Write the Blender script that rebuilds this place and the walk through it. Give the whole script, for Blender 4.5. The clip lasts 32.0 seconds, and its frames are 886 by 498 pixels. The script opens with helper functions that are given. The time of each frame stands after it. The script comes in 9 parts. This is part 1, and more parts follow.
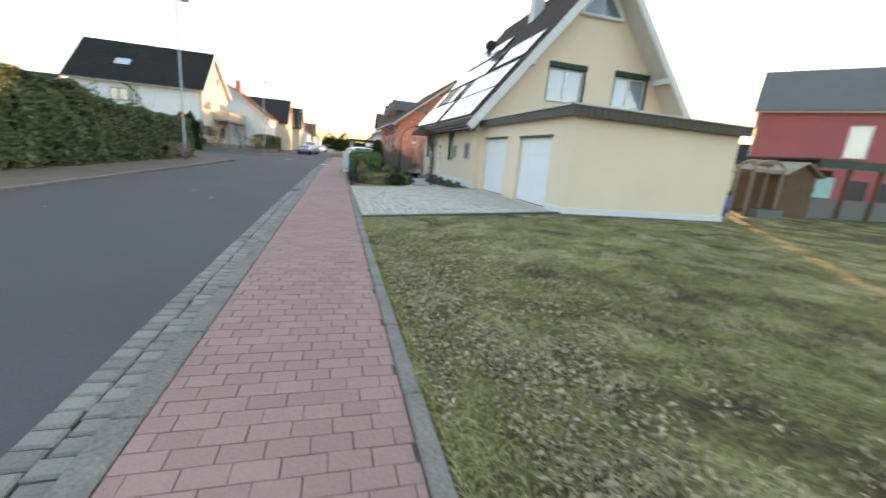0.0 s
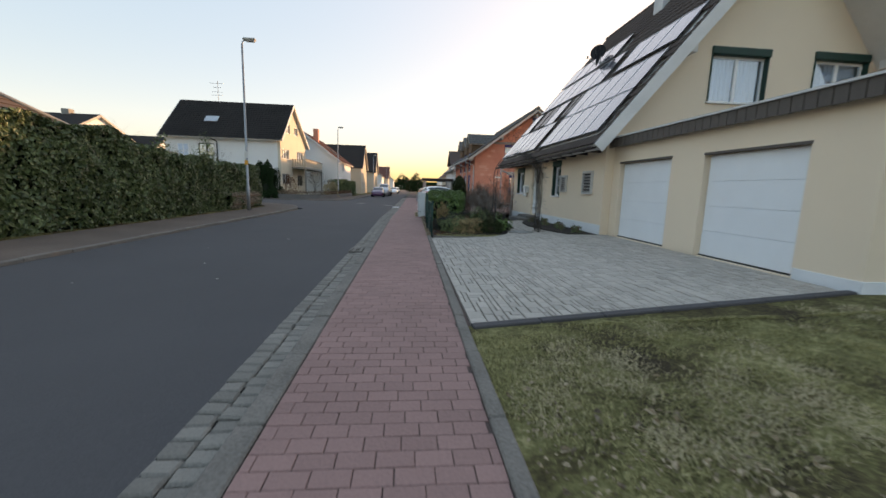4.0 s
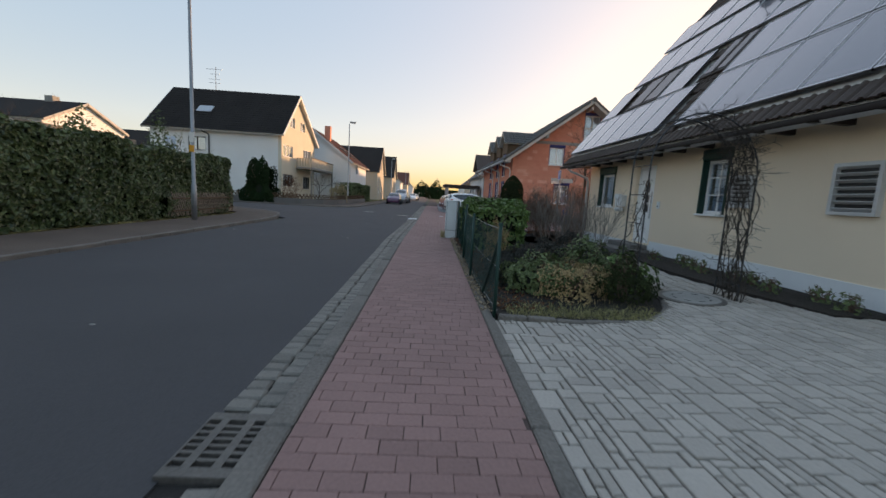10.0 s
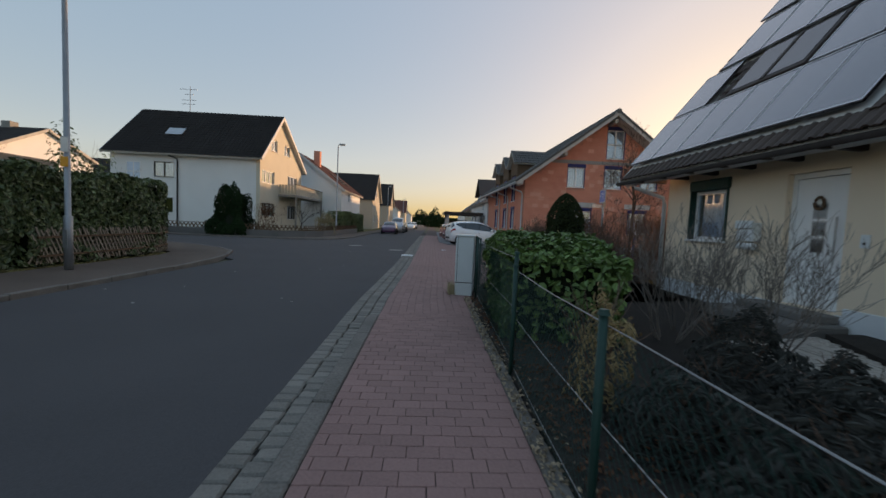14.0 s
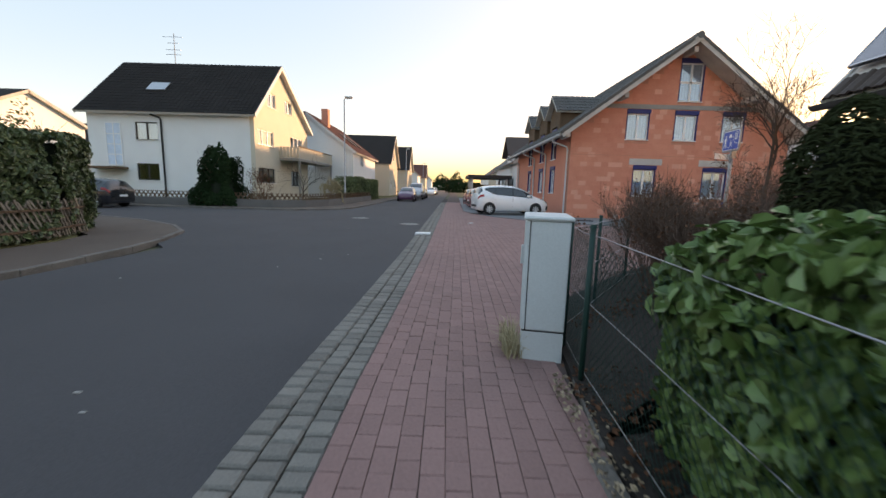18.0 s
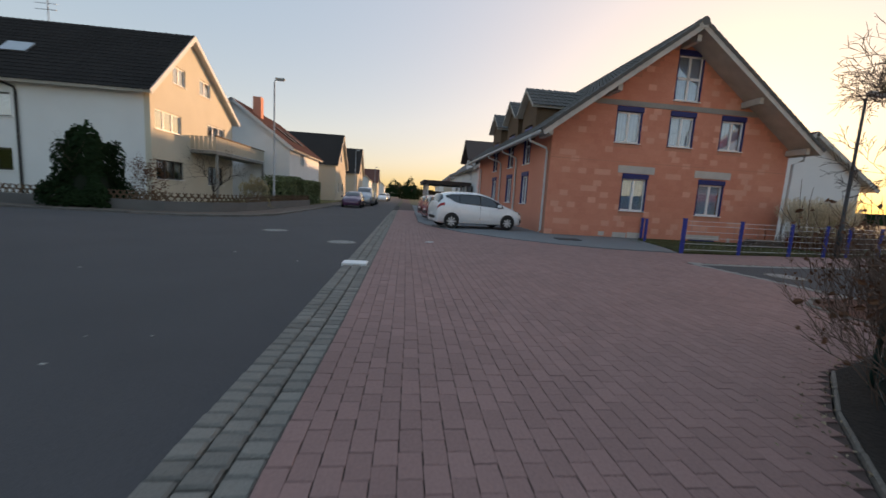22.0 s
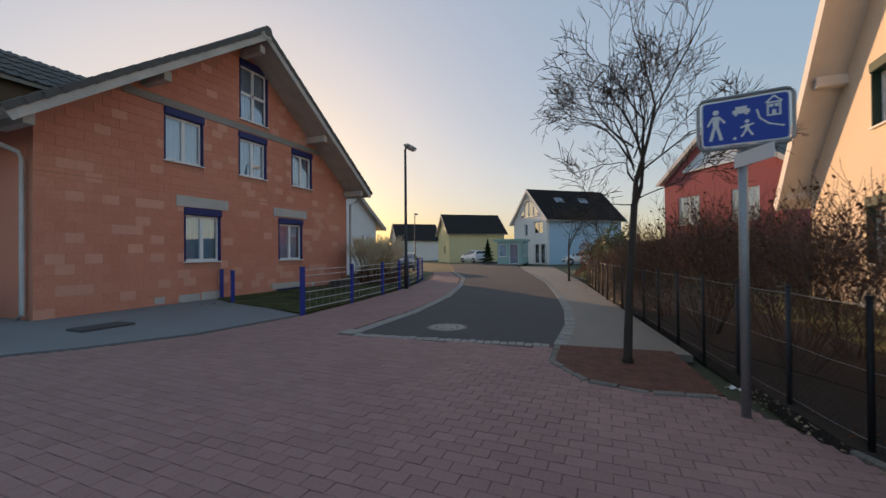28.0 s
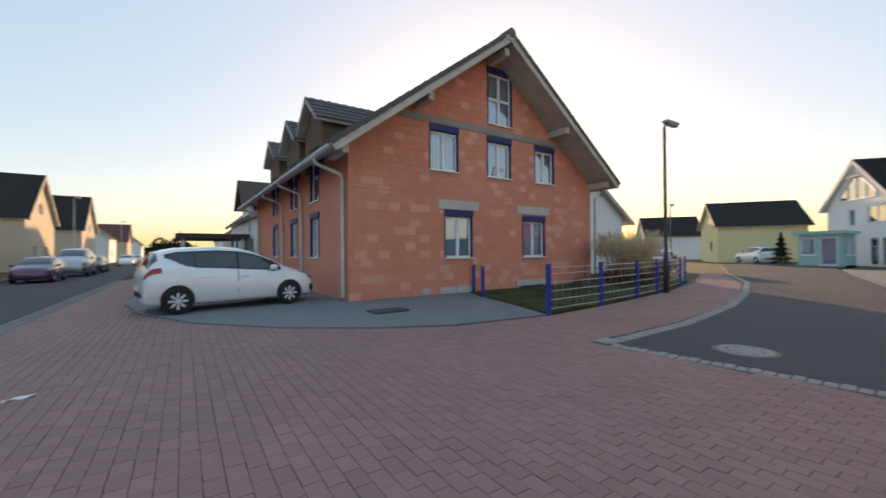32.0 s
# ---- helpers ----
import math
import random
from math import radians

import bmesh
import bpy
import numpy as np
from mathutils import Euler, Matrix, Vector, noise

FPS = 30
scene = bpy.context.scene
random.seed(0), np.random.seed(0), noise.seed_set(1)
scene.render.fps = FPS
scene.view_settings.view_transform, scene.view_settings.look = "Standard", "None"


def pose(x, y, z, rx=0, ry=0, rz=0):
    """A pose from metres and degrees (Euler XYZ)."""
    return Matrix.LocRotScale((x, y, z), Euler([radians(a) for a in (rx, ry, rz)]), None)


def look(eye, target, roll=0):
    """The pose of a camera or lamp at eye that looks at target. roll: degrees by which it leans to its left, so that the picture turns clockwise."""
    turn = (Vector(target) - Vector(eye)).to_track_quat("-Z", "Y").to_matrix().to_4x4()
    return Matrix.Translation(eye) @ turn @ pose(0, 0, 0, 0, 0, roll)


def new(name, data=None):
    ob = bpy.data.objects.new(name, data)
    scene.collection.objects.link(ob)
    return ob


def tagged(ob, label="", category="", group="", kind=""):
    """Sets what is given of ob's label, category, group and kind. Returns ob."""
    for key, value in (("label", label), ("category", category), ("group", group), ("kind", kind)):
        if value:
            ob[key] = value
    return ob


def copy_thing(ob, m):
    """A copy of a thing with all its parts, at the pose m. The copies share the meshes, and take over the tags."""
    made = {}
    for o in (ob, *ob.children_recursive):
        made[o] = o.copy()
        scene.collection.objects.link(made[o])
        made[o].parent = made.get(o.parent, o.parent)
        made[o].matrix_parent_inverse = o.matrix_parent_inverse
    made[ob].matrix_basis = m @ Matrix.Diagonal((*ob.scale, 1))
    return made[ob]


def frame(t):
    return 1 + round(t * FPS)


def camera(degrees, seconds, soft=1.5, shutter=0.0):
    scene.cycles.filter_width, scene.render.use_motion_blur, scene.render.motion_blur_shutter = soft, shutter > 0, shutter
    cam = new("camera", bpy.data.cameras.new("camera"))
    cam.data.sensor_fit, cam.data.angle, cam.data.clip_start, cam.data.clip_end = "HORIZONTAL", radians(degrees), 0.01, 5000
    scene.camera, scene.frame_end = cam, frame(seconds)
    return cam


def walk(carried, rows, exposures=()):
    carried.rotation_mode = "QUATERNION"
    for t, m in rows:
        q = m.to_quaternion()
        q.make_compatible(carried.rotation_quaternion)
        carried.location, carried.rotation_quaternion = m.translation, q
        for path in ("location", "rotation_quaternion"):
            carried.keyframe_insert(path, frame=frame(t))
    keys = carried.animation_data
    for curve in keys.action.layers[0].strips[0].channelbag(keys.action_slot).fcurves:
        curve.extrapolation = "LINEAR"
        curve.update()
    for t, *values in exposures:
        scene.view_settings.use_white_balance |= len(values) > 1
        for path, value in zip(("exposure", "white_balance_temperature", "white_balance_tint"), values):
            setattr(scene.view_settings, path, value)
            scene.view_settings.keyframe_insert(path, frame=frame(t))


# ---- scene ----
cam = camera(96.5, 32.0, shutter=0.5)
PATH = [
    (0, (-0.407, -1.071, 1.421), (0.129, 0.802, 0.966), 5.0),
    (0.5, (-0.431, -0.502, 1.4), (-0.217, 1.413, 0.866), 4.5),
    (1, (-0.408, 0.166, 1.362), (-0.388, 2.096, 0.838), 3.8),
    (1.5, (-0.471, 0.742, 1.354), (-0.519, 2.667, 0.813), 3.6),
    (2, (-0.423, 1.315, 1.332), (-0.399, 3.245, 0.807), 3.6),
    (2.5, (-0.436, 2.011, 1.325), (-0.289, 3.949, 0.855), 6.2),
    (3, (-0.437, 2.595, 1.358), (-0.078, 4.516, 0.935), 5.5),
    (3.5, (-0.467, 3.164, 1.411), (-0.297, 5.14, 1.153), 5.0),
    (4, (-0.493, 3.772, 1.404), (-0.309, 5.741, 1.103), 1.8),
    (4.5, (-0.496, 4.254, 1.457), (-0.454, 6.238, 1.212), -0.5),
    (6.5, (-0.569, 6.628, 1.349), (-0.558, 8.62, 1.169), 2.3),
    (7, (-0.54, 7.249, 1.346), (-0.524, 9.24, 1.161), 3.3),
    (7.5, (-0.539, 7.86, 1.358), (-0.528, 9.85, 1.16), 4.1),
    (8, (-0.544, 8.441, 1.345), (-0.51, 10.429, 1.134), 4.2),
    (8.5, (-0.57, 9.094, 1.344), (-0.496, 11.079, 1.113), 4.0),
    (9, (-0.549, 9.702, 1.337), (-0.459, 11.685, 1.09), 3.6),
    (9.5, (-0.588, 10.304, 1.31), (-0.499, 12.286, 1.055), 3.3),
    (10, (-0.596, 10.908, 1.318), (-0.5, 12.888, 1.053), 3.4),
    (10.5, (-0.593, 11.483, 1.341), (-0.488, 13.462, 1.074), 3.3),
    (11, (-0.59, 12.076, 1.388), (-0.478, 14.055, 1.127), 3.3),
    (11.5, (-0.559, 12.684, 1.391), (-0.447, 14.666, 1.147), 2.9),
    (12, (-0.595, 13.29, 1.416), (-0.5, 15.276, 1.206), 2.7),
    (12.5, (-0.621, 13.925, 1.403), (-0.538, 15.917, 1.239), 2.6),
    (13, (-0.631, 14.524, 1.395), (-0.55, 16.518, 1.264), 2.7),
    (13.5, (-0.602, 15.129, 1.431), (-0.489, 17.124, 1.343), 2.7),
    (14, (-0.591, 15.735, 1.405), (-0.497, 17.728, 1.277), 2.5),
    (14.5, (-0.568, 16.293, 1.39), (-0.503, 18.282, 1.186), 2.6),
    (16.5, (-0.605, 18.616, 1.386), (-0.58, 20.59, 1.066), 2.1),
    (17, (-0.603, 19.179, 1.417), (-0.608, 21.154, 1.097), 1.9),
    (17.5, (-0.642, 19.763, 1.409), (-0.66, 21.739, 1.1), 1.7),
    (18, (-0.613, 20.368, 1.402), (-0.622, 22.345, 1.097), 1.6),
    (18.5, (-0.633, 20.881, 1.413), (-0.613, 22.856, 1.101), 1.7),
    (19, (-0.628, 21.477, 1.428), (-0.571, 23.453, 1.125), 1.9),
    (19.5, (-0.623, 22.114, 1.416), (-0.532, 24.093, 1.142), 2.0),
    (20, (-0.586, 22.669, 1.423), (-0.479, 24.651, 1.172), 2.3),
    (20.5, (-0.56, 23.296, 1.391), (-0.43, 25.277, 1.147), 2.5),
    (21, (-0.525, 23.824, 1.384), (-0.387, 25.803, 1.132), 2.6),
    (21.5, (-0.533, 24.39, 1.337), (-0.382, 26.368, 1.079), 3.1),
    (22, (-0.515, 24.996, 1.339), (-0.286, 26.965, 1.08), 3.5),
    (22.5, (-0.411, 25.547, 1.357), (0.039, 27.48, 1.114), 3.8),
    (23, (-0.224, 26.0, 1.361), (0.539, 27.839, 1.174), 3.1),
    (23.5, (-0.137, 26.569, 1.45), (0.975, 28.228, 1.35), 2.0),
    (24, (-0.044, 27.054, 1.542), (1.349, 28.488, 1.51), 0.3),
    (24.5, (0.061, 27.487, 1.527), (1.642, 28.712, 1.519), -0.8),
    (25, (0.231, 27.945, 1.482), (1.942, 28.98, 1.455), -0.8),
    (25.5, (0.323, 28.417, 1.444), (2.091, 29.351, 1.381), -0.2),
    (27.5, (1.081, 29.903, 1.439), (2.93, 30.667, 1.439), -0.6),
    (28, (1.274, 30.213, 1.457), (3.123, 30.976, 1.473), -0.5),
    (28.5, (1.462, 30.451, 1.452), (3.296, 31.25, 1.468), -0.3),
    (29, (1.578, 30.625, 1.452), (3.379, 31.493, 1.481), -0.5),
    (29.5, (1.747, 30.72, 1.46), (3.463, 31.744, 1.515), -0.8),
    (30, (1.7, 30.785, 1.478), (3.322, 31.953, 1.539), -0.9),
    (30.5, (1.695, 30.787, 1.5), (3.236, 32.062, 1.547), -1.2),
    (31, (1.706, 30.796, 1.5), (3.152, 32.177, 1.532), -1.1),
    (31.5, (1.677, 30.823, 1.483), (2.997, 32.325, 1.499), -0.9),
    (32, (1.705, 30.823, 1.44), (2.826, 32.479, 1.455), -0.5),
]
EXPOSURES = [(0, 3.6, 7750, 19), (3.1, 3.62, 7950, 21), (3.6, 3.05, 7850, 22), (4.4, 2.5, 7500, 22), (7, 2.07, 7200, 21), (9, 2.26, 7250, 22), (12, 2.48, 7300, 23), (13.2, 2.06, 7150, 20), (14, 1.95, 7100, 20), (14.6, 2.05, 7150, 20), (16.5, 2.83, 7550, 22), (19, 2.79, 7550, 23), (20, 2.31, 7400, 22), (21, 2.13, 7350, 22), (22, 2.19, 7350, 22), (23, 2.2, 7250, 20), (24.5, 1.8, 7200, 19), (25.5, 1.8, 7100, 18), (28, 1.88, 6750, 18), (29, 1.87, 6800, 17), (30, 1.77, 6850, 16), (31, 1.78, 6900, 16), (31.5, 2.1, 6950, 17), (32, 2.5, 7000, 17)]
walk(cam, [(t, look(eye, target, roll)) for t, eye, target, roll in PATH], EXPOSURES)

# ---- world, sun, exposure ----
SUN_AZ, SUN_EL = 42.0, 7.0
world = bpy.data.worlds.new("sky")
scene.world = world
world.use_nodes = True
wn = world.node_tree.nodes
sky = wn.new("ShaderNodeTexSky")
sky.sky_type = "NISHITA"
sky.sun_disc = False
sky.sun_elevation = radians(SUN_EL)
sky.sun_rotation = radians(SUN_AZ)
sky.air_density, sky.dust_density, sky.ozone_density = 1.0, 1.6, 2.0
haze = wn.new("ShaderNodeGamma")  # high thin haze evens out the dome
haze.inputs[1].default_value = 0.10
vivid = wn.new("ShaderNodeHueSaturation")
vivid.inputs["Saturation"].default_value = 5.2
world.node_tree.links.new(sky.outputs[0], haze.inputs[0])
world.node_tree.links.new(haze.outputs[0], vivid.inputs["Color"])
# the even dome, and the sky's own brightness round the low sun on top of it
wn["Background"].inputs[1].default_value = 0.13
aureole, both = wn.new("ShaderNodeBackground"), wn.new("ShaderNodeAddShader")
aureole.inputs[1].default_value = 0.0085
world.node_tree.links.new(sky.outputs[0], aureole.inputs[0])
world.node_tree.links.new(vivid.outputs[0], wn["Background"].inputs[0])
world.node_tree.links.new(wn["Background"].outputs[0], both.inputs[0])
world.node_tree.links.new(aureole.outputs[0], both.inputs[1])
world.node_tree.links.new(both.outputs[0], wn["World Output"].inputs[0])
sun = new("sun", bpy.data.lights.new("sun", "SUN"))
sun.data.energy, sun.data.angle, sun.data.color = 1.1, radians(1.0), (1.0, 0.64, 0.34)
_d = Vector((math.sin(radians(SUN_AZ)) * math.cos(radians(SUN_EL)), math.cos(radians(SUN_AZ)) * math.cos(radians(SUN_EL)), math.sin(radians(SUN_EL))))
sun.matrix_world = look(_d * 200, (0, 0, 0))

# ---- materials ----


def mat(name, col, rough=0.8, var=0.18, s1=1.3, s2=40.0, bump=0.15, metal=0.0, rnd=0.0, island=0.0, spec=0.4, col2=None, patch=2.0, coat=0.0):
    m = bpy.data.materials.new(name)
    m.use_nodes = True
    nt = m.node_tree
    n, l = nt.nodes, nt.links
    p = n["Principled BSDF"]
    p.inputs["Metallic"].default_value = metal
    p.inputs["Specular IOR Level"].default_value = spec
    p.inputs["Coat Weight"].default_value = coat
    geo = n.new("ShaderNodeNewGeometry")
    na, nb = n.new("ShaderNodeTexNoise"), n.new("ShaderNodeTexNoise")
    for k, s, dt in ((na, s1, 4.0), (nb, s2, 3.0)):
        k.inputs["Scale"].default_value, k.inputs["Detail"].default_value = s, dt
        l.new(geo.outputs["Position"], k.inputs["Vector"])
    add = n.new("ShaderNodeMath")
    add.operation = "ADD"
    l.new(na.outputs["Fac"], add.inputs[0])
    l.new(nb.outputs["Fac"], add.inputs[1])
    last = add.outputs[0]
    lo, hi = 0.6, 1.4
    if rnd or island:
        sc = n.new("ShaderNodeMath")
        sc.operation = "MULTIPLY_ADD"
        if rnd:
            src = n.new("ShaderNodeObjectInfo").outputs["Random"]
        else:
            src = geo.outputs["Random Per Island"]
        l.new(src, sc.inputs[0])
        sc.inputs[1].default_value = rnd or island
        l.new(last, sc.inputs[2])
        last = sc.outputs[0]
        hi += (rnd or island)
    ramp = n.new("ShaderNodeMapRange")
    ramp.inputs["From Min"].default_value, ramp.inputs["From Max"].default_value = lo, hi
    l.new(last, ramp.inputs["Value"])
    mix = n.new("ShaderNodeMix")
    mix.data_type = "RGBA"
    a = [max(0.0, c * (1 - var)) for c in col]
    b = list(col2) if col2 else [min(1.0, c * (1 + var)) for c in col]
    mix.inputs[6].default_value = (*a, 1)
    mix.inputs[7].default_value = (*b, 1)
    l.new(ramp.outputs[0], mix.inputs[0])
    l.new(mix.outputs[2], p.inputs["Base Color"])
    rr = n.new("ShaderNodeMapRange")
    rr.inputs["To Min"].default_value, rr.inputs["To Max"].default_value = max(0.03, rough - 0.08), min(1, rough + 0.08)
    l.new(na.outputs["Fac"], rr.inputs["Value"])
    l.new(rr.outputs[0], p.inputs["Roughness"])
    if bump:
        bp = n.new("ShaderNodeBump")
        bp.inputs["Strength"].default_value, bp.inputs["Distance"].default_value = bump, 0.02
        l.new(nb.outputs["Fac"], bp.inputs["Height"])
        l.new(bp.outputs[0], p.inputs["Normal"])
    return m


def glass(name, tint=(0.75, 0.82, 0.88), gloss=0.3, rough=0.02):
    m = bpy.data.materials.new(name)
    m.use_nodes = True
    n, l = m.node_tree.nodes, m.node_tree.links
    n.remove(n["Principled BSDF"])
    tr, gl, mx = n.new("ShaderNodeBsdfTransparent"), n.new("ShaderNodeBsdfGlossy"), n.new("ShaderNodeMixShader")
    tr.inputs[0].default_value = (*tint, 1)
    gl.inputs["Roughness"].default_value = rough
    mx.inputs[0].default_value = gloss
    l.new(tr.outputs[0], mx.inputs[1])
    l.new(gl.outputs[0], mx.inputs[2])
    l.new(mx.outputs[0], n["Material Output"].inputs[0])
    return m


def patchy(name, cols, scale, fine, bump=0.8):
    """Ground in several colours that blend along large and small noise."""
    m = bpy.data.materials.new(name)
    m.use_nodes = True
    n, l = m.node_tree.nodes, m.node_tree.links
    p = n["Principled BSDF"]
    p.inputs["Roughness"].default_value, p.inputs["Specular IOR Level"].default_value = 0.95, 0.1
    geo, mix, ramp, bp = n.new("ShaderNodeNewGeometry"), n.new("ShaderNodeMath"), n.new("ShaderNodeValToRGB"), n.new("ShaderNodeBump")
    na, nb = n.new("ShaderNodeTexNoise"), n.new("ShaderNodeTexNoise")
    for k, sc in ((na, scale), (nb, fine)):
        k.inputs["Scale"].default_value, k.inputs["Detail"].default_value, k.inputs["Roughness"].default_value = sc, 6.0, 0.65
        l.new(geo.outputs["Position"], k.inputs["Vector"])
    mix.operation = "MULTIPLY_ADD"
    mix.inputs[1].default_value = 0.55
    l.new(nb.outputs["Fac"], mix.inputs[0])
    l.new(na.outputs["Fac"], mix.inputs[2])
    e = ramp.color_ramp.elements
    e[0].position, e[0].color = 0.62, (*cols[0], 1)
    e[1].position, e[1].color = 0.98, (*cols[-1], 1)
    for k, c in enumerate(cols[1:-1]):
        e.new(0.62 + 0.36 * (k + 1) / (len(cols) - 1)).color = (*c, 1)
    l.new(mix.outputs[0], ramp.inputs[0])
    l.new(ramp.outputs[0], p.inputs["Base Color"])
    l.new(nb.outputs["Fac"], bp.inputs["Height"])
    bp.inputs["Strength"].default_value, bp.inputs["Distance"].default_value = bump, 0.03
    l.new(bp.outputs[0], p.inputs["Normal"])
    return m


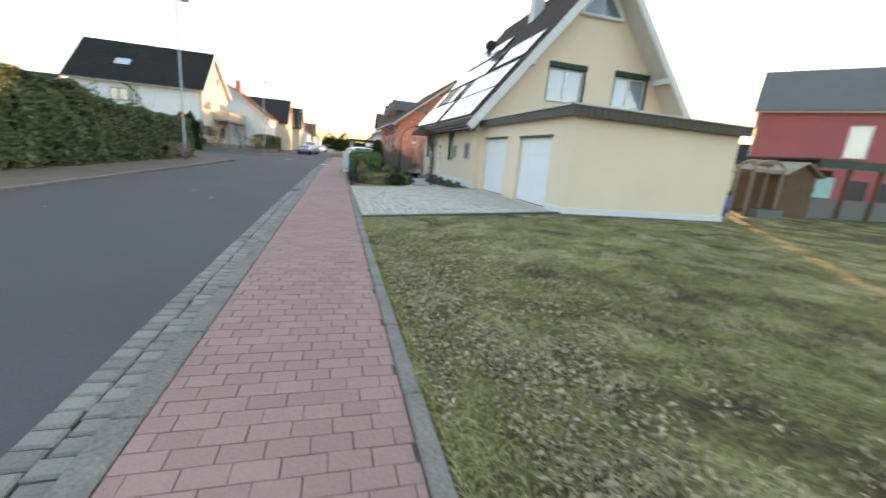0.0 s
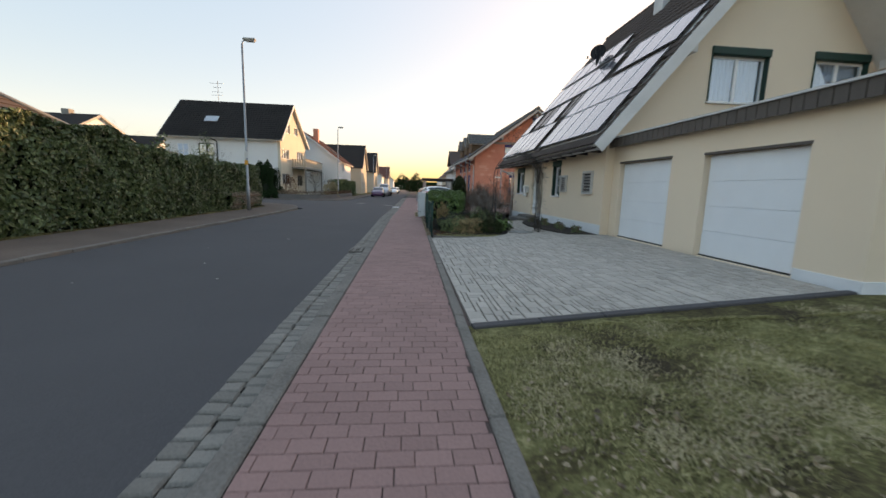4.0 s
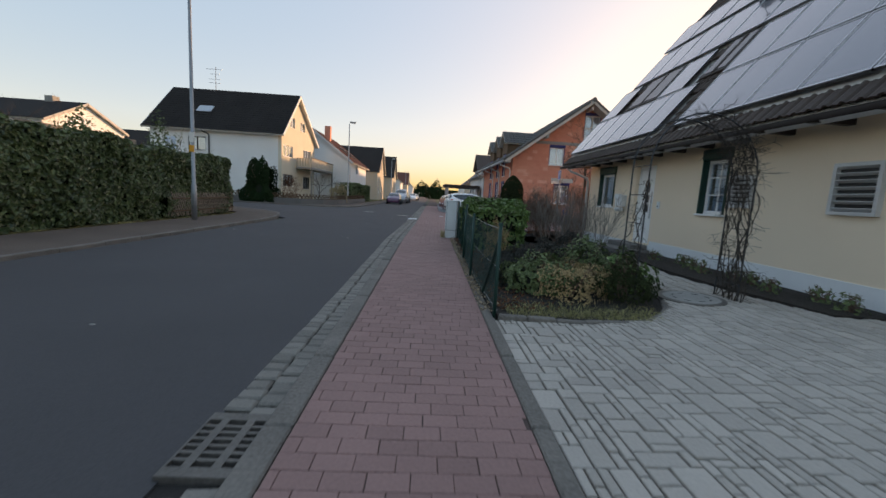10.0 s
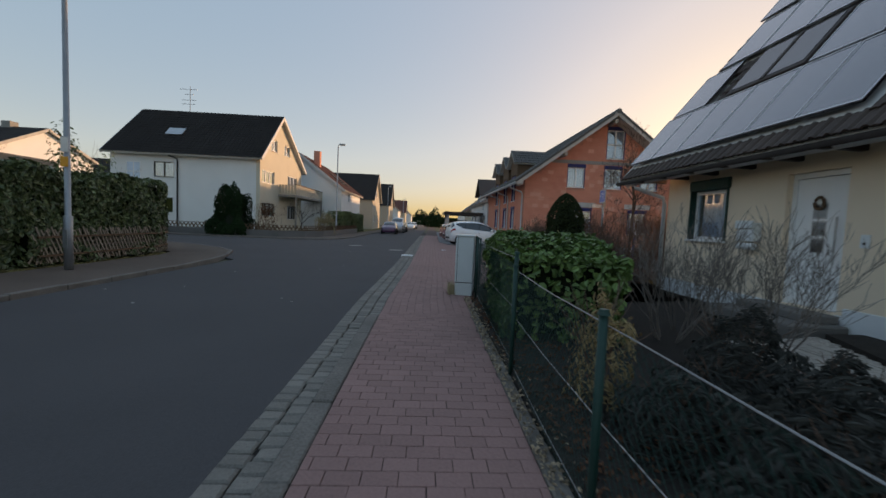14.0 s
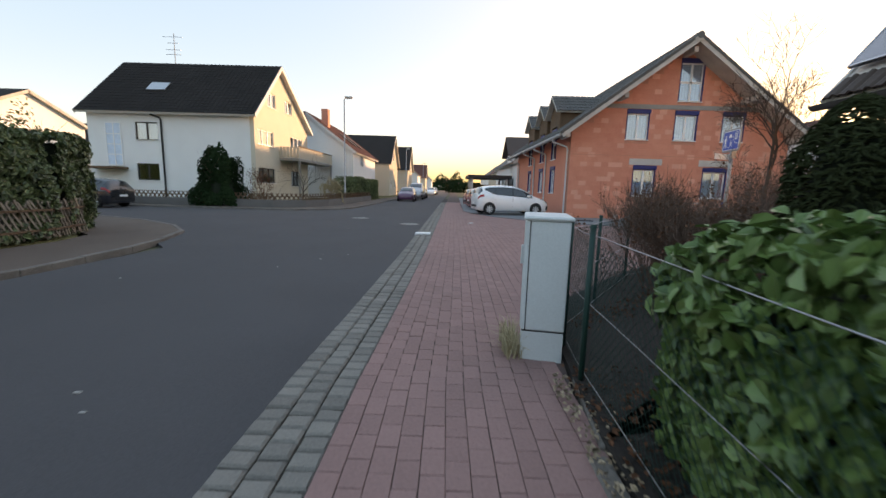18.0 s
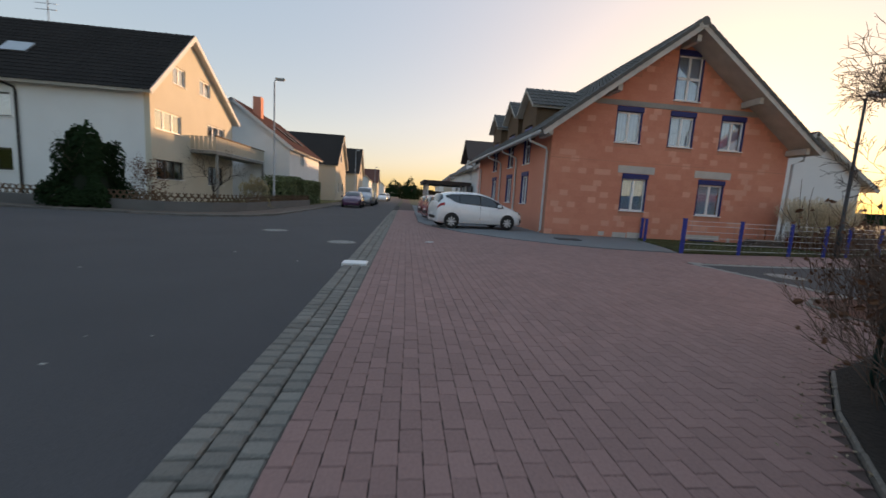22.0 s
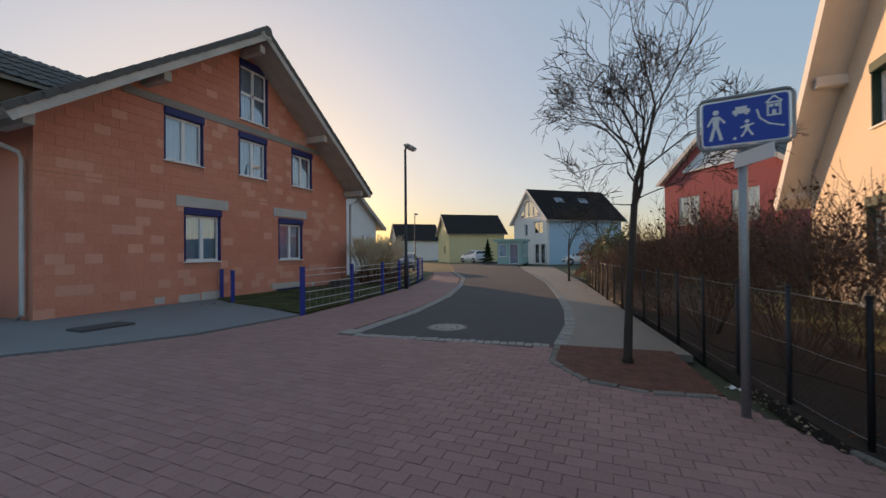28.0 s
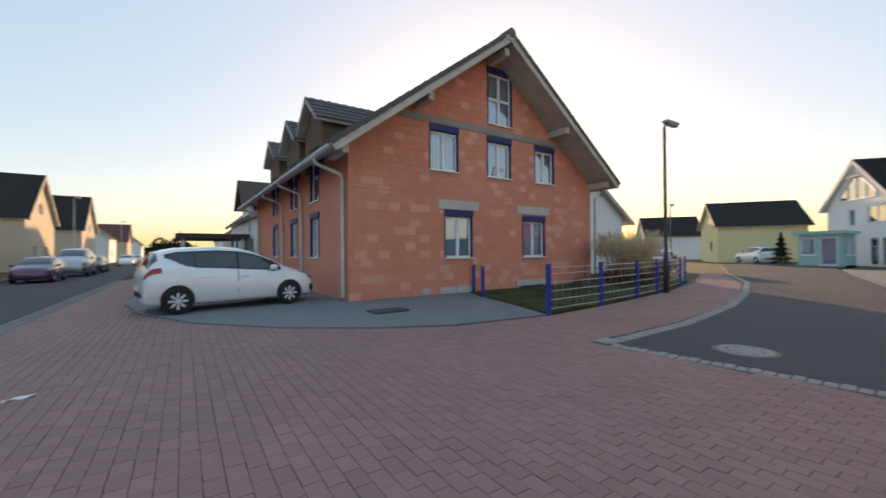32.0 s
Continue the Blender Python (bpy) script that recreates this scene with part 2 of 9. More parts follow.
M = dict(
    asphalt=mat("asphalt", (0.076, 0.072, 0.0745), 0.9, 0.22, 0.5, 90, 0.35),
    asphalt_old=mat("asphalt_worn", (0.135, 0.102, 0.082), 0.92, 0.3, 0.8, 70, 0.35),
    joint=mat("joint_sand", (0.10, 0.07, 0.062), 0.95, 0.3, 3, 60, 0.3),
    red=mat("red_paver", (0.308, 0.183, 0.165), 0.85, 0.24, 0.7, 45, 0.35, island=0.45),
    red1=mat("red_paver_single", (0.308, 0.183, 0.165), 0.85, 0.24, 0.7, 45, 0.35, rnd=0.45),
    djoint=mat("dark_joint", (0.035, 0.03, 0.027), 0.95, 0.3, 3, 60, 0.3),
    grey=mat("grey_paver", (0.43, 0.385, 0.34), 0.85, 0.25, 0.9, 50, 0.3, island=0.7),
    grey1=mat("grey_paver_single", (0.43, 0.385, 0.34), 0.85, 0.25, 0.9, 50, 0.3, rnd=0.7),
    cobble=mat("gutter_stone", (0.225, 0.205, 0.18), 0.85, 0.35, 1.5, 60, 0.6, island=0.7),
    cobble1=mat("gutter_stone_single", (0.225, 0.205, 0.18), 0.85, 0.35, 1.5, 60, 0.6, rnd=0.7),
    kerb=mat("concrete_kerb", (0.185, 0.165, 0.145), 0.92, 0.42, 2.2, 45, 0.5),
    paleconcrete=mat("pale_concrete", (0.52, 0.50, 0.47), 0.92, 0.15, 3, 50, 0.3),
    wheel=mat("silver_wheel_paint", (0.68, 0.69, 0.70), 0.35, 0.05, 3, 40, 0.0, spec=0.6),
    concrete=mat("concrete", (0.30, 0.29, 0.27), 0.9, 0.2, 2, 50, 0.3),
    beige=mat("beige_paving", (0.24, 0.21, 0.18), 0.9, 0.2, 1.5, 40, 0.3, island=0.3),
    soil=mat("dark_soil", (0.03, 0.024, 0.02), 0.98, 0.45, 4, 35, 0.8),
    mulch=mat("bark_mulch", (0.14, 0.06, 0.042), 0.98, 0.5, 6, 45, 0.9),
    turf=patchy("winter_turf", [(0.052, 0.04, 0.026), (0.10, 0.085, 0.04), (0.19, 0.178, 0.076), (0.37, 0.32, 0.165)], 1.1, 22.0),
    # darker copy of the turf; the verge's shade is put into its colour
    rough=patchy("shaded_verge_turf", [(0.032, 0.03, 0.018), (0.05, 0.055, 0.022), (0.08, 0.09, 0.035), (0.15, 0.14, 0.07)], 1.3, 24.0),
    land=mat("field", (0.09, 0.09, 0.05), 0.98, 0.3, 0.05, 3, 0.3),
    blade=mat("grass_blade", (0.10, 0.125, 0.028), 0.85, 0.5, 1.6, 20, 0, island=0.9, spec=0.15, col2=(0.56, 0.49, 0.24)),
    deadleaf=mat("dead_leaf", (0.065, 0.038, 0.02), 0.8, 0.5, 0.8, 30, 0, island=1.3, col2=(0.66, 0.52, 0.36)),
    cream=mat("cream_render", (0.84, 0.69, 0.53), 0.92, 0.06, 0.6, 120, 0.25),
    plinth=mat("pale_plinth", (0.74, 0.76, 0.78), 0.9, 0.08, 1.5, 90, 0.25),
    white=mat("white_paint", (0.80, 0.83, 0.86), 0.5, 0.04, 2, 60, 0.06),
    whiteR=mat("white_render", (0.82, 0.82, 0.81), 0.92, 0.07, 0.5, 90, 0.25),
    pvc=mat("white_pvc", (0.86, 0.86, 0.86), 0.35, 0.02, 2, 30, 0.0),
    yellowW=mat("yellow_render", (0.76, 0.67, 0.38), 0.92, 0.06, 0.5, 90, 0.2),
    blueW=mat("pale_blue_render", (0.47, 0.67, 0.82), 0.92, 0.06, 0.5, 90, 0.2),
    pinkW=mat("crimson_render", (0.42, 0.125, 0.13), 0.92, 0.1, 0.5, 90, 0.2),
    tanW=mat("tan_render", (0.52, 0.47, 0.38), 0.92, 0.08, 0.5, 90, 0.2),
    brick=mat("clay_block", (0.67, 0.232, 0.152), 0.93, 0.12, 0.45, 26, 0.25, island=0.25, col2=(0.74, 0.34, 0.235)),
    brick1=mat("clay_block_single", (0.67, 0.232, 0.152), 0.93, 0.12, 0.45, 26, 0.25, rnd=0.25, col2=(0.74, 0.34, 0.235)),
    brickpale=mat("pale_clay_block", (0.73, 0.36, 0.26), 0.93, 0.10, 0.8, 30, 0.2),
    mortar=mat("block_mortar", (0.56, 0.25, 0.17), 0.95, 0.2, 1, 40, 0.3),
    rooftile=mat("brown_roof_tile", (0.085, 0.06, 0.05), 0.7, 0.3, 0.8, 30, 0.2, island=0.35),
    roofgrey=mat("grey_roof_tile", (0.11, 0.105, 0.1), 0.75, 0.25, 0.8, 30, 0.2, island=0.35),
    roofdark=mat("dark_roof_tile", (0.032, 0.029, 0.028), 0.95, 0.3, 0.6, 25, 0.2, island=0.3, spec=0.15),
    roofred=mat("red_brown_roof_tile", (0.13, 0.06, 0.05), 0.85, 0.3, 0.6, 25, 0.2, island=0.35, spec=0.2),
    timber=mat("weathered_timber", (0.52, 0.485, 0.44), 0.85, 0.25, 2, 45, 0.3),
    timberw=mat("white_timber", (0.70, 0.68, 0.66), 0.7, 0.1, 2, 45, 0.15),
    brownwood=mat("brown_wood", (0.14, 0.085, 0.05), 0.85, 0.3, 3, 45, 0.3, island=0.3),
    greywood=mat("grey_wood", (0.27, 0.22, 0.17), 0.9, 0.3, 3, 45, 0.3, island=0.3),
    slate=mat("slate_shingle", (0.09, 0.075, 0.065), 0.55, 0.3, 2, 45, 0.2, island=0.3),
    solar=mat("solar_glass", (0.09, 0.095, 0.12), 0.2, 0.2, 0.3, 3, 0.0, spec=1.0, coat=1.0),
    alu=mat("brushed_aluminium", (0.55, 0.55, 0.56), 0.4, 0.1, 3, 60, 0.05, metal=0.9),
    zinc=mat("zinc_sheet", (0.55, 0.55, 0.55), 0.5, 0.15, 3, 40, 0.05, metal=0.2),
    galv=mat("galvanised_steel", (0.34, 0.35, 0.36), 0.5, 0.15, 4, 50, 0.1, metal=0.6),
    iron=mat("cast_iron", (0.16, 0.145, 0.13), 0.6, 0.3, 6, 50, 0.3, metal=0.5),
    black=mat("black_plastic", (0.02, 0.02, 0.021), 0.5, 0.2, 4, 40, 0.0),
    darkmetal=mat("anthracite_metal", (0.035, 0.036, 0.04), 0.55, 0.2, 4, 40, 0.05),
    green=mat("dark_green_steel", (0.012, 0.05, 0.04), 0.5, 0.2, 4, 40, 0.05),
    greenbox=mat("dark_green_shutter", (0.01, 0.045, 0.035), 0.55, 0.2, 4, 40, 0.05),
    bluep=mat("blue_paint", (0.025, 0.045, 0.30), 0.45, 0.15, 4, 40, 0.05),
    bluebox=mat("navy_shutter", (0.02, 0.025, 0.14), 0.5, 0.15, 4, 40, 0.05),
    signblue=mat("sign_blue", (0.02, 0.07, 0.42), 0.4, 0.05, 2, 20, 0.0),
    signwhite=mat("sign_white", (0.8, 0.8, 0.8), 0.4, 0.03, 2, 20, 0.0),
    cabinet=mat("grey_green_cabinet", (0.65, 0.69, 0.69), 0.45, 0.08, 2, 60, 0.02),
    # bluish tint stands in for sky reflected in windows and glazing
    curtain=mat("net_curtain_sky_tint", (0.66, 0.76, 0.88), 0.9, 0.12, 4, 30, 0.1),
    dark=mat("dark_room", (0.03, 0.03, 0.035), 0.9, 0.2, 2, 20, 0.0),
    bark=mat("tree_bark", (0.06, 0.048, 0.04), 0.95, 0.3, 3, 40, 0.5),
    twig=mat("bare_twig", (0.155, 0.1, 0.075), 0.95, 0.3, 3, 40, 0.2, island=0.4),
    twiggrey=mat("grey_twig", (0.20, 0.17, 0.15), 0.95, 0.3, 3, 40, 0.2, island=0.4),
    ivy=mat("ivy_leaf", (0.034, 0.066, 0.02), 0.33, 0.5, 1.0, 12, 0, island=0.9, col2=(0.18, 0.225, 0.09)),
    laurel=mat("laurel_leaf", (0.06, 0.135, 0.035), 0.35, 0.4, 1.0, 10, 0, island=0.8, col2=(0.2, 0.31, 0.09)),
    conifer=mat("conifer_foliage", (0.016, 0.034, 0.012), 0.9, 0.4, 1.0, 12, 0, island=0.6, spec=0.12),
    yew=mat("yew_needle", (0.045, 0.058, 0.025), 0.85, 0.4, 1.0, 12, 0, island=0.6, spec=0.15),
    yellowleaf=mat("pale_yellow_leaf", (0.37, 0.265, 0.13), 0.7, 0.4, 1.0, 12, 0, island=0.6),
    shrubleaf=mat("shrub_leaf", (0.07, 0.115, 0.035), 0.6, 0.4, 1.0, 12, 0, island=0.7, col2=(0.19, 0.24, 0.10)),
    lavender=mat("grey_shrub", (0.07, 0.07, 0.062), 0.9, 0.4, 1.0, 12, 0, island=0.6),
    brownleaf=mat("withered_leaf", (0.14, 0.06, 0.03), 0.85, 0.4, 1.0, 12, 0, island=0.6),
    plume=mat("reed_plume", (0.74, 0.64, 0.48), 0.9, 0.25, 1.0, 12, 0, island=0.4),
    straw=mat("dry_reed", (0.47, 0.39, 0.24), 0.9, 0.3, 1.0, 12, 0, island=0.5),
    # near-black core colour stands for the shade deep inside the foliage
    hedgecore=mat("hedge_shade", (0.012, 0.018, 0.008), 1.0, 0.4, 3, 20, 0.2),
    tyre=mat("tyre_rubber", (0.02, 0.02, 0.02), 0.85, 0.2, 4, 60, 0.1),
    carglass=glass("car_glass", (0.10, 0.12, 0.13), 0.22),
    pane=glass("window_glass", (0.82, 0.88, 0.93), 0.26),
    darkpane=glass("dark_window_glass", (0.3, 0.33, 0.36), 0.35),
    chrome=mat("chrome", (0.7, 0.7, 0.7), 0.15, 0.03, 2, 30, 0, metal=1.0),
    taillight=mat("red_lens", (0.40, 0.015, 0.02), 0.2, 0.1, 4, 30, 0, coat=0.5),
    headlight=mat("clear_lens", (0.45, 0.47, 0.5), 0.15, 0.1, 4, 30, 0, coat=0.5),
    stoneblock=mat("pale_sandstone", (0.52, 0.45, 0.34), 0.93, 0.2, 1.2, 40, 0.4, island=0.4),
    stonewall=mat("grey_stone", (0.17, 0.16, 0.15), 0.93, 0.3, 1.5, 40, 0.5, island=0.5),
    orange=mat("orange_sticker", (0.8, 0.35, 0.03), 0.5, 0.05, 2, 20, 0),
    bluetarp=mat("blue_plastic", (0.02, 0.08, 0.30), 0.5, 0.15, 3, 30, 0.05),
    bronze=mat("brown_fascia", (0.05, 0.035, 0.03), 0.6, 0.2, 3, 30, 0.05),
    letterbox=mat("pale_letterbox", (0.72, 0.74, 0.75), 0.4, 0.06, 3, 30, 0.0),
    tealw=mat("teal_paint", (0.34, 0.55, 0.52), 0.6, 0.1, 2, 30, 0.05),
    roadmark=mat("pale_scuff", (0.42, 0.40, 0.37), 0.9, 0.3, 6, 60, 0.2),
)

# ---- building helpers ----
HOME = {}


def thing(name, loc, label, category, group="", kind="", rz=0.0):
    ob = new(name)
    ob.empty_display_size = 0.2
    m = pose(*loc, 0, 0, rz)
    ob.matrix_basis = m
    HOME[ob.name] = m
    return tagged(ob, label, category, group, kind)


def link(name, bm, material, smooth=False):
    me = bpy.data.meshes.new(name)
    bm.to_mesh(me)
    bm.free()
    me.materials.append(M[material] if isinstance(material, str) else material)
    if smooth:
        me.polygons.foreach_set("use_smooth", [True] * len(me.polygons))
    return me


def part(name, bm, material, parent, label="", smooth=False, local=False):
    """One mesh under a thing or a part; the bmesh is in world space unless local."""
    root = parent
    while root.parent:
        root = root.parent
    if not local and root.name in HOME:
        bm.transform(HOME[root.name].inverted())
    ob = new(name, link(name, bm, material, smooth))
    ob.parent = parent
    return tagged(ob, label) if label else ob


def solo(name, bm, material, label, category, group="", kind="", smooth=False):
    ob = new(name, link(name, bm, material, smooth))
    return tagged(ob, label, category, group, kind)


def bx(bm, x0, x1, y0, y1, z0, z1, m=None, bev=0.0):
    x0, x1, y0, y1, z0, z1 = min(x0, x1), max(x0, x1), min(y0, y1), max(y0, y1), min(z0, z1), max(z0, z1)
    r = bmesh.ops.create_cube(bm, size=1.0)
    vs = r["verts"]
    bmesh.ops.transform(bm, matrix=Matrix.Translation(((x0 + x1) / 2, (y0 + y1) / 2, (z0 + z1) / 2)) @ Matrix.Diagonal((x1 - x0, y1 - y0, z1 - z0, 1)), verts=vs)
    if bev:
        es = list({e for v in vs for e in v.link_edges})
        g = bmesh.ops.bevel(bm, geom=es, offset=bev, segments=1, affect="EDGES")
        vs = list({v for f in g["faces"] for v in f.verts} | {v for v in vs if v.is_valid})
    if m is not None:
        bmesh.ops.transform(bm, matrix=m, verts=[v for v in vs if v.is_valid])
    return bm


def box(x0, x1, y0, y1, z0, z1, m=None, bev=0.0):
    return bx(bmesh.new(), x0, x1, y0, y1, z0, z1, m, bev)


def tube(bm, pts, r, seg=8, caps=True):
    """A tube through points; r is one radius or one for each point."""
    rs = r if isinstance(r, (list, tuple)) else [r] * len(pts)
    pts = [Vector(p) for p in pts]
    rings = []
    for i, p in enumerate(pts):
        d = (pts[min(i + 1, len(pts) - 1)] - pts[max(i - 1, 0)]).normalized()
        a = d.orthogonal().normalized() if abs(d.z) < 0.9 else Vector((1, 0, 0))
        a = (a - d * a.dot(d)).normalized()
        b = d.cross(a)
        rings.append([bm.verts.new(p + (a * math.cos(2 * math.pi * k / seg) + b * math.sin(2 * math.pi * k / seg)) * rs[i]) for k in range(seg)])
    for r0, r1 in zip(rings, rings[1:]):
        for k in range(seg):
            bm.faces.new((r0[k], r0[(k + 1) % seg], r1[(k + 1) % seg], r1[k]))
    if caps:
        bm.faces.new(rings[0][::-1])
        bm.faces.new(rings[-1])
    return bm


def poly(bm, pts, z0, z1=None):
    """A flat polygon, or a prism from z0 to z1."""
    base = [bm.verts.new((p[0], p[1], z0 if len(p) < 3 else p[2])) for p in pts]
    f = bm.faces.new(base)
    if f.normal.z < 0:
        f.normal_flip()
    f.normal_update()
    if f.normal.z < 0:
        f.normal_flip()
    if z1 is not None:
        g = bmesh.ops.extrude_face_region(bm, geom=[f])
        bmesh.ops.translate(bm, vec=(0, 0, z1 - z0), verts=[v for v in g["geom"] if isinstance(v, bmesh.types.BMVert)])
        bmesh.ops.recalc_face_normals(bm, faces=bm.faces)
    return bm


def sheet(name, pts, z0, z1, material, label, category):
    bm = poly(bmesh.new(), pts, z0, z1)
    return solo(name, bm, material, label, category, kind="structure")


def base_frame(p0, p1):
    """The frame of a wall that runs from p0 to p1 with the inside on its left: x along, y inwards, z up."""
    d = (Vector((p1[0], p1[1], 0)) - Vector((p0[0], p0[1], 0)))
    u = d.normalized()
    return Matrix(((u.x, -u.y, 0, p0[0]), (u.y, u.x, 0, p0[1]), (0, 0, 1, 0), (0, 0, 0, 1))), d.length


def wall_mesh(length, z0, z1, holes=(), thick=0.3, slopes=(), trim=0.0):
    """A wall in its own frame with openings through it. slopes: (u, z, du, dz) lines above which it is cut away."""
    bm = bmesh.new()
    us = sorted({trim, length - trim, *[h[0] for h in holes], *[h[1] for h in holes]})
    zs = sorted({z0, z1, *[h[2] for h in holes], *[h[3] for h in holes]})
    vt = {}
    for u in us:
        for z in zs:
            vt[u, z] = bm.verts.new((u, 0, z))
    for ua, ub in zip(us, us[1:]):
        for za, zb in zip(zs, zs[1:]):
            if any(h[0] <= (ua + ub) / 2 <= h[1] and h[2] <= (za + zb) / 2 <= h[3] for h in holes):
                continue
            bm.faces.new((vt[ua, za], vt[ub, za], vt[ub, zb], vt[ua, zb]))
    for u, z, du, dz in slopes:
        n = Vector((-dz, 0, du)).normalized()
        if n.z < 0:
            n = -n
        bmesh.ops.bisect_plane(bm, geom=bm.verts[:] + bm.edges[:] + bm.faces[:], plane_co=(u, 0, z), plane_no=n, clear_outer=True)
    g = bmesh.ops.extrude_face_region(bm, geom=bm.faces[:])
    bmesh.ops.translate(bm, vec=(0, thick, 0), verts=[v for v in g["geom"] if isinstance(v, bmesh.types.BMVert)])
    bmesh.ops.recalc_face_normals(bm, faces=bm.faces)
    return bm


def window(parent, fm, u0, u1, z0, z1, frame_mat="pvc", bars=1, cross=False, sill="pvc", back="curtain", shutter=None, inset=0.10, glassm="pane", rail=0.0, roll=0.22):
    """A window in a wall's frame fm: frame, panes, sill, and a roller-shutter box where it has one."""
    zt = z1
    w = part("window_pane", box(u0 + 0.04, u1 - 0.04, inset + 0.025, inset + 0.035, z0 + 0.04, z1 - 0.04, fm), glassm, parent)
    w.visible_shadow = False
    if shutter:
        part("shutter_box", box(u0 - 0.03, u1 + 0.06, -0.06, inset + 0.04, z1 - roll, z1, fm, 0.02), shutter, parent)
        part("shutter_guide", box(u1 - 0.015, u1 + 0.02, -0.03, inset, z0, z1 - roll, fm), shutter, parent)
        part("shutter_guide", box(u0 - 0.02, u0 + 0.015, -0.03, inset, z0, z1 - roll, fm), shutter, parent)
        zt = z1 - roll
    bm = bmesh.new()
    f = 0.07
    bx(bm, u0, u0 + f, inset, inset + 0.07, z0, zt, fm)
    bx(bm, u1 - f, u1, inset, inset + 0.07, z0, zt, fm)
    bx(bm, u0 + f, u1 - f, inset, inset + 0.07, z0, z0 + f, fm)
    bx(bm, u0 + f, u1 - f, inset, inset + 0.07, zt - f, zt, fm)
    for k in range(bars):
        c = u0 + (u1 - u0) * (k + 1) / (bars + 1)
        bx(bm, c - 0.05, c + 0.05, inset - 0.01, inset + 0.072, z0 + f, zt - f, fm)
    if rail:
        bx(bm, u0 + f, u1 - f, inset - 0.01, inset + 0.075, z0 + rail - 0.05, z0 + rail + 0.05, fm)
    if cross:
        for k in range(bars + 1):
            a, b = u0 + (u1 - u0) * k / (bars + 1), u0 + (u1 - u0) * (k + 1) / (bars + 1)
            bx(bm, (a + b) / 2 - 0.012, (a + b) / 2 + 0.012, inset + 0.012, inset + 0.05, z0 + f, zt - f, fm)
            for q in (0.36, 0.68):
                bx(bm, a + 0.06, b - 0.06, inset + 0.014, inset + 0.048, z0 + (zt - z0) * q - 0.012, z0 + (zt - z0) * q + 0.012, fm)
    part("window_frame", bm, frame_mat, parent)
    if sill:
        part("window_sill", box(u0 - 0.05, u1 + 0.05, -0.07, inset, z0 - 0.04, z0, fm, 0.008), sill, parent)
    if back:
        bm = bmesh.new()
        n = max(6, int((u1 - u0) * 14))
        vs = []
        for k in range(n + 1):
            u = u0 + 0.03 + (u1 - u0 - 0.06) * k / n
            y = inset + 0.16 + 0.025 * (k % 2)
            vs.append((bm.verts.new(fm @ Vector((u, y, z0 + 0.03))), bm.verts.new(fm @ Vector((u, y, z1 - 0.02)))))
        for a, b in zip(vs, vs[1:]):
            bm.faces.new((a[0], b[0], b[1], a[1]))
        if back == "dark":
            # near-black sheet added behind the pane in place of an unlit room
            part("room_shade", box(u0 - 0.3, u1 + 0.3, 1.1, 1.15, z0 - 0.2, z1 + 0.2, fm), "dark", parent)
            bm.free()
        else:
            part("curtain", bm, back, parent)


def slope_frame(p0, p1, top):
    """A roof slope's frame: x along the eave from p0 to p1, y up the slope towards top, z out of the roof."""
    a = Vector(p0)
    u = (Vector(p1) - a).normalized()
    v = Vector(top) - a
    v = (v - u * v.dot(u)).normalized()
    w = u.cross(v)
    return Matrix(((u.x, v.x, w.x, a.x), (u.y, v.y, w.y, a.y), (u.z, v.z, w.z, a.z), (0, 0, 0, 1)))


def tiles(fm, length, height, tw, th, lift=0.03, skip=None, seed=1):
    """Curved roof tiles on a slope, in courses, as one mesh of small curved pieces."""
    nx, ny = max(1, round(length / tw)), max(1, round(height / th))
    tw, th = length / nx, height / ny
    prof = [(0.0, 0.0), (0.25, 0.35), (0.5, 0.0), (0.62, 0.5), (0.78, 1.0), (0.9, 0.8), (1.0, 0.0)]
    vs, fs = [], []
    f = np.array(fm)
    for j in range(ny):
        for i in range(nx):
            if skip and skip((i + 0.5) * tw, (j + 0.5) * th):
                continue
            b = len(vs)
            for q, (du, dz) in enumerate(prof):
                u = (i + du) * tw
                vs += [(u, j * th - 0.015, dz * lift + 0.055), (u, (j + 1) * th + 0.02, dz * lift + 0.022), (u, j * th - 0.015, dz * lift + 0.022)]
            for q in range(len(prof) - 1):
                k = b + q * 3
                fs += [(k, k + 3, k + 4, k + 1), (k + 2, k + 5, k + 3, k)]
    v = np.array(vs)
    v = v @ f[:3, :3].T + f[:3, 3]
    return v, fs


def raw(name, verts, faces, material, parent=None, label="", smooth=False):
    me = bpy.data.meshes.new(name)
    if parent is not None:
        root = parent
        while root.parent:
            root = root.parent
        inv = np.array(HOME[root.name].inverted()) if root.name in HOME else np.eye(4)
        verts = np.asarray(verts) @ inv[:3, :3].T + inv[:3, 3]
    me.from_pydata([tuple(p) for p in np.asarray(verts)], [], faces)
    me.materials.append(M[material] if isinstance(material, str) else material)
    if smooth:
        me.polygons.foreach_set("use_smooth", [True] * len(me.polygons))
    me.update()
    ob = new(name, me)
    if parent is not None:
        ob.parent = parent
    return tagged(ob, label) if label else ob


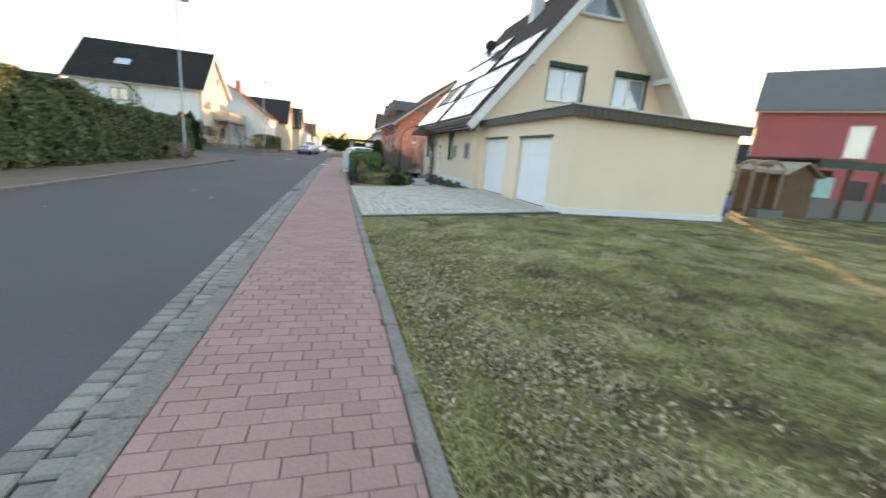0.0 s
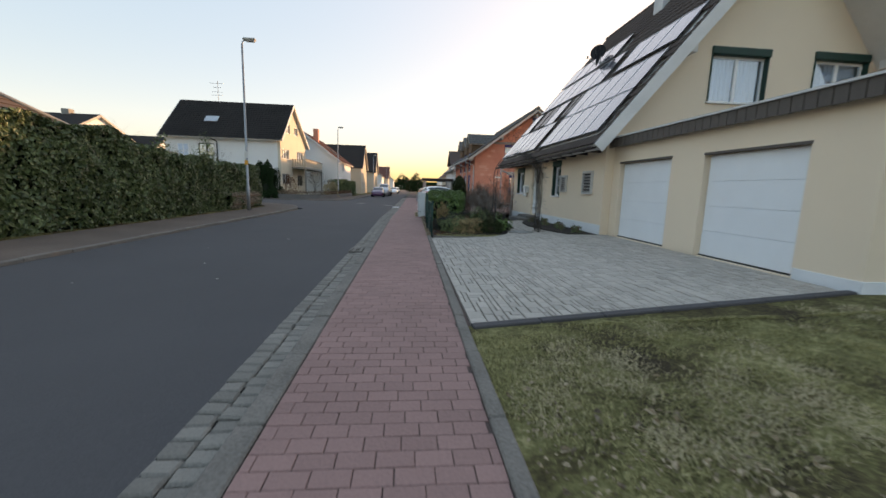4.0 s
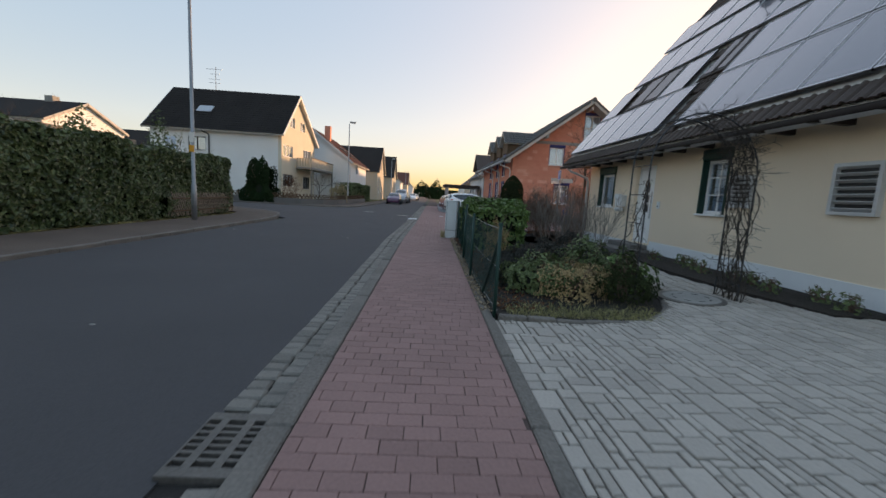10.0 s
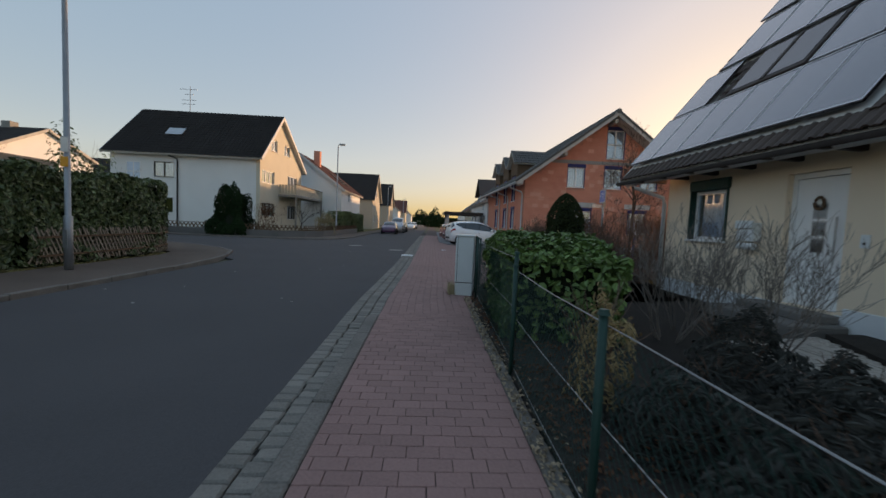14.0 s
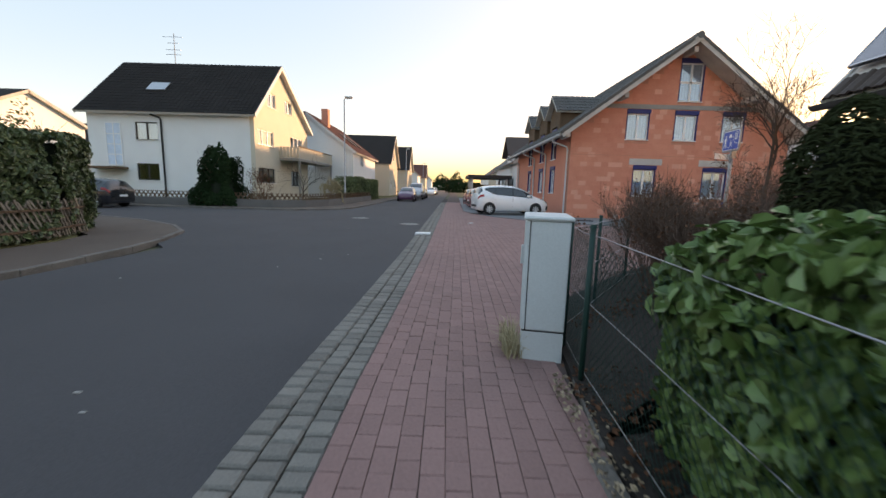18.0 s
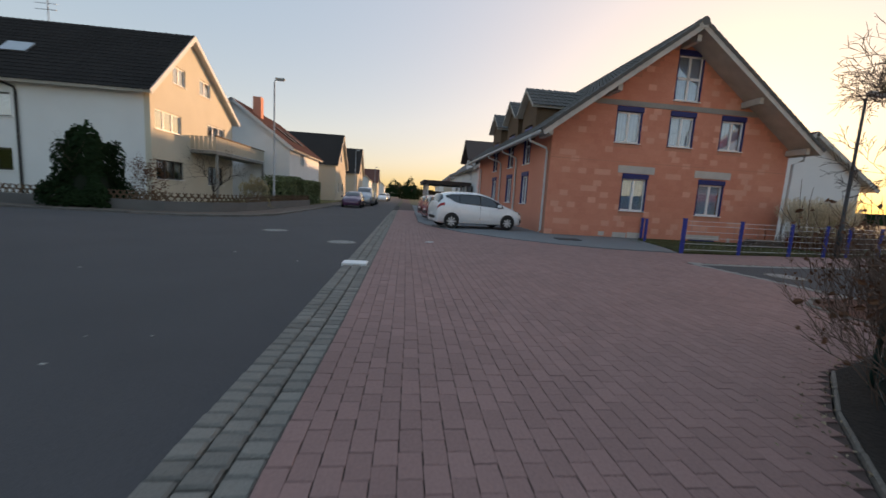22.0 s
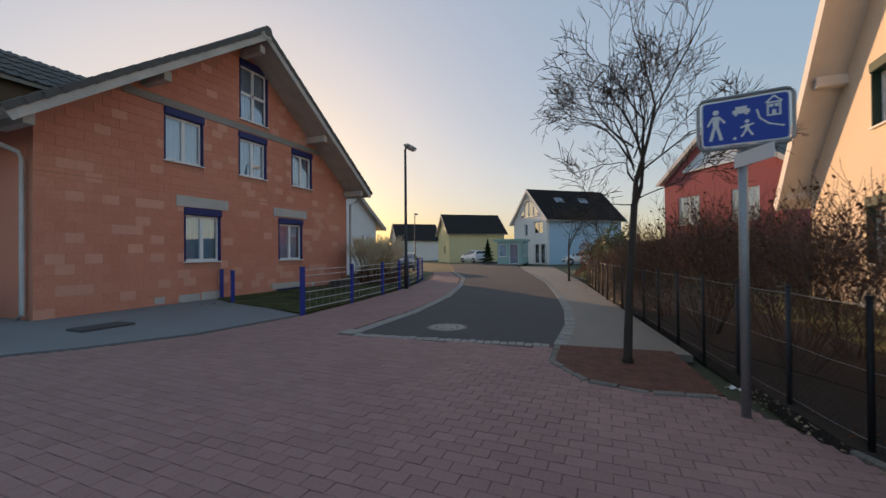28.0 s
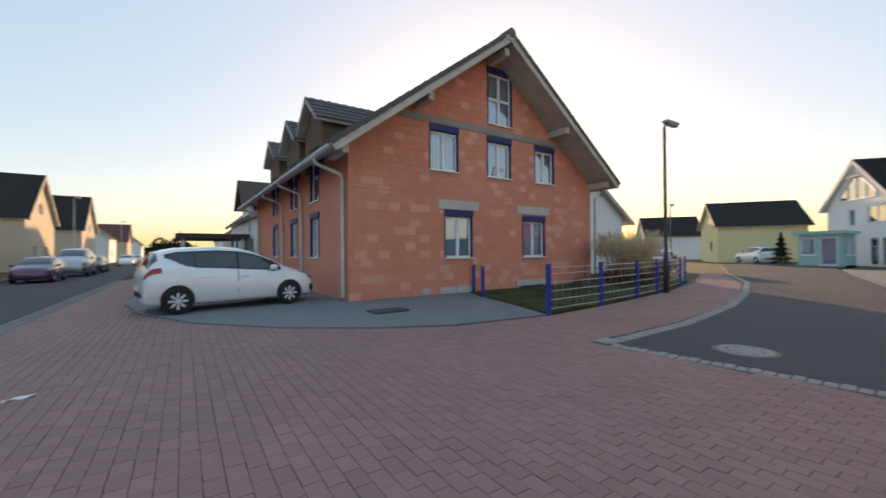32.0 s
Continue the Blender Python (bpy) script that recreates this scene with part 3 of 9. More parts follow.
def roof_slope(parent, p0, p1, top, thick=0.2, board="timber", tile="roofgrey", tw=0.30, th=0.34, tiled=True, skip=None, verge=True, lift=0.04):
    """One roof slope: the deck, its tiles, and the barge boards at both ends."""
    fm = slope_frame(p0, p1, top)
    length = (Vector(p1) - Vector(p0)).length
    h = (fm.inverted() @ Vector(top)).y
    deck = part("roof_deck", box(0, length, 0, h, -thick, 0.0, fm), board, parent)
    if tiled:
        v, f = tiles(fm, length, h, tw, th, lift=lift, skip=skip)
        tagged(raw("roof_tiles", v, f, tile, parent), kind="stuff")
    else:
        part("roof_cover", box(-0.02, length + 0.02, -0.03, h, 0.004, 0.05, fm), tile, parent)
    if verge:
        for a, b in ((-0.05, -0.003), (length + 0.003, length + 0.05)):
            part("barge_board", box(a, b, -0.02, h, -thick - 0.06, 0.03, fm), board, parent)
    return fm, length, h


def leaves(name, pts, nrm, size, material, parent=None, label="", seed=0, fold=0.3, aspect=0.6, droop=0.0, jit=1.0):
    """Small folded leaves, one at each point, facing roughly along nrm."""
    rng = np.random.default_rng(seed)
    pts = np.asarray(pts, float)
    n = len(pts)
    nrm = np.asarray(nrm, float) + rng.normal(0, 0.45 * jit, (n, 3))
    nrm /= np.linalg.norm(nrm, axis=1)[:, None] + 1e-9
    a = rng.normal(0, 1, (n, 3))
    a[:, 2] -= droop
    a -= nrm * (a * nrm).sum(1)[:, None]
    a /= np.linalg.norm(a, axis=1)[:, None] + 1e-9
    b = np.cross(nrm, a)
    s = (size * rng.uniform(0.6, 1.25, n))[:, None]
    v = np.empty((n, 6, 3))
    lift = nrm * s * fold * 0.35
    v[:, 0] = pts - a * s * 0.5
    v[:, 1] = pts - a * s * 0.16 + b * s * aspect * 0.5 + lift
    v[:, 2] = pts + a * s * 0.2 + b * s * aspect * 0.42 + lift
    v[:, 3] = pts + a * s * 0.5 - nrm * s * 0.08
    v[:, 4] = pts + a * s * 0.2 - b * s * aspect * 0.42 + lift
    v[:, 5] = pts - a * s * 0.16 - b * s * aspect * 0.5 + lift
    idx = np.arange(n) * 6
    q = np.stack([np.stack([idx, idx + 1, idx + 2, idx + 3], 1), np.stack([idx, idx + 3, idx + 4, idx + 5], 1)], 1).reshape(-1, 4)
    return raw(name, v.reshape(-1, 3), q.tolist(), material, parent, label)


def branches(rng, base, direction, length, radius, depth, spread=0.6, kids=3, up=0.15, out=None, seglen=None, taper=0.62, minr=0.0028):
    """A branching skeleton: segments (p, q, r0, r1)."""
    out = [] if out is None else out
    p, d = Vector(base), Vector(direction).normalized()
    n = 4 if depth > 1 else 3
    radius = max(radius, minr)
    r = radius
    for i in range(n):
        d = (d + Vector(rng.normal(0, 0.13, 3)) + Vector((0, 0, up * 0.4))).normalized()
        q = p + d * (length / n)
        r2 = radius * (1 - (1 - taper) * (i + 1) / n)
        out.append((p.copy(), q.copy(), r, r2))
        if depth > 0 and i >= 1:
            for _ in range(kids if i == n - 1 else max(1, kids - 1)):
                k = d.orthogonal().normalized()
                k.rotate(Matrix.Rotation(rng.uniform(0, 6.283), 3, d))
                nd = (d + k * rng.uniform(spread * 0.6, spread * 1.4) + Vector((0, 0, up))).normalized()
                branches(rng, q, nd, length * rng.uniform(0.5, 0.78), r2 * 0.62, depth - 1, spread, kids, up, out, minr=minr)
        p, r = q, r2
    return out


def limbs(segs, seg=4):
    vs, fs = [], []
    for p, q, r0, r1 in segs:
        d = (q - p).normalized()
        a = d.orthogonal().normalized()
        b = d.cross(a)
        k0 = len(vs)
        sg = 7 if r0 > 0.03 else (4 if r0 > 0.008 else 3)
        for c, r in ((p, r0), (q, r1)):
            for k in range(sg):
                t = 2 * math.pi * k / sg
                vs.append(c + (a * math.cos(t) + b * math.sin(t)) * r)
        for k in range(sg):
            fs.append((k0 + k, k0 + (k + 1) % sg, k0 + sg + (k + 1) % sg, k0 + sg + k))
    return [tuple(v) for v in vs], fs


def ground_z(x, y):
    """The plots on the east side rise a little from the pavement."""
    return 0.0 if x < 0.25 else min(0.20, (x - 0.25) * 0.038)

# ---- ground ----


def left_edge(y):
    return float(np.interp(y, [-4, 8, 13, 21.7], [-1.32, -1.30, -1.27, -1.23]))


def right_edge(y):
    return float(np.interp(y, [-4, 0, 6, 12, 22], [0.02, 0.02, 0.035, 0.08, 0.18]))


def street_edge(y):
    """Where the asphalt meets the gutter stones."""
    return float(np.interp(y, [-4, 8, 12, 15, 19, 23, 25, 29], [-1.83, -1.81, -1.79, -1.75, -1.755, -1.755, -1.69, -1.58])) + max(0.0, y - 29) * 0.015


def bend(y):
    """The street turns a little to the right on its way north."""
    return 0.015 * max(0.0, y - 15)


def drift(y):
    """The courses of the red paving follow the gutter."""
    return street_edge(y) - street_edge(21.7) if y > 21.7 else 0.0


def strip(fx0, fx1, y0, y1, z, step=4.0, top=None):
    """A strip of street between two lines x = f(y), as a closed slab."""
    bm = bmesh.new()
    n = max(1, int((y1 - y0) / step))
    rows = []
    for i in range(n + 1):
        y = y0 + (y1 - y0) * i / n
        rows.append([bm.verts.new((fx0(y), y, z)), bm.verts.new((fx1(y), y, z))])
    for a, b in zip(rows, rows[1:]):
        bm.faces.new((a[0], a[1], b[1], b[0]))
    if top is not None:
        g = bmesh.ops.extrude_face_region(bm, geom=bm.faces[:])
        bmesh.ops.translate(bm, vec=(0, 0, top - z), verts=[v for v in g["geom"] if isinstance(v, bmesh.types.BMVert)])
        bmesh.ops.recalc_face_normals(bm, faces=bm.faces)
    return bm


bm = bmesh.new()
poly(bm, [(-1500, -1500), (1500, -1500), (1500, 1500), (-1500, 1500)], -0.14)
solo("ground", bm, "land", "flat open land around the village street", "ground", kind="structure")

ROAD_Z = -0.06
bm = strip(lambda y: -7.0 + bend(y), lambda y: street_edge(y) + 0.02, -80, 260, ROAD_Z - 0.1, step=1.0, top=ROAD_Z)
solo("road", bm, "asphalt", "dark grey asphalt street, slightly worn", "road", kind="structure")
sheet("road_side_west", [(-80, 31.6), (-9.9, 31.6), (-8.4, 30.6), (-6.3, 28.4), (-6.3, 45.6), (-7.6, 43.6), (-9.2, 42.3), (-80, 42.3)], ROAD_Z - 0.09, ROAD_Z - 0.004, "asphalt", "asphalt side street joining from the west", "road")
sheet("road_side_east", [(7.5, 30.95), (9.5, 30.95), (11.5, 31.14), (15, 31.74), (20, 32.72), (26, 34.3), (33, 36.3), (41, 38.5), (60, 40), (60, 48), (44, 47), (36, 43.6), (29, 40.78), (22.2, 37.56), (17.5, 36.06), (13.5, 35.06), (10, 34.56), (7.2, 34.47)], -0.16, -0.014, "asphalt", "asphalt of the traffic-calmed side street", "road")

# pavements of the west side
sheet("pavement_west", [(-9.2, -80), (-7.12, -80), (-7.12, 26.15), (-7.27, 28.5), (-7.62, 30.05), (-8.2, 31.68), (-9.38, 33.1), (-11.55, 34.6), (-14, 35.6), (-40, 36.2), (-40, 31.4), (-11.5, 31.4), (-9.6, 30.2), (-9.2, 29.0)], -0.14, 0.0, "asphalt_old", "worn brownish pavement beside the hedge", "pavement")
sheet("pavement_northwest", [(-80, 43.6), (-80, 42.45), (-9.1, 42.45), (-7.5, 43.7), (-6.82, 45.8), (-6.6, 48), (-6.2, 90), (-5.2, 150), (-6.8, 150), (-7.8, 90), (-8.2, 48), (-8.6, 46), (-9.6, 44.4), (-11, 43.6)], -0.14, 0.0, "asphalt_old", "narrow asphalt pavement along the garden walls", "pavement")


def kerb_line(name, pts, width, z0, z1, length, label, group):
    th = thing(name, (pts[0][0], pts[0][1], z0), label, "concrete" if name == "side_kerb" else "kerb", kind="structure")
    k = 0
    for a, b in zip(pts, pts[1:]):
        fm, ln = base_frame(a, b)
        n = max(1, round(ln / length))
        for i in range(n):
            dz = 0.006 * math.sin(k * 2.3)
            part("kerb_stone", box(ln * i / n + 0.004, ln * (i + 1) / n - 0.004, 0, width, z0, z1 + dz, fm, 0.012), "concrete" if name == "side_kerb" else "kerb", th)
            k += 1
    return th


kerb_line("kerb_west", [(-7.0, -6), (-7.0, 8), (-7.0, 26.15), (-7.15, 28.5), (-7.5, 30.0), (-8.1, 31.6), (-9.3, 33.0), (-11.5, 34.5), (-14, 35.5), (-40, 36.1)], 0.12, -0.14, 0.012, 1.0, "grey kerb stones of the west pavement", "kerbs")
kerb_line("kerb_northwest", [(-30, 42.33), (-9.1, 42.33), (-7.4, 43.6), (-6.72, 45.7), (-6.5, 48), (-6.1, 90)], 0.12, -0.14, 0.02, 1.2, "pale kerb stones round the garden corner", "kerbs")
kerb_line("kerb_east", [(-1.487, -6), (-1.467, 8), (-1.437, 13), (-1.397, 21.6)], -0.16, -0.14, 0.004, 1.0, "low grey kerb stones between gutter and red pavement", "kerbs")
kerb_line("edging_east", [(0.02, -6), (0.02, 0), (0.035, 6), (0.08, 12), (0.18, 22.3)], -0.11, -0.14, 0.02, 1.0, "weathered concrete edging along lawn and driveway", "kerbs")

sheet("pavement_bed_east", [(-1.33, -80), (0.06, -80), (0.22, 22.3), (0.42, 23.6), (1.0, 25.4), (1.8, 26.4), (2.6, 27.3), (3.35, 27.95), (4.25, 28.3), (5.0, 28.65), (6.1, 29.15), (6.0, 30.4), (6.7, 30.85), (7.66, 30.95), (7.34, 34.5), (10, 34.6), (13.5, 35.1), (17.4, 36.1), (22, 37.6), (28.9, 40.8), (28.3, 42.3), (22, 39.6), (16.1, 37.98), (13.3, 37.45), (10.9, 37.1), (8.64, 36.85), (6.2, 37.1), (4.8, 37.8), (3.4, 38.9), (2, 40.6), (0.95, 43), (0.5, 45.5), (0.85, 60), (2.3, 150), (0.78, 150), (-0.585, 60), (-0.885, 40), (-1.02, 30), (-1.05, 29), (-1.16, 25), (-1.225, 23), (-1.225, 21.7)], -0.14, -0.009, "joint", "sand joints under the red paving", "pavement")


def inside(p, pg):
    r = False
    for (x0, y0), (x1, y1) in zip(pg, pg[1:] + pg[:1]):
        if (y0 > p[1]) != (y1 > p[1]) and p[0] < (x1 - x0) * (p[1] - y0) / (y1 - y0) + x0:
            r = not r
    return r


def piece_mesh(name, lx, ly, material, h=0.05, bev=0.006):
    bm = bmesh.new()
    lo = [bm.verts.new((sx * lx / 2, sy * ly / 2, -h)) for sx, sy in ((-1, -1), (1, -1), (1, 1), (-1, 1))]
    mi = [bm.verts.new((sx * lx / 2, sy * ly / 2, -bev)) for sx, sy in ((-1, -1), (1, -1), (1, 1), (-1, 1))]
    hi = [bm.verts.new((sx * (lx / 2 - bev), sy * (ly / 2 - bev), 0)) for sx, sy in ((-1, -1), (1, -1), (1, 1), (-1, 1))]
    for a, b in ((lo, mi), (mi, hi)):
        for k in range(4):
            bm.faces.new((a[k], a[(k + 1) % 4], b[(k + 1) % 4], b[k]))
    bm.faces.new(hi)
    return link(name, bm, material)


def pavers(name, cells, material, parent, zf, seed=0, h=0.04, bev=0.006, gap=0.005, jit=0.0015):
    """Paving stones (x0, x1, y0, y1) joined into one mesh of bevelled pieces."""
    rng = np.random.default_rng(seed)
    c = np.asarray(cells, float)
    n = len(c)
    z = np.array([zf((a + b) / 2, (d + e) / 2) for a, b, d, e in cells]) + rng.uniform(-jit, jit, n)
    sh = np.array([drift((d + e) / 2) for a, b, d, e in cells]) if zf is flat_bent else np.zeros(n)
    x0, x1, y0, y1 = c[:, 0] + gap / 2 + sh, c[:, 1] - gap / 2 + sh, c[:, 2] + gap / 2, c[:, 3] - gap / 2
    jx = rng.uniform(-0.0015, 0.0015, n)
    x0, x1 = x0 + jx, x1 + jx
    tilt = rng.uniform(-jit, jit, (n, 4)) * 0.8
    v = np.empty((n, 12, 3))
    for k, (xa, ya) in enumerate(((x0, y0), (x1, y0), (x1, y1), (x0, y1))):
        ix = bev if k in (0, 3) else -bev
        iy = bev if k in (0, 1) else -bev
        v[:, k] = np.stack([xa, ya, z - h], 1)
        v[:, 4 + k] = np.stack([xa, ya, z - bev + tilt[:, k]], 1)
        v[:, 8 + k] = np.stack([xa + ix, ya + iy, z + tilt[:, k]], 1)
    base = (np.arange(n) * 12)[:, None]
    f = [base + np.array([8, 9, 10, 11])]
    for o in (0, 4):
        for k in range(4):
            f.append(base + np.array([o + k, o + (k + 1) % 4, o + 4 + (k + 1) % 4, o + 4 + k]))
    return raw(name, v.reshape(-1, 3), np.concatenate(f).tolist(), material, parent)


def flat_bent(x, y):
    return 0.0


# ---- cream house with garage ----
EAVE_X, EAVE_Z, RIDGE_X, RIDGE_Z, PITCH = 4.6, 2.74, 10.2, 9.67, 1.237
ROOF_N = 26.15
house = thing("cream_house", (5.25, 15.1, 0.1), "cream rendered house with steep brown roof covered in solar panels", "house")
WEST_HOLES = [(25.1 - 24.25, 25.1 - 23.2, 1.3, 2.55), (25.1 - 21.95, 25.1 - 21.0, 0.36, 2.44), (25.1 - 19.22, 25.1 - 18.5, 1.27, 2.6)]
fmW, lW = base_frame((5.25, 25.1), (5.25, 15.1))
bm = wall_mesh(lW, -0.1, 3.25, WEST_HOLES, 0.32, trim=0.322)
bm.transform(fmW)
part("wall_west", bm, "cream", house)


def gable(p0, p1, holes, z0, thick, x_of_u, mat_name, name, parent, wallh, apex):
    fm, ln = base_frame(p0, p1)
    # clip lines under the two roof slopes
    (ua, za), (ub, zb), (uc, zc) = wallh[0], apex, wallh[1]
    bm = wall_mesh(ln, z0, zb + 0.1, holes, thick, [(ua, za, ub - ua, zb - za), (uc, zc, ub - uc, zb - zc)])
    bm.transform(fm)
    return part(name, bm, mat_name, parent), fm


GS = [(8.15 - 5.25, 9.9 - 5.25, 4.15, 5.68), (11.38 - 5.25, 13.1 - 5.25, 4.22, 5.72)]
_, fmS = gable((5.25, 15.1), (15.15, 15.1), GS, -0.1, 0.32, None, "cream", "wall_south", house, [(0, 3.28), (9.9, 3.28)], (4.95, 9.4))
GN = [(15.15 - 12.55, 15.15 - 11.4, 1.15, 2.55), (15.15 - 12.3, 15.15 - 10.95, 3.98, 5.32), (15.15 - 9.6, 15.15 - 8.4, 3.98, 5.32)]
_, fmN = gable((15.15, 25.0), (5.25, 25.1), GN, -0.1, 0.32, None, "cream", "wall_north", house, [(0, 3.28), (9.9, 3.28)], (4.95, 9.4))
fmE, lE = base_frame((15.15, 15.1), (15.15, 25.0))
bm = wall_mesh(lE, -0.1, 3.25, [], 0.32, trim=0.322)
bm.transform(fmE)
part("wall_east", bm, "cream", house)
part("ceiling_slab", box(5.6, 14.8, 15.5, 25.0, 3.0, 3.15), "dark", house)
part("plinth_band", box(5.225, 5.25, 15.12, 21.0, 0.0, 0.36), "plinth", house)
part("plinth_band", box(5.226, 5.249, 15.1, 20.9, 0.05, 0.47), "plinth", house)
part("plinth_band", box(5.225, 5.25, 21.97, 25.1, 0.0, 0.36), "plinth", house)

PANELS = []
for i in range(6):
    PANELS.append((20.53 + i * 0.932, 21.44 + i * 0.932, 4.88, 5.84))
for i in range(5):
    PANELS.append((14.81 + i * 1.0, 15.785 + i * 1.0, 4.88, 5.81))
    PANELS.append((14.81 + i * 1.0, 15.785 + i * 1.0, 5.84, 6.73))
PANELS += [(21.25, 22.35, 5.88, 6.70), (24.85, 26.02, 5.88, 6.74)]
for i in range(6):
    PANELS.append((19.0 + i * 1.115, 20.09 + i * 1.115, 6.84, 7.80))
for i in range(3):
    PANELS.append((14.85 + i * 1.115, 15.94 + i * 1.115, 6.93, 7.78))
for i in range(4):
    PANELS.append((20.4 + i * 1.4, 21.75 + i * 1.4, 7.95, 8.75))
COS = 1 / math.sqrt(1 + PITCH * PITCH)


def under_panel(u, v):
    y, x = ROOF_N - u, EAVE_X + v * COS
    return any(a - 0.1 < y < b + 0.1 and c - 0.02 < x < d - 0.1 for a, b, c, d in PANELS)


roof_w, lw, hw = roof_slope(house, (EAVE_X, ROOF_N, EAVE_Z), (EAVE_X, 14.5, EAVE_Z), (RIDGE_X, ROOF_N, RIDGE_Z), 0.22, "timberw", "rooftile", 0.22, 0.34, skip=under_panel)
roof_e, le, he = roof_slope(house, (15.8, 14.5, EAVE_Z), (15.8, ROOF_N, EAVE_Z), (RIDGE_X, 14.5, RIDGE_Z), 0.22, "timberw", "rooftile", 0.30, 0.34)
part("ridge_tiles", tube(bmesh.new(), [(RIDGE_X, 14.45, RIDGE_Z + 0.03), (RIDGE_X, ROOF_N, RIDGE_Z + 0.03)], 0.12, 10), "rooftile", house)
for y in (14.6, 26.1):
    for x, z in ((7.1, 5.35), (13.3, 5.35), (5.0, 2.95), (15.4, 2.95)):
        part("purlin_end", box(x - 0.11, x + 0.11, y - 0.06, y + (0.7 if y < 20 else -1.0), z - 0.1, z + 0.14, None, 0.01), "timberw", house)
# the roof ends run slightly askew to the street
hm = HOME[house.name]
for ob in house.children:
    if ob.name.split(".")[0] in ("roof_deck", "roof_tiles", "barge_board", "ridge_tiles", "purlin_end"):
        for v in ob.data.vertices:
            w = hm @ v.co
            w.y -= 0.055 * max(0.0, w.x - 5.25)
            v.co = hm.inverted() @ w


def slope_box(u0, u1, x0, x1, h0, h1, bev=0.0):
    """A box on the west slope: along y from u0 to u1 and from plan x0 to x1, h0 to h1 above the deck."""
    return box(ROOF_N - u1, ROOF_N - u0, (x0 - EAVE_X) / COS, (x1 - EAVE_X) / COS, h0, h1, roof_w, bev)


for a, b, c, d in PANELS:
    p = part("solar_panel", slope_box(a, b, c, d, 0.10, 0.135), "solar", house)
    bm = bmesh.new()
    for q in ((a, b, c, c + 0.02), (a, b, d - 0.02, d), (a, a + 0.025, c + 0.02, d - 0.02), (b - 0.025, b, c + 0.02, d - 0.02)):
        e = slope_box(*q, 0.095, 0.142)
        me = bpy.data.meshes.new("t")
        e.to_mesh(me)
        e.free()
        bm.from_mesh(me)
        bpy.data.meshes.remove(me)
    part("panel_frame", bm, "alu", p)
for a, b, c, d in ((22.5, 24.3, 5.93, 6.76), (19.92, 20.78, 5.97, 6.76)):
    fr = part("roof_window", slope_box(a, b, c, d, 0.02, 0.12, 0.01), "bronze", house, "dark metal roof window frame")
    part("roof_pane", slope_box(a + 0.08, b - 0.08, c + 0.06, d - 0.06, 0.121, 0.13), "darkpane", fr)
    part("frame_bar", slope_box((a + b) / 2 - 0.04, (a + b) / 2 + 0.04, c + 0.03, d - 0.03, 0.121, 0.145), "bronze", fr)
ch = part("chimney", box(9.2, 9.75, 19.5, 20.1, 7.8, 10.45, None, 0.015), "zinc", house, "zinc-clad chimney")
part("chimney_cap", box(9.12, 9.83, 19.42, 20.18, 10.45, 10.52), "zinc", ch)
part("flue", tube(bmesh.new(), [(9.47, 19.8, 10.5), (9.47, 19.8, 10.85)], 0.12, 12), "zinc", ch)
# satellite dishes
for k, (x, y, z, rz, rad, mt) in enumerate(((7.9, 21.75, 7.0, -122, 0.42, "darkmetal"), (8.1, 22.35, 7.35, -40, 0.34, "darkmetal"))):
    dm = pose(x, y, z + 0.45, 80, 0, rz)
    bm = bmesh.new()
    rings = []
    for i in range(6):
        r = rad * i / 5
        rings.append([bm.verts.new(dm @ Vector((r * math.cos(t * math.pi / 10), r * math.sin(t * math.pi / 10), 0.35 * r * r))) for t in range(20)] if i else [bm.verts.new(dm @ Vector((0, 0, 0)))])
    for i in range(1, 6):
        for t in range(20):
            if i == 1:
                bm.faces.new((rings[0][0], rings[1][t], rings[1][(t + 1) % 20]))
            else:
                bm.faces.new((rings[i - 1][t], rings[i][t], rings[i][(t + 1) % 20], rings[i - 1][(t + 1) % 20]))
    g = bmesh.ops.solidify(bm, geom=bm.faces[:], thickness=0.012)
    dish = part("satellite_dish", bm, mt, house, "satellite dish on the roof", smooth=True)
    bm = bmesh.new()
    tube(bm, [(x + 0.05, y, z - 0.3), (x + 0.05, y, z + 0.45)], 0.025, 8)
    tube(bm, [dm @ Vector((0, -rad * 0.9, 0.05)), dm @ Vector((0, -0.1, 0.5))], 0.012, 6)
    part("dish_mast", bm, "galv", dish)
    part("receiver_head", tube(bmesh.new(), [dm @ Vector((0, -0.14, 0.5)), dm @ Vector((0, -0.04, 0.5))], 0.035, 8), "black", dish)

# gutter and downpipes
bm = bmesh.new()
n = 8
rows = []
for y in (14.4, ROOF_N + 0.08):
    rows.append([bm.verts.new((4.53 + 0.075 * math.cos(math.pi + math.pi * k / n), y, 2.68 + 0.075 * math.sin(math.pi + math.pi * k / n))) for k in range(n + 1)])
for k in range(n):
    bm.faces.new((rows[0][k], rows[0][k + 1], rows[1][k + 1], rows[1][k]))
bmesh.ops.solidify(bm, geom=bm.faces[:], thickness=0.006)
part("rain_gutter", bm, "bronze", house, smooth=True)
part("downpipe", tube(bmesh.new(), [(4.55, 25.55, 2.62), (4.62, 25.5, 2.5), (5.12, 25.1, 2.25), (5.16, 25.1, 2.1), (5.16, 25.1, 0.1)], 0.045, 10), "zinc", house, smooth=True)
for y in [15.4 + 0.9 * k for k in range(12)]:
    part("rafter_tail", box(4.62, 5.3, y, y + 0.1, 2.62, 2.78, Matrix.Translation((0, 0, 0))), "bronze", house)

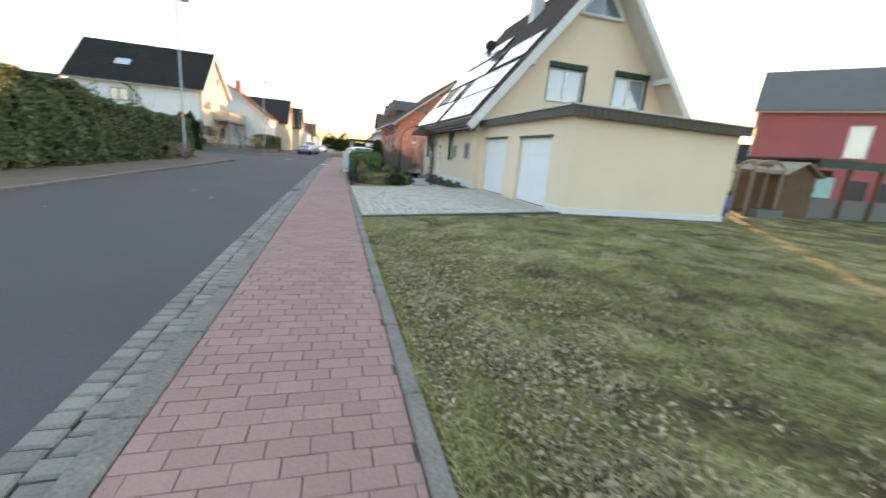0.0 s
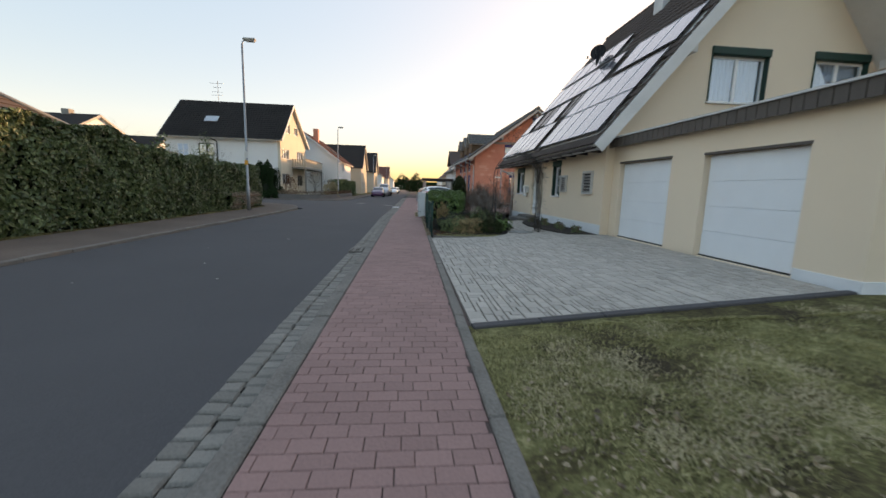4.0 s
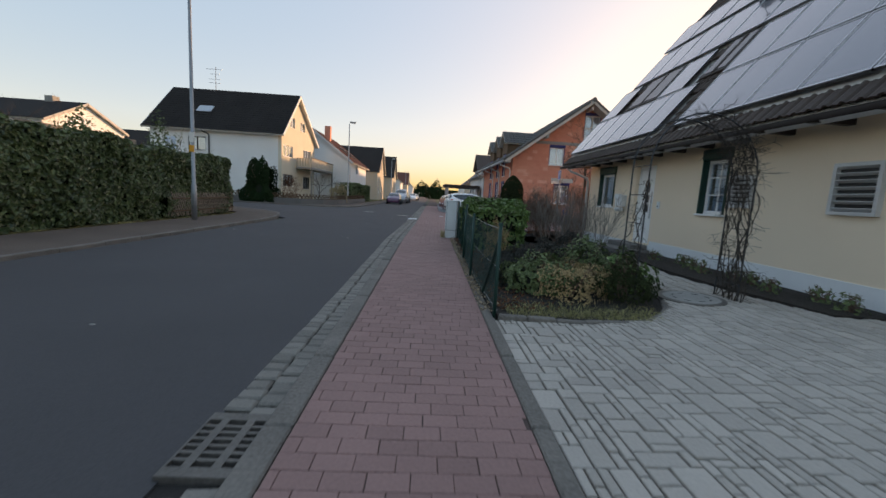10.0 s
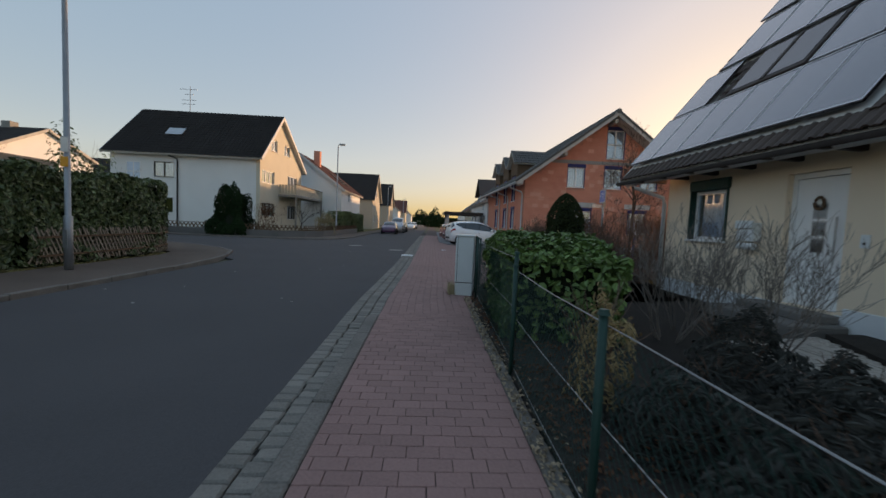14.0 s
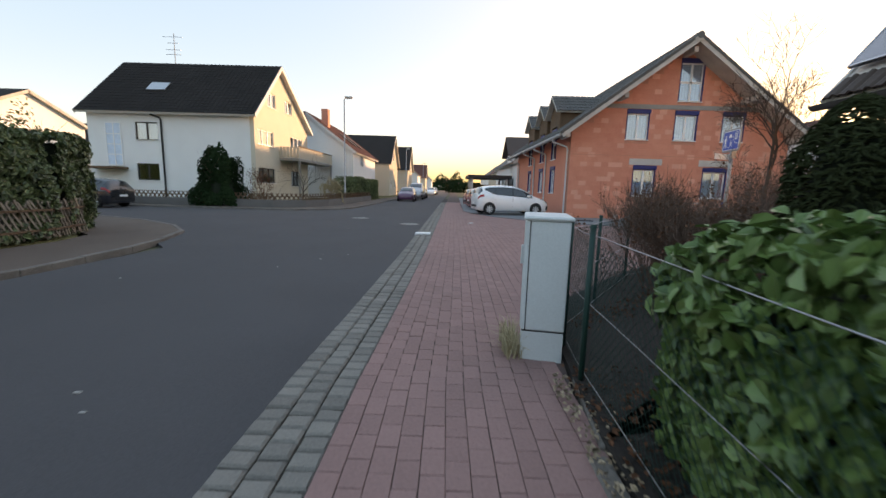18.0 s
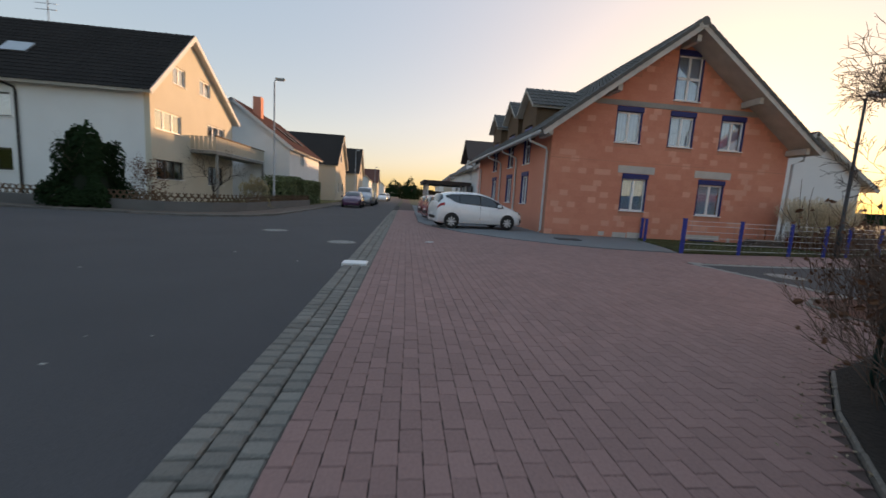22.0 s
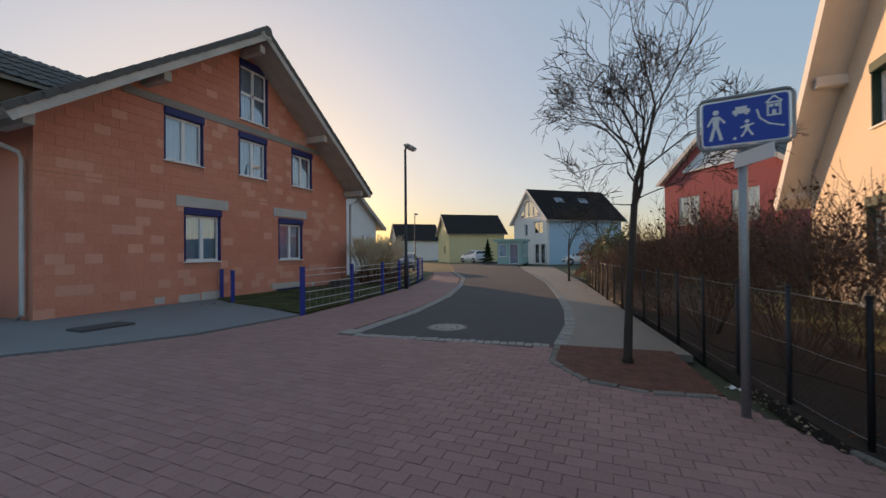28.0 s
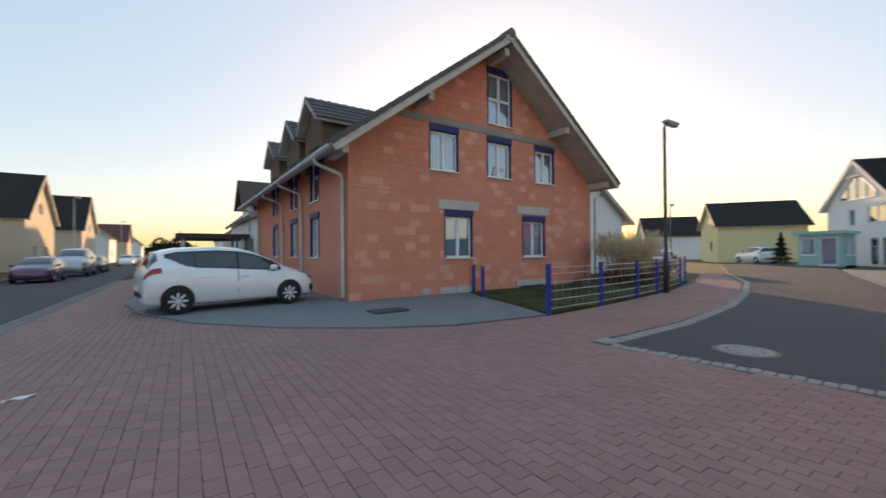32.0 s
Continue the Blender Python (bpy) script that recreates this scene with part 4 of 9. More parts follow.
window(house, fmW, *WEST_HOLES[0], bars=0, shutter="greenbox", back="curtain")
window(house, fmW, *WEST_HOLES[2], bars=0, shutter="greenbox", cross=True, back="curtain")
for h in GS:
    window(house, fmS, *h, bars=1, shutter="greenbox", inset=0.12)
for h in GN:
    window(house, fmN, *h, bars=1, shutter="greenbox", cross=True, inset=0.12)
# triangular window under the south ridge
g3 = thing("gable_window", (10.2, 15.08, 7.55), "blue-reflecting triangular gable window with white frame", "window")
bm = bmesh.new()
tri = [Vector((9.15, 15.0, 7.62)), Vector((11.25, 15.0, 7.62)), Vector((10.2, 15.0, 8.92))]
f0 = [bm.verts.new(p) for p in tri]
f1 = [bm.verts.new(p + Vector((0, 0.06, 0))) for p in tri]
bm.faces.new(f0)
bm.faces.new(f1[::-1])
for k in range(3):
    bm.faces.new((f0[k], f1[k], f1[(k + 1) % 3], f0[(k + 1) % 3]))
bmesh.ops.recalc_face_normals(bm, faces=bm.faces)
part("pane", bm, mat("gable_pane_glass", (0.12, 0.17, 0.22), 0.06, 0.1, 1, 10, 0, spec=0.9, coat=1.0), g3)
bm = bmesh.new()
for a, b in zip(tri, tri[1:] + tri[:1]):
    tube(bm, [a + Vector((0, -0.01, 0)), b + Vector((0, -0.01, 0))], 0.06, 6)
tube(bm, [Vector((10.2, 14.99, 7.62)), Vector((10.2, 14.99, 8.9))], 0.03, 6)
part("frame", bm, "pvc", g3)

# front door
door = thing("front_door", (5.3, 21.5, 0.36), "white front door with three small square panes", "door")
fd = fmW
u0, u1 = 25.1 - 21.95, 25.1 - 21.0
bm = bmesh.new()
bx(bm, u0, u0 + 0.07, 0.1, 0.18, 0.36, 2.44, fd)
bx(bm, u1 - 0.07, u1, 0.1, 0.18, 0.36, 2.44, fd)
bx(bm, u0 + 0.07, u1 - 0.07, 0.1, 0.18, 2.36, 2.44, fd)
part("door_frame", bm, "pvc", door)
leaf = part("door_leaf", box(u0 + 0.075, u1 - 0.075, 0.115, 0.165, 0.37, 2.35, fd, 0.006), "pvc", door)
for k, z in enumerate((1.22, 1.48, 1.74)):
    part("door_pane", box(u0 + 0.38, u0 + 0.56, 0.105, 0.114, z, z + 0.19, fd), "darkpane", leaf)
    part("pane_surround", box(u0 + 0.36, u0 + 0.58, 0.108, 0.1145, z - 0.02, z + 0.21, fd), "alu", leaf)
part("pull_handle", tube(bmesh.new(), [fd @ Vector((u1 - 0.17, 0.05, 1.05)), fd @ Vector((u1 - 0.17, 0.05, 1.75))], 0.016, 8), "alu", leaf, "long steel pull handle")
part("wreath", tube(bmesh.new(), [fd @ Vector((u0 + 0.47 + 0.075 * math.cos(a * 0.6283), 0.085, 1.96 + 0.09 * math.sin(a * 0.6283))) for a in range(11)], 0.026, 6), "brownwood", door, "dark door wreath")
lb = thing("letterbox", (5.2, 22.5, 1.3), "pale grey letterbox with newspaper tube on the house wall", "letterbox")
part("body", box(5.08, 5.25, 22.35, 22.72, 1.32, 1.66, None, 0.015), "letterbox", lb)
part("flap", box(5.05, 5.09, 22.34, 22.73, 1.55, 1.69, None, 0.01), "letterbox", lb)
part("newspaper_tube", tube(bmesh.new(), [(5.13, 22.36, 1.24), (5.13, 22.71, 1.24)], 0.06, 10), "letterbox", lb)
wl = thing("door_bell", (5.25, 20.72, 1.3), "small pale door bell plate beside the front door", "door bell")
part("back_plate", box(5.232, 5.25, 20.66, 20.78, 1.32, 1.5, None, 0.004), "letterbox", wl)
part("button", tube(bmesh.new(), [(5.222, 20.72, 1.38), (5.234, 20.72, 1.38)], 0.018, 10), "black", wl)
# louvred vents
for y0, y1, z0, z1 in ((17.8, 18.36, 1.42, 2.02), (15.78, 16.42, 1.38, 2.1)):
    v = thing("louvre_vent", (5.24, (y0 + y1) / 2, z0), "dark louvred vent grille with pale metal frame on the house wall", "vent", "wall vents")
    bm = bmesh.new()
    for q in ((y0, y0 + 0.05, z0, z1), (y1 - 0.05, y1, z0, z1), (y0 + 0.05, y1 - 0.05, z0, z0 + 0.05), (y0 + 0.05, y1 - 0.05, z1 - 0.05, z1)):
        bx(bm, 5.17, 5.25, *q)
    part("frame", bm, "zinc", v)
    part("backing", box(5.236, 5.249, y0 + 0.05, y1 - 0.05, z0 + 0.05, z1 - 0.05), "black", v)
    n = 7
    for k in range(n):
        z = z0 + 0.06 + (z1 - z0 - 0.14) * k / (n - 1)
        part("slat", box(-0.03, 0.03, y0 + 0.05, y1 - 0.05, -0.006, 0.006, pose(5.20, 0, z + 0.02, 0, 38, 0)), "zinc", v)

# garage
gar = thing("garage", (5.5, 8.35, 0.1), "cream rendered flat-roofed double garage with slate fascia", "garage")
fmG, lG = base_frame((5.5, 15.097), (5.5, 8.35))
GH = [(15.1 - 14.72, 15.1 - 12.5, 0.0, 2.26), (15.1 - 11.48, 15.1 - 9.33, 0.0, 2.24)]
bm = wall_mesh(lG, -0.1, 2.76, [(a, b, 0.2, d) for a, b, c, d in GH], 0.24, trim=0.0)
bm.transform(fmG)
part("wall_west", bm, "cream", gar)
part("wall_south", box(5.742, 11.05, 8.352, 8.59, -0.1, 2.76), "cream", gar)
part("wall_east", box(10.81, 11.05, 8.59, 15.1, -0.1, 2.76), "cream", gar)
part("plinth_band", box(5.48, 11.07, 8.33, 8.35, -0.1, 0.36), "plinth", gar)
part("plinth_band", box(5.48, 5.5, 8.35, 9.3, -0.1, 0.36), "plinth", gar)
part("roof_slab", box(5.4, 11.15, 8.25, 15.08, 2.76, 2.86), "bronze", gar)
rng = np.random.default_rng(4)
fas = part("fascia", box(5.331, 11.219, 8.181, 8.25, 2.75, 2.955), "slate", gar, "slate-shingled fascia")
bmf = bmesh.new()
bx(bmf, 5.331, 5.4, 8.25, 15.05, 2.75, 2.955)
part("fascia_board", bmf, "slate", gar)
shm = piece_mesh("shingle", 0.19, 0.26, "slate", 0.03, 0.004)
for a, b, fx in ((8.15, 15.05, "w"), (5.3, 11.25, "s")):
    n = int((b - a) / 0.2)
    for k in range(n):
        c0 = a + (b - a) * (k + 0.5) / n
        ob = new("shingle", shm)
        ob.parent = fas
        if fx == "w":
            m = pose(5.30, c0, 2.84 + rng.uniform(-0.006, 0.006), 90, 0, -90)
        else:
            m = pose(c0, 8.15, 2.84 + rng.uniform(-0.006, 0.006), 90, 0, 0)
        ob.matrix_basis = HOME["garage"].inverted() @ m
bm = bmesh.new()
bx(bm, 5.26, 5.42, 8.11, 15.05, 2.962, 3.0)
bx(bm, 5.26, 11.23, 8.11, 8.26, 2.963, 3.003)
bx(bm, 11.07, 11.23, 8.26, 15.05, 2.962, 3.0)
part("coping", bm, "zinc", gar)
for a, b, c, d in GH:
    gd = part("garage_door", box(a, b, 0.14, 0.16, 0.2, d, fmG), "white", gar, "white sectional garage door")
    n = 4
    for k in range(n):
        z0 = 0.23 + (d - 0.25) * k / n
        part("door_section", box(a + 0.03, b - 0.03, 0.115, 0.139, z0 + 0.002, z0 + (d - 0.25) / n - 0.002, fmG, 0.004), "white", gd)
    part("door_seal", box(a, b, 0.11, 0.14, 0.195, 0.226, fmG), "black", gd)
    # dark strip drawn in for the shade at the door head
    part("lintel_shade", box(a - 0.02, b + 0.02, -0.004, 0.1, d, d + 0.05, fmG), "slate", gar)

# ---- brick house ----
bh = thing("brick_house", (5.89, 41.92, 0.0), "unrendered orange clay-block house with blue roller-shutter boxes", "house")
BW, BE, BS, BN = 5.89, 17.3, 41.92, 57.5
FRONT = [(8.72, 9.87, 4.2, 5.74), (11.22, 12.37, 4.2, 5.72), (13.7, 14.83, 4.2, 5.72), (11.26, 12.45, 6.18, 8.3), (9.3, 10.46, 1.24, 2.88), (12.99, 14.23, 1.22, 2.84)]
FH = [(a - BW, b - BW, c, d) for a, b, c, d in FRONT]
_, fmF = gable((BW, BS), (BE, BS), FH, -0.2, 0.3, None, "mortar", "wall_south", bh, [(-0.76, 4.1), (BE - BW + 0.5, 4.05)], (11.36 - BW, 8.78))
for h in FH:
    big = h[3] - h[2] > 1.8
    window(bh, fmF, *h, bars=1, shutter="bluebox", back="curtain", inset=0.07, rail=0.95 if big else 0.0)
WH = []
for yc in (45.25, 48.25, 52.0):
    WH += [(BN - yc - 0.5, BN - yc + 0.5, 1.28, 2.9), (BN - yc - 0.5, BN - yc + 0.5, 3.3, 5.1)]
fmB, lB = base_frame((BW, BN), (BW, BS))
bm = wall_mesh(lB, -0.2, 4.75, [h if h[3] < 4.6 else (h[0], h[1], h[2], 4.75) for h in WH], 0.3, trim=0.302)
bm.transform(fmB)
part("wall_west", bm, "brick", bh)
for h in WH:
    window(bh, fmB, *h, bars=1 if h[3] < 4 else 0, shutter="bluebox", back="curtain", inset=0.07, rail=0.9 if h[3] > 4 else 0)
fmX, lX = base_frame((BE, BS), (BE, BN))
bm = wall_mesh(lX, -0.2, 4.6, [], 0.3, trim=0.302)
bm.transform(fmX)
part("wall_east", bm, "brick", bh)
_, _f = gable((BE, BN), (BW, BN), [], -0.2, 0.3, None, "brick", "wall_north", bh, [(-0.5, 4.05), (BE - BW + 0.76, 4.1)], (BE - 11.36, 8.78))
roof_slope(bh, (5.02, 58.4, 4.28), (5.02, 40.8, 4.28), (11.36, 58.4, 9.0), 0.18, "timber", "roofgrey", 0.30, 0.36)
roof_slope(bh, (17.75, 40.8, 4.32), (17.75, 58.4, 4.32), (11.36, 40.8, 9.0), 0.18, "timber", "roofgrey", 0.30, 0.36)
for p, q, top, at in (((5.02, 58.4, 4.28), (5.02, 40.8, 4.28), (11.36, 58.4, 9.0), 17.6), ((17.75, 40.8, 4.32), (17.75, 58.4, 4.32), (11.36, 40.8, 9.0), 0.0)):
    fm = slope_frame(p, q, top)
    h = (fm.inverted() @ Vector(top)).y
    sg = 1 if at else -1
    for k in range(int(h / 0.36)):
        bm = bmesh.new()
        mm = fm @ pose(at, k * 0.36, 0.05, 3.0, 0, 0)
        bx(bm, min(-0.2 * sg, 0.085 * sg), max(-0.2 * sg, 0.085 * sg), -0.02, 0.38, 0.0, 0.035, mm, 0.008)
        bx(bm, min(0.058 * sg, 0.088 * sg), max(0.058 * sg, 0.088 * sg), -0.02, 0.37, -0.11, 0.03, mm, 0.006)
        part("verge_tile", bm, "roofgrey", bh)
part("ridge_tiles", tube(bmesh.new(), [(11.36, 40.75, 9.04), (11.36, 58.4, 9.04)], 0.11, 10), "roofgrey", bh)
part("ridge_cap", box(11.24, 11.48, 40.76, 40.84, 8.76, 9.08, None, 0.01), "timber", bh)
for x, z in ((5.45, 4.28), (8.2, 6.25), (11.36, 8.45), (14.6, 6.25), (17.2, 4.32)):
    part("purlin_end", box(x - 0.1, x + 0.1, 40.95, 42.1, z - 0.16, z + 0.1, None, 0.012), "timber", bh)
part("concrete_band", box(BW + 1.75, BE - 1.9, BS - 0.035, BS - 0.02, 5.76, 5.98), "concrete", bh)
for a, b in ((9.03, 10.76), (12.72, 14.5)):
    part("lintel", box(a, b, BS - 0.04, BS - 0.012, 2.9, 3.22), "paleconcrete", bh)
part("cellar_lintel", box(12.6, 14.35, BS - 0.05, BS - 0.012, 0.1, 0.32), "paleconcrete", bh)
part("cellar_window", box(12.85, 14.15, BS - 0.03, BS - 0.01, -0.1, 0.1), "bluebox", bh)
for a, b, z0, z1 in ((9.1, 9.75, -0.02, 0.25), (9.8, 10.5, -0.02, 0.27), (8.42, 8.7, 0.06, 0.25), (14.8, 14.95, -0.1, 0.24)):
    part("render_patch", box(a, b, BS - 0.03, BS - 0.012, z0, z1, None, 0.004), "paleconcrete", bh, "grey cement patch at the wall base")
part("course_line", box(BW, BE, BS - 0.018, BS - 0.006, 3.36, 3.385), "mortar", bh)
for k, yc in enumerate((45.25, 48.25, 52.0)):
    fmd, _ = base_frame((5.85, yc + 1.05), (5.85, yc - 1.05))
    bm = wall_mesh(2.1, 4.4, 7.1, [(0.45, 1.65, 4.4, 5.2)], 0.2, [(0, 6.0, 1.05, 0.82), (2.1, 6.0, -1.05, 0.82)])
    bm.transform(fmd)
    dm = part("dormer_front", bm, "brownwood", bh, "dark boarded dormer gable")
    for s in (-1, 1):
        part("dormer_cheek", box(6.055, 8.2, yc + s * 0.98, yc + s * 1.05, 4.7, 6.0), "brownwood", dm)
        e0, e1 = (5.55, yc + s * 1.32, 5.95), (9.3, yc + s * 1.32, 5.95)
        fm = slope_frame(e0, e1, (5.55, yc, 7.0)) if s < 0 else slope_frame(e1, e0, (9.3, yc, 7.0))
        part("dormer_roof", box(0, 3.75, 0, 1.685, -0.1, 0, fm), "timber", dm)
        v, f = tiles(fm, 3.75, 1.685, 0.3, 0.34, 0.04)
        tagged(raw("dormer_tiles", v, f, "roofgrey", dm), kind="stuff")
bm = bmesh.new()
tube(bm, [(4.97, 40.85, 4.2), (4.97, 58.3, 4.2)], 0.07, 8)
part("rain_gutter", bm, "zinc", bh, smooth=True)
for y in (42.15, 46.8, 50.2, 56.5):
    part("downpipe", tube(bmesh.new(), [(4.97, y, 4.15), (5.0, y, 4.0), (5.74, y, 3.75), (5.8, y, 3.6), (5.8, y, 0.15), (5.72, y, 0.06)], 0.05, 10), "zinc", bh, smooth=True)
part("rain_gutter", tube(bmesh.new(), [(17.8, 40.85, 4.24), (17.8, 58.3, 4.24)], 0.07, 8), "zinc", bh, smooth=True)
part("downpipe", tube(bmesh.new(), [(17.8, 41.6, 4.2), (17.75, 41.6, 4.0), (17.4, 41.75, 3.8), (17.38, 41.75, 0.1)], 0.05, 10), "zinc", bh, smooth=True)
part("ridge_cap", tube(bmesh.new(), [(11.36, 40.69, 8.99), (11.36, 41.2, 8.99)], 0.17, 10), "roofgrey", bh)
part("apex_board", box(11.2, 11.52, 40.715, 40.745, 8.72, 9.0, None, 0.01), "timber", bh)
# clay blocks of the street front, each one proud of the joints
cells_b = []
rng = np.random.default_rng(9)
bz, row = 0.0, 0
while bz < 8.7:
    x = BW - (0.19 if row % 2 else 0.0)
    while x < BE:
        a, b = max(x, BW), min(x + 0.375, BE)
        zt = bz + 0.247
        lim = min(4.1 + (a - 5.13) * 0.7455, 4.05 + (17.8 - b) * 0.7455)
        if b - a > 0.06 and zt < min(lim - 0.02, 8.74):
            hit = [h for h in FRONT if a < h[1] + 0.02 and b > h[0] - 0.02 and bz < h[3] + 0.02 and zt > h[2] - 0.05]
            if not hit:
                cells_b.append((a, b, bz, zt))
            else:
                h = hit[0]
                if a < h[0] - 0.08:
                    cells_b.append((a, h[0] - 0.025, bz, zt))
                if b > h[1] + 0.08:
                    cells_b.append((h[1] + 0.03, b, bz, zt))
        x += 0.375
    bz += 0.25
    row += 1

# ---- generic neighbour houses ----


def neighbour(name, label, x0, x1, y0, y1, eave, ridge, axis, wall, roof, z0=-0.1, over=0.5, wins=(), ridge_at=None, tiled=True, rz=0.0, east=None, west=None):
    """A gabled house. axis: the ridge's direction. wins: (side, u0, u1, z0, z1, kind), u measured along that side's x or y."""
    th = thing(name, (x0, y0, z0), label, "house")
    c = ridge_at if ridge_at is not None else ((y0 + y1) / 2 if axis == "x" else (x0 + x1) / 2)
    if axis == "x":
        k0, k1 = (ridge - eave) / (c - y0), (ridge - eave) / (y1 - c)
    else:
        k0, k1 = (ridge - eave) / (c - x0), (ridge - eave) / (x1 - c)
    sides = dict(S=((x0, y0), (x1, y0)), E=((x1, y0), (x1, y1)), N=((x1, y1), (x0, y1)), W=((x0, y1), (x0, y0)))
    for s, (p, q) in sides.items():
        fm, ln = base_frame(p, q)
        hs = []
        for w in wins:
            if w[0] == s:
                a, b = (w[1] - x0, w[2] - x0) if s == "S" else (w[1] - y0, w[2] - y0) if s == "E" else (x1 - w[2], x1 - w[1]) if s == "N" else (y1 - w[2], y1 - w[1])
                hs.append((a, b, w[3], w[4], w[5]))
        gab = (s in "EW") if axis == "x" else (s in "SN")
        if gab:
            cu = {"E": c - y0, "W": y1 - c, "S": c - x0, "N": x1 - c}[s]
            bm = wall_mesh(ln, z0, ridge + 0.1, [h[:4] for h in hs], 0.3, [(0, eave - 0.2, cu, ridge - eave), (ln, eave - 0.2, cu - ln, ridge - eave)])
        else:
            bm = wall_mesh(ln, z0, eave - 0.12, [h[:4] for h in hs], 0.3, trim=0.302)
        bm.transform(fm)
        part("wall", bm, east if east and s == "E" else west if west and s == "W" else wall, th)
        for a, b, c0, c1, kd in hs:
            # kind shade: black frame, curtain colour behind it painted for sky reflections
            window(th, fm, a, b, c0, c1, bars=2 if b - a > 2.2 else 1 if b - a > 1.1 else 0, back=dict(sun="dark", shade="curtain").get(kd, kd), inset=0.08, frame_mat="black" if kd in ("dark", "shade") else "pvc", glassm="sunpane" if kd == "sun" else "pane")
    o = over
    g = 0.35
    if axis == "x":
        roof_slope(th, (x0 - g, y0 - o, eave - o * k0), (x1 + g, y0 - o, eave - o * k0), (x0 - g, c, ridge), 0.16, "timberw" if tiled else "timber", roof, 0.32, 0.36, tiled=tiled)
        roof_slope(th, (x1 + g, y1 + o, eave - o * k1), (x0 - g, y1 + o, eave - o * k1), (x1 + g, c, ridge), 0.16, "timberw" if tiled else "timber", roof, 0.32, 0.36, tiled=False)
    else:
        roof_slope(th, (x0 - o, y1 + g, eave - o * k0), (x0 - o, y0 - g, eave - o * k0), (c, y1 + g, ridge), 0.16, "timberw" if tiled else "timber", roof, 0.32, 0.36, tiled=False)
        roof_slope(th, (x1 + o, y0 - g, eave - o * k1), (x1 + o, y1 + g, eave - o * k1), (c, y0 - g, ridge), 0.16, "timberw" if tiled else "timber", roof, 0.32, 0.36, tiled=tiled)
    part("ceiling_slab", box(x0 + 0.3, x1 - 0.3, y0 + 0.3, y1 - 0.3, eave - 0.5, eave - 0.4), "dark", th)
    if rz:
        th.matrix_basis = pose(x0, y0, z0, 0, 0, rz)
    return th


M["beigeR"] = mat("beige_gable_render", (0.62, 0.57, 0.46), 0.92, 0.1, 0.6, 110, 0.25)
M["sunpane"] = glass("sunlit_window_glass", (0.45, 0.45, 0.45), 0.6)

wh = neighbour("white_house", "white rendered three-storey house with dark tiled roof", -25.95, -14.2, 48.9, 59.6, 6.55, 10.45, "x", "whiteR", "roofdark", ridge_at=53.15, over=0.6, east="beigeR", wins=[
    ("E", 49.3, 52.0, 4.17, 5.28, "sun"), ("E", 55.4, 58.2, 4.45, 5.45, "sun"), ("E", 51.2, 52.6, 7.1, 8.15, "sun"), ("E", 54.4, 55.9, 7.2, 8.2, "sun"),
    ("E", 49.3, 52.1, 1.41, 2.5, "dark"), ("E", 55.4, 57.8, 1.2, 2.5, "dark"),
    ("S", -22.6, -21.0, 4.17, 5.4, "shade"), ("S", -22.7, -21.1, 1.38, 2.55, "dark")])
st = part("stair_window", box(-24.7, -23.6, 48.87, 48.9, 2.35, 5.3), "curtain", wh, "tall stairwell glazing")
for z in (2.35, 3.1, 3.8, 4.5, 5.26):
    part("glazing_bar", box(-24.72, -23.58, 48.83, 48.88, z, z + 0.06), "pvc", st)
for x in (-24.7, -24.15, -23.63):
    part("glazing_bar", box(x, x + 0.06, 48.828, 48.882, 2.41, 5.26), "pvc", st)
part("porch_roof", box(-25.6, -23.3, 47.6, 48.9, 2.1, 2.25), "brownwood", wh)
part("downpipe", tube(bmesh.new(), [(-21.3, 48.65, 5.9), (-20.75, 48.8, 5.7), (-20.7, 48.83, 5.55), (-20.7, 48.83, 0.1)], 0.06, 8), "black", wh)
part("roof_window", box(0, 1.35, 0, 0.95, 0.06, 0.14, slope_frame((-22.5, 50.2, 7.76), (-21.0, 50.2, 7.76), (-22.5, 53.15, 10.47))), "alu", wh)
an = thing("roof_antenna", (-22.2, 53.15, 10.3), "tall television antenna on the roof ridge", "antenna")
part("mast", tube(bmesh.new(), [(-22.2, 53.15, 10.3), (-22.2, 53.15, 12.7)], 0.03, 6), "galv", an)
for z, ln in ((12.45, 0.9), (12.0, 0.5), (11.5, 0.7), (11.15, 0.7)):
    part("aerial_bar", tube(bmesh.new(), [(-22.2 - ln, 53.15, z), (-22.2 + ln * 0.7, 53.15, z)], 0.018, 5), "galv", an)
bal = thing("balcony", (-14.2, 55.3, 3.3), "cream concrete balcony with slatted timber railing", "balcony")
part("slab", box(-14.2, -12.6, 53.0, 62.4, 3.25, 3.45), "concrete", bal)
for k in range(32):
    y = 53.0 + k * 0.29
    part("rail_board", box(-12.62, -12.58, y, y + 0.24, 3.5, 4.35), "tanW", bal)
for k in range(6):
    part("rail_board", box(-14.15 + k * 0.27, -13.93 + k * 0.27, 52.98, 53.02, 3.5, 4.35), "tanW", bal)
part("hand_rail", box(-12.66, -12.54, 52.95, 62.35, 4.36, 4.42), "brownwood", bal)
for y in (53.2, 62.1):
    part("post", box(-12.75, -12.6, y, y + 0.15, 0, 3.25), "concrete", bal)

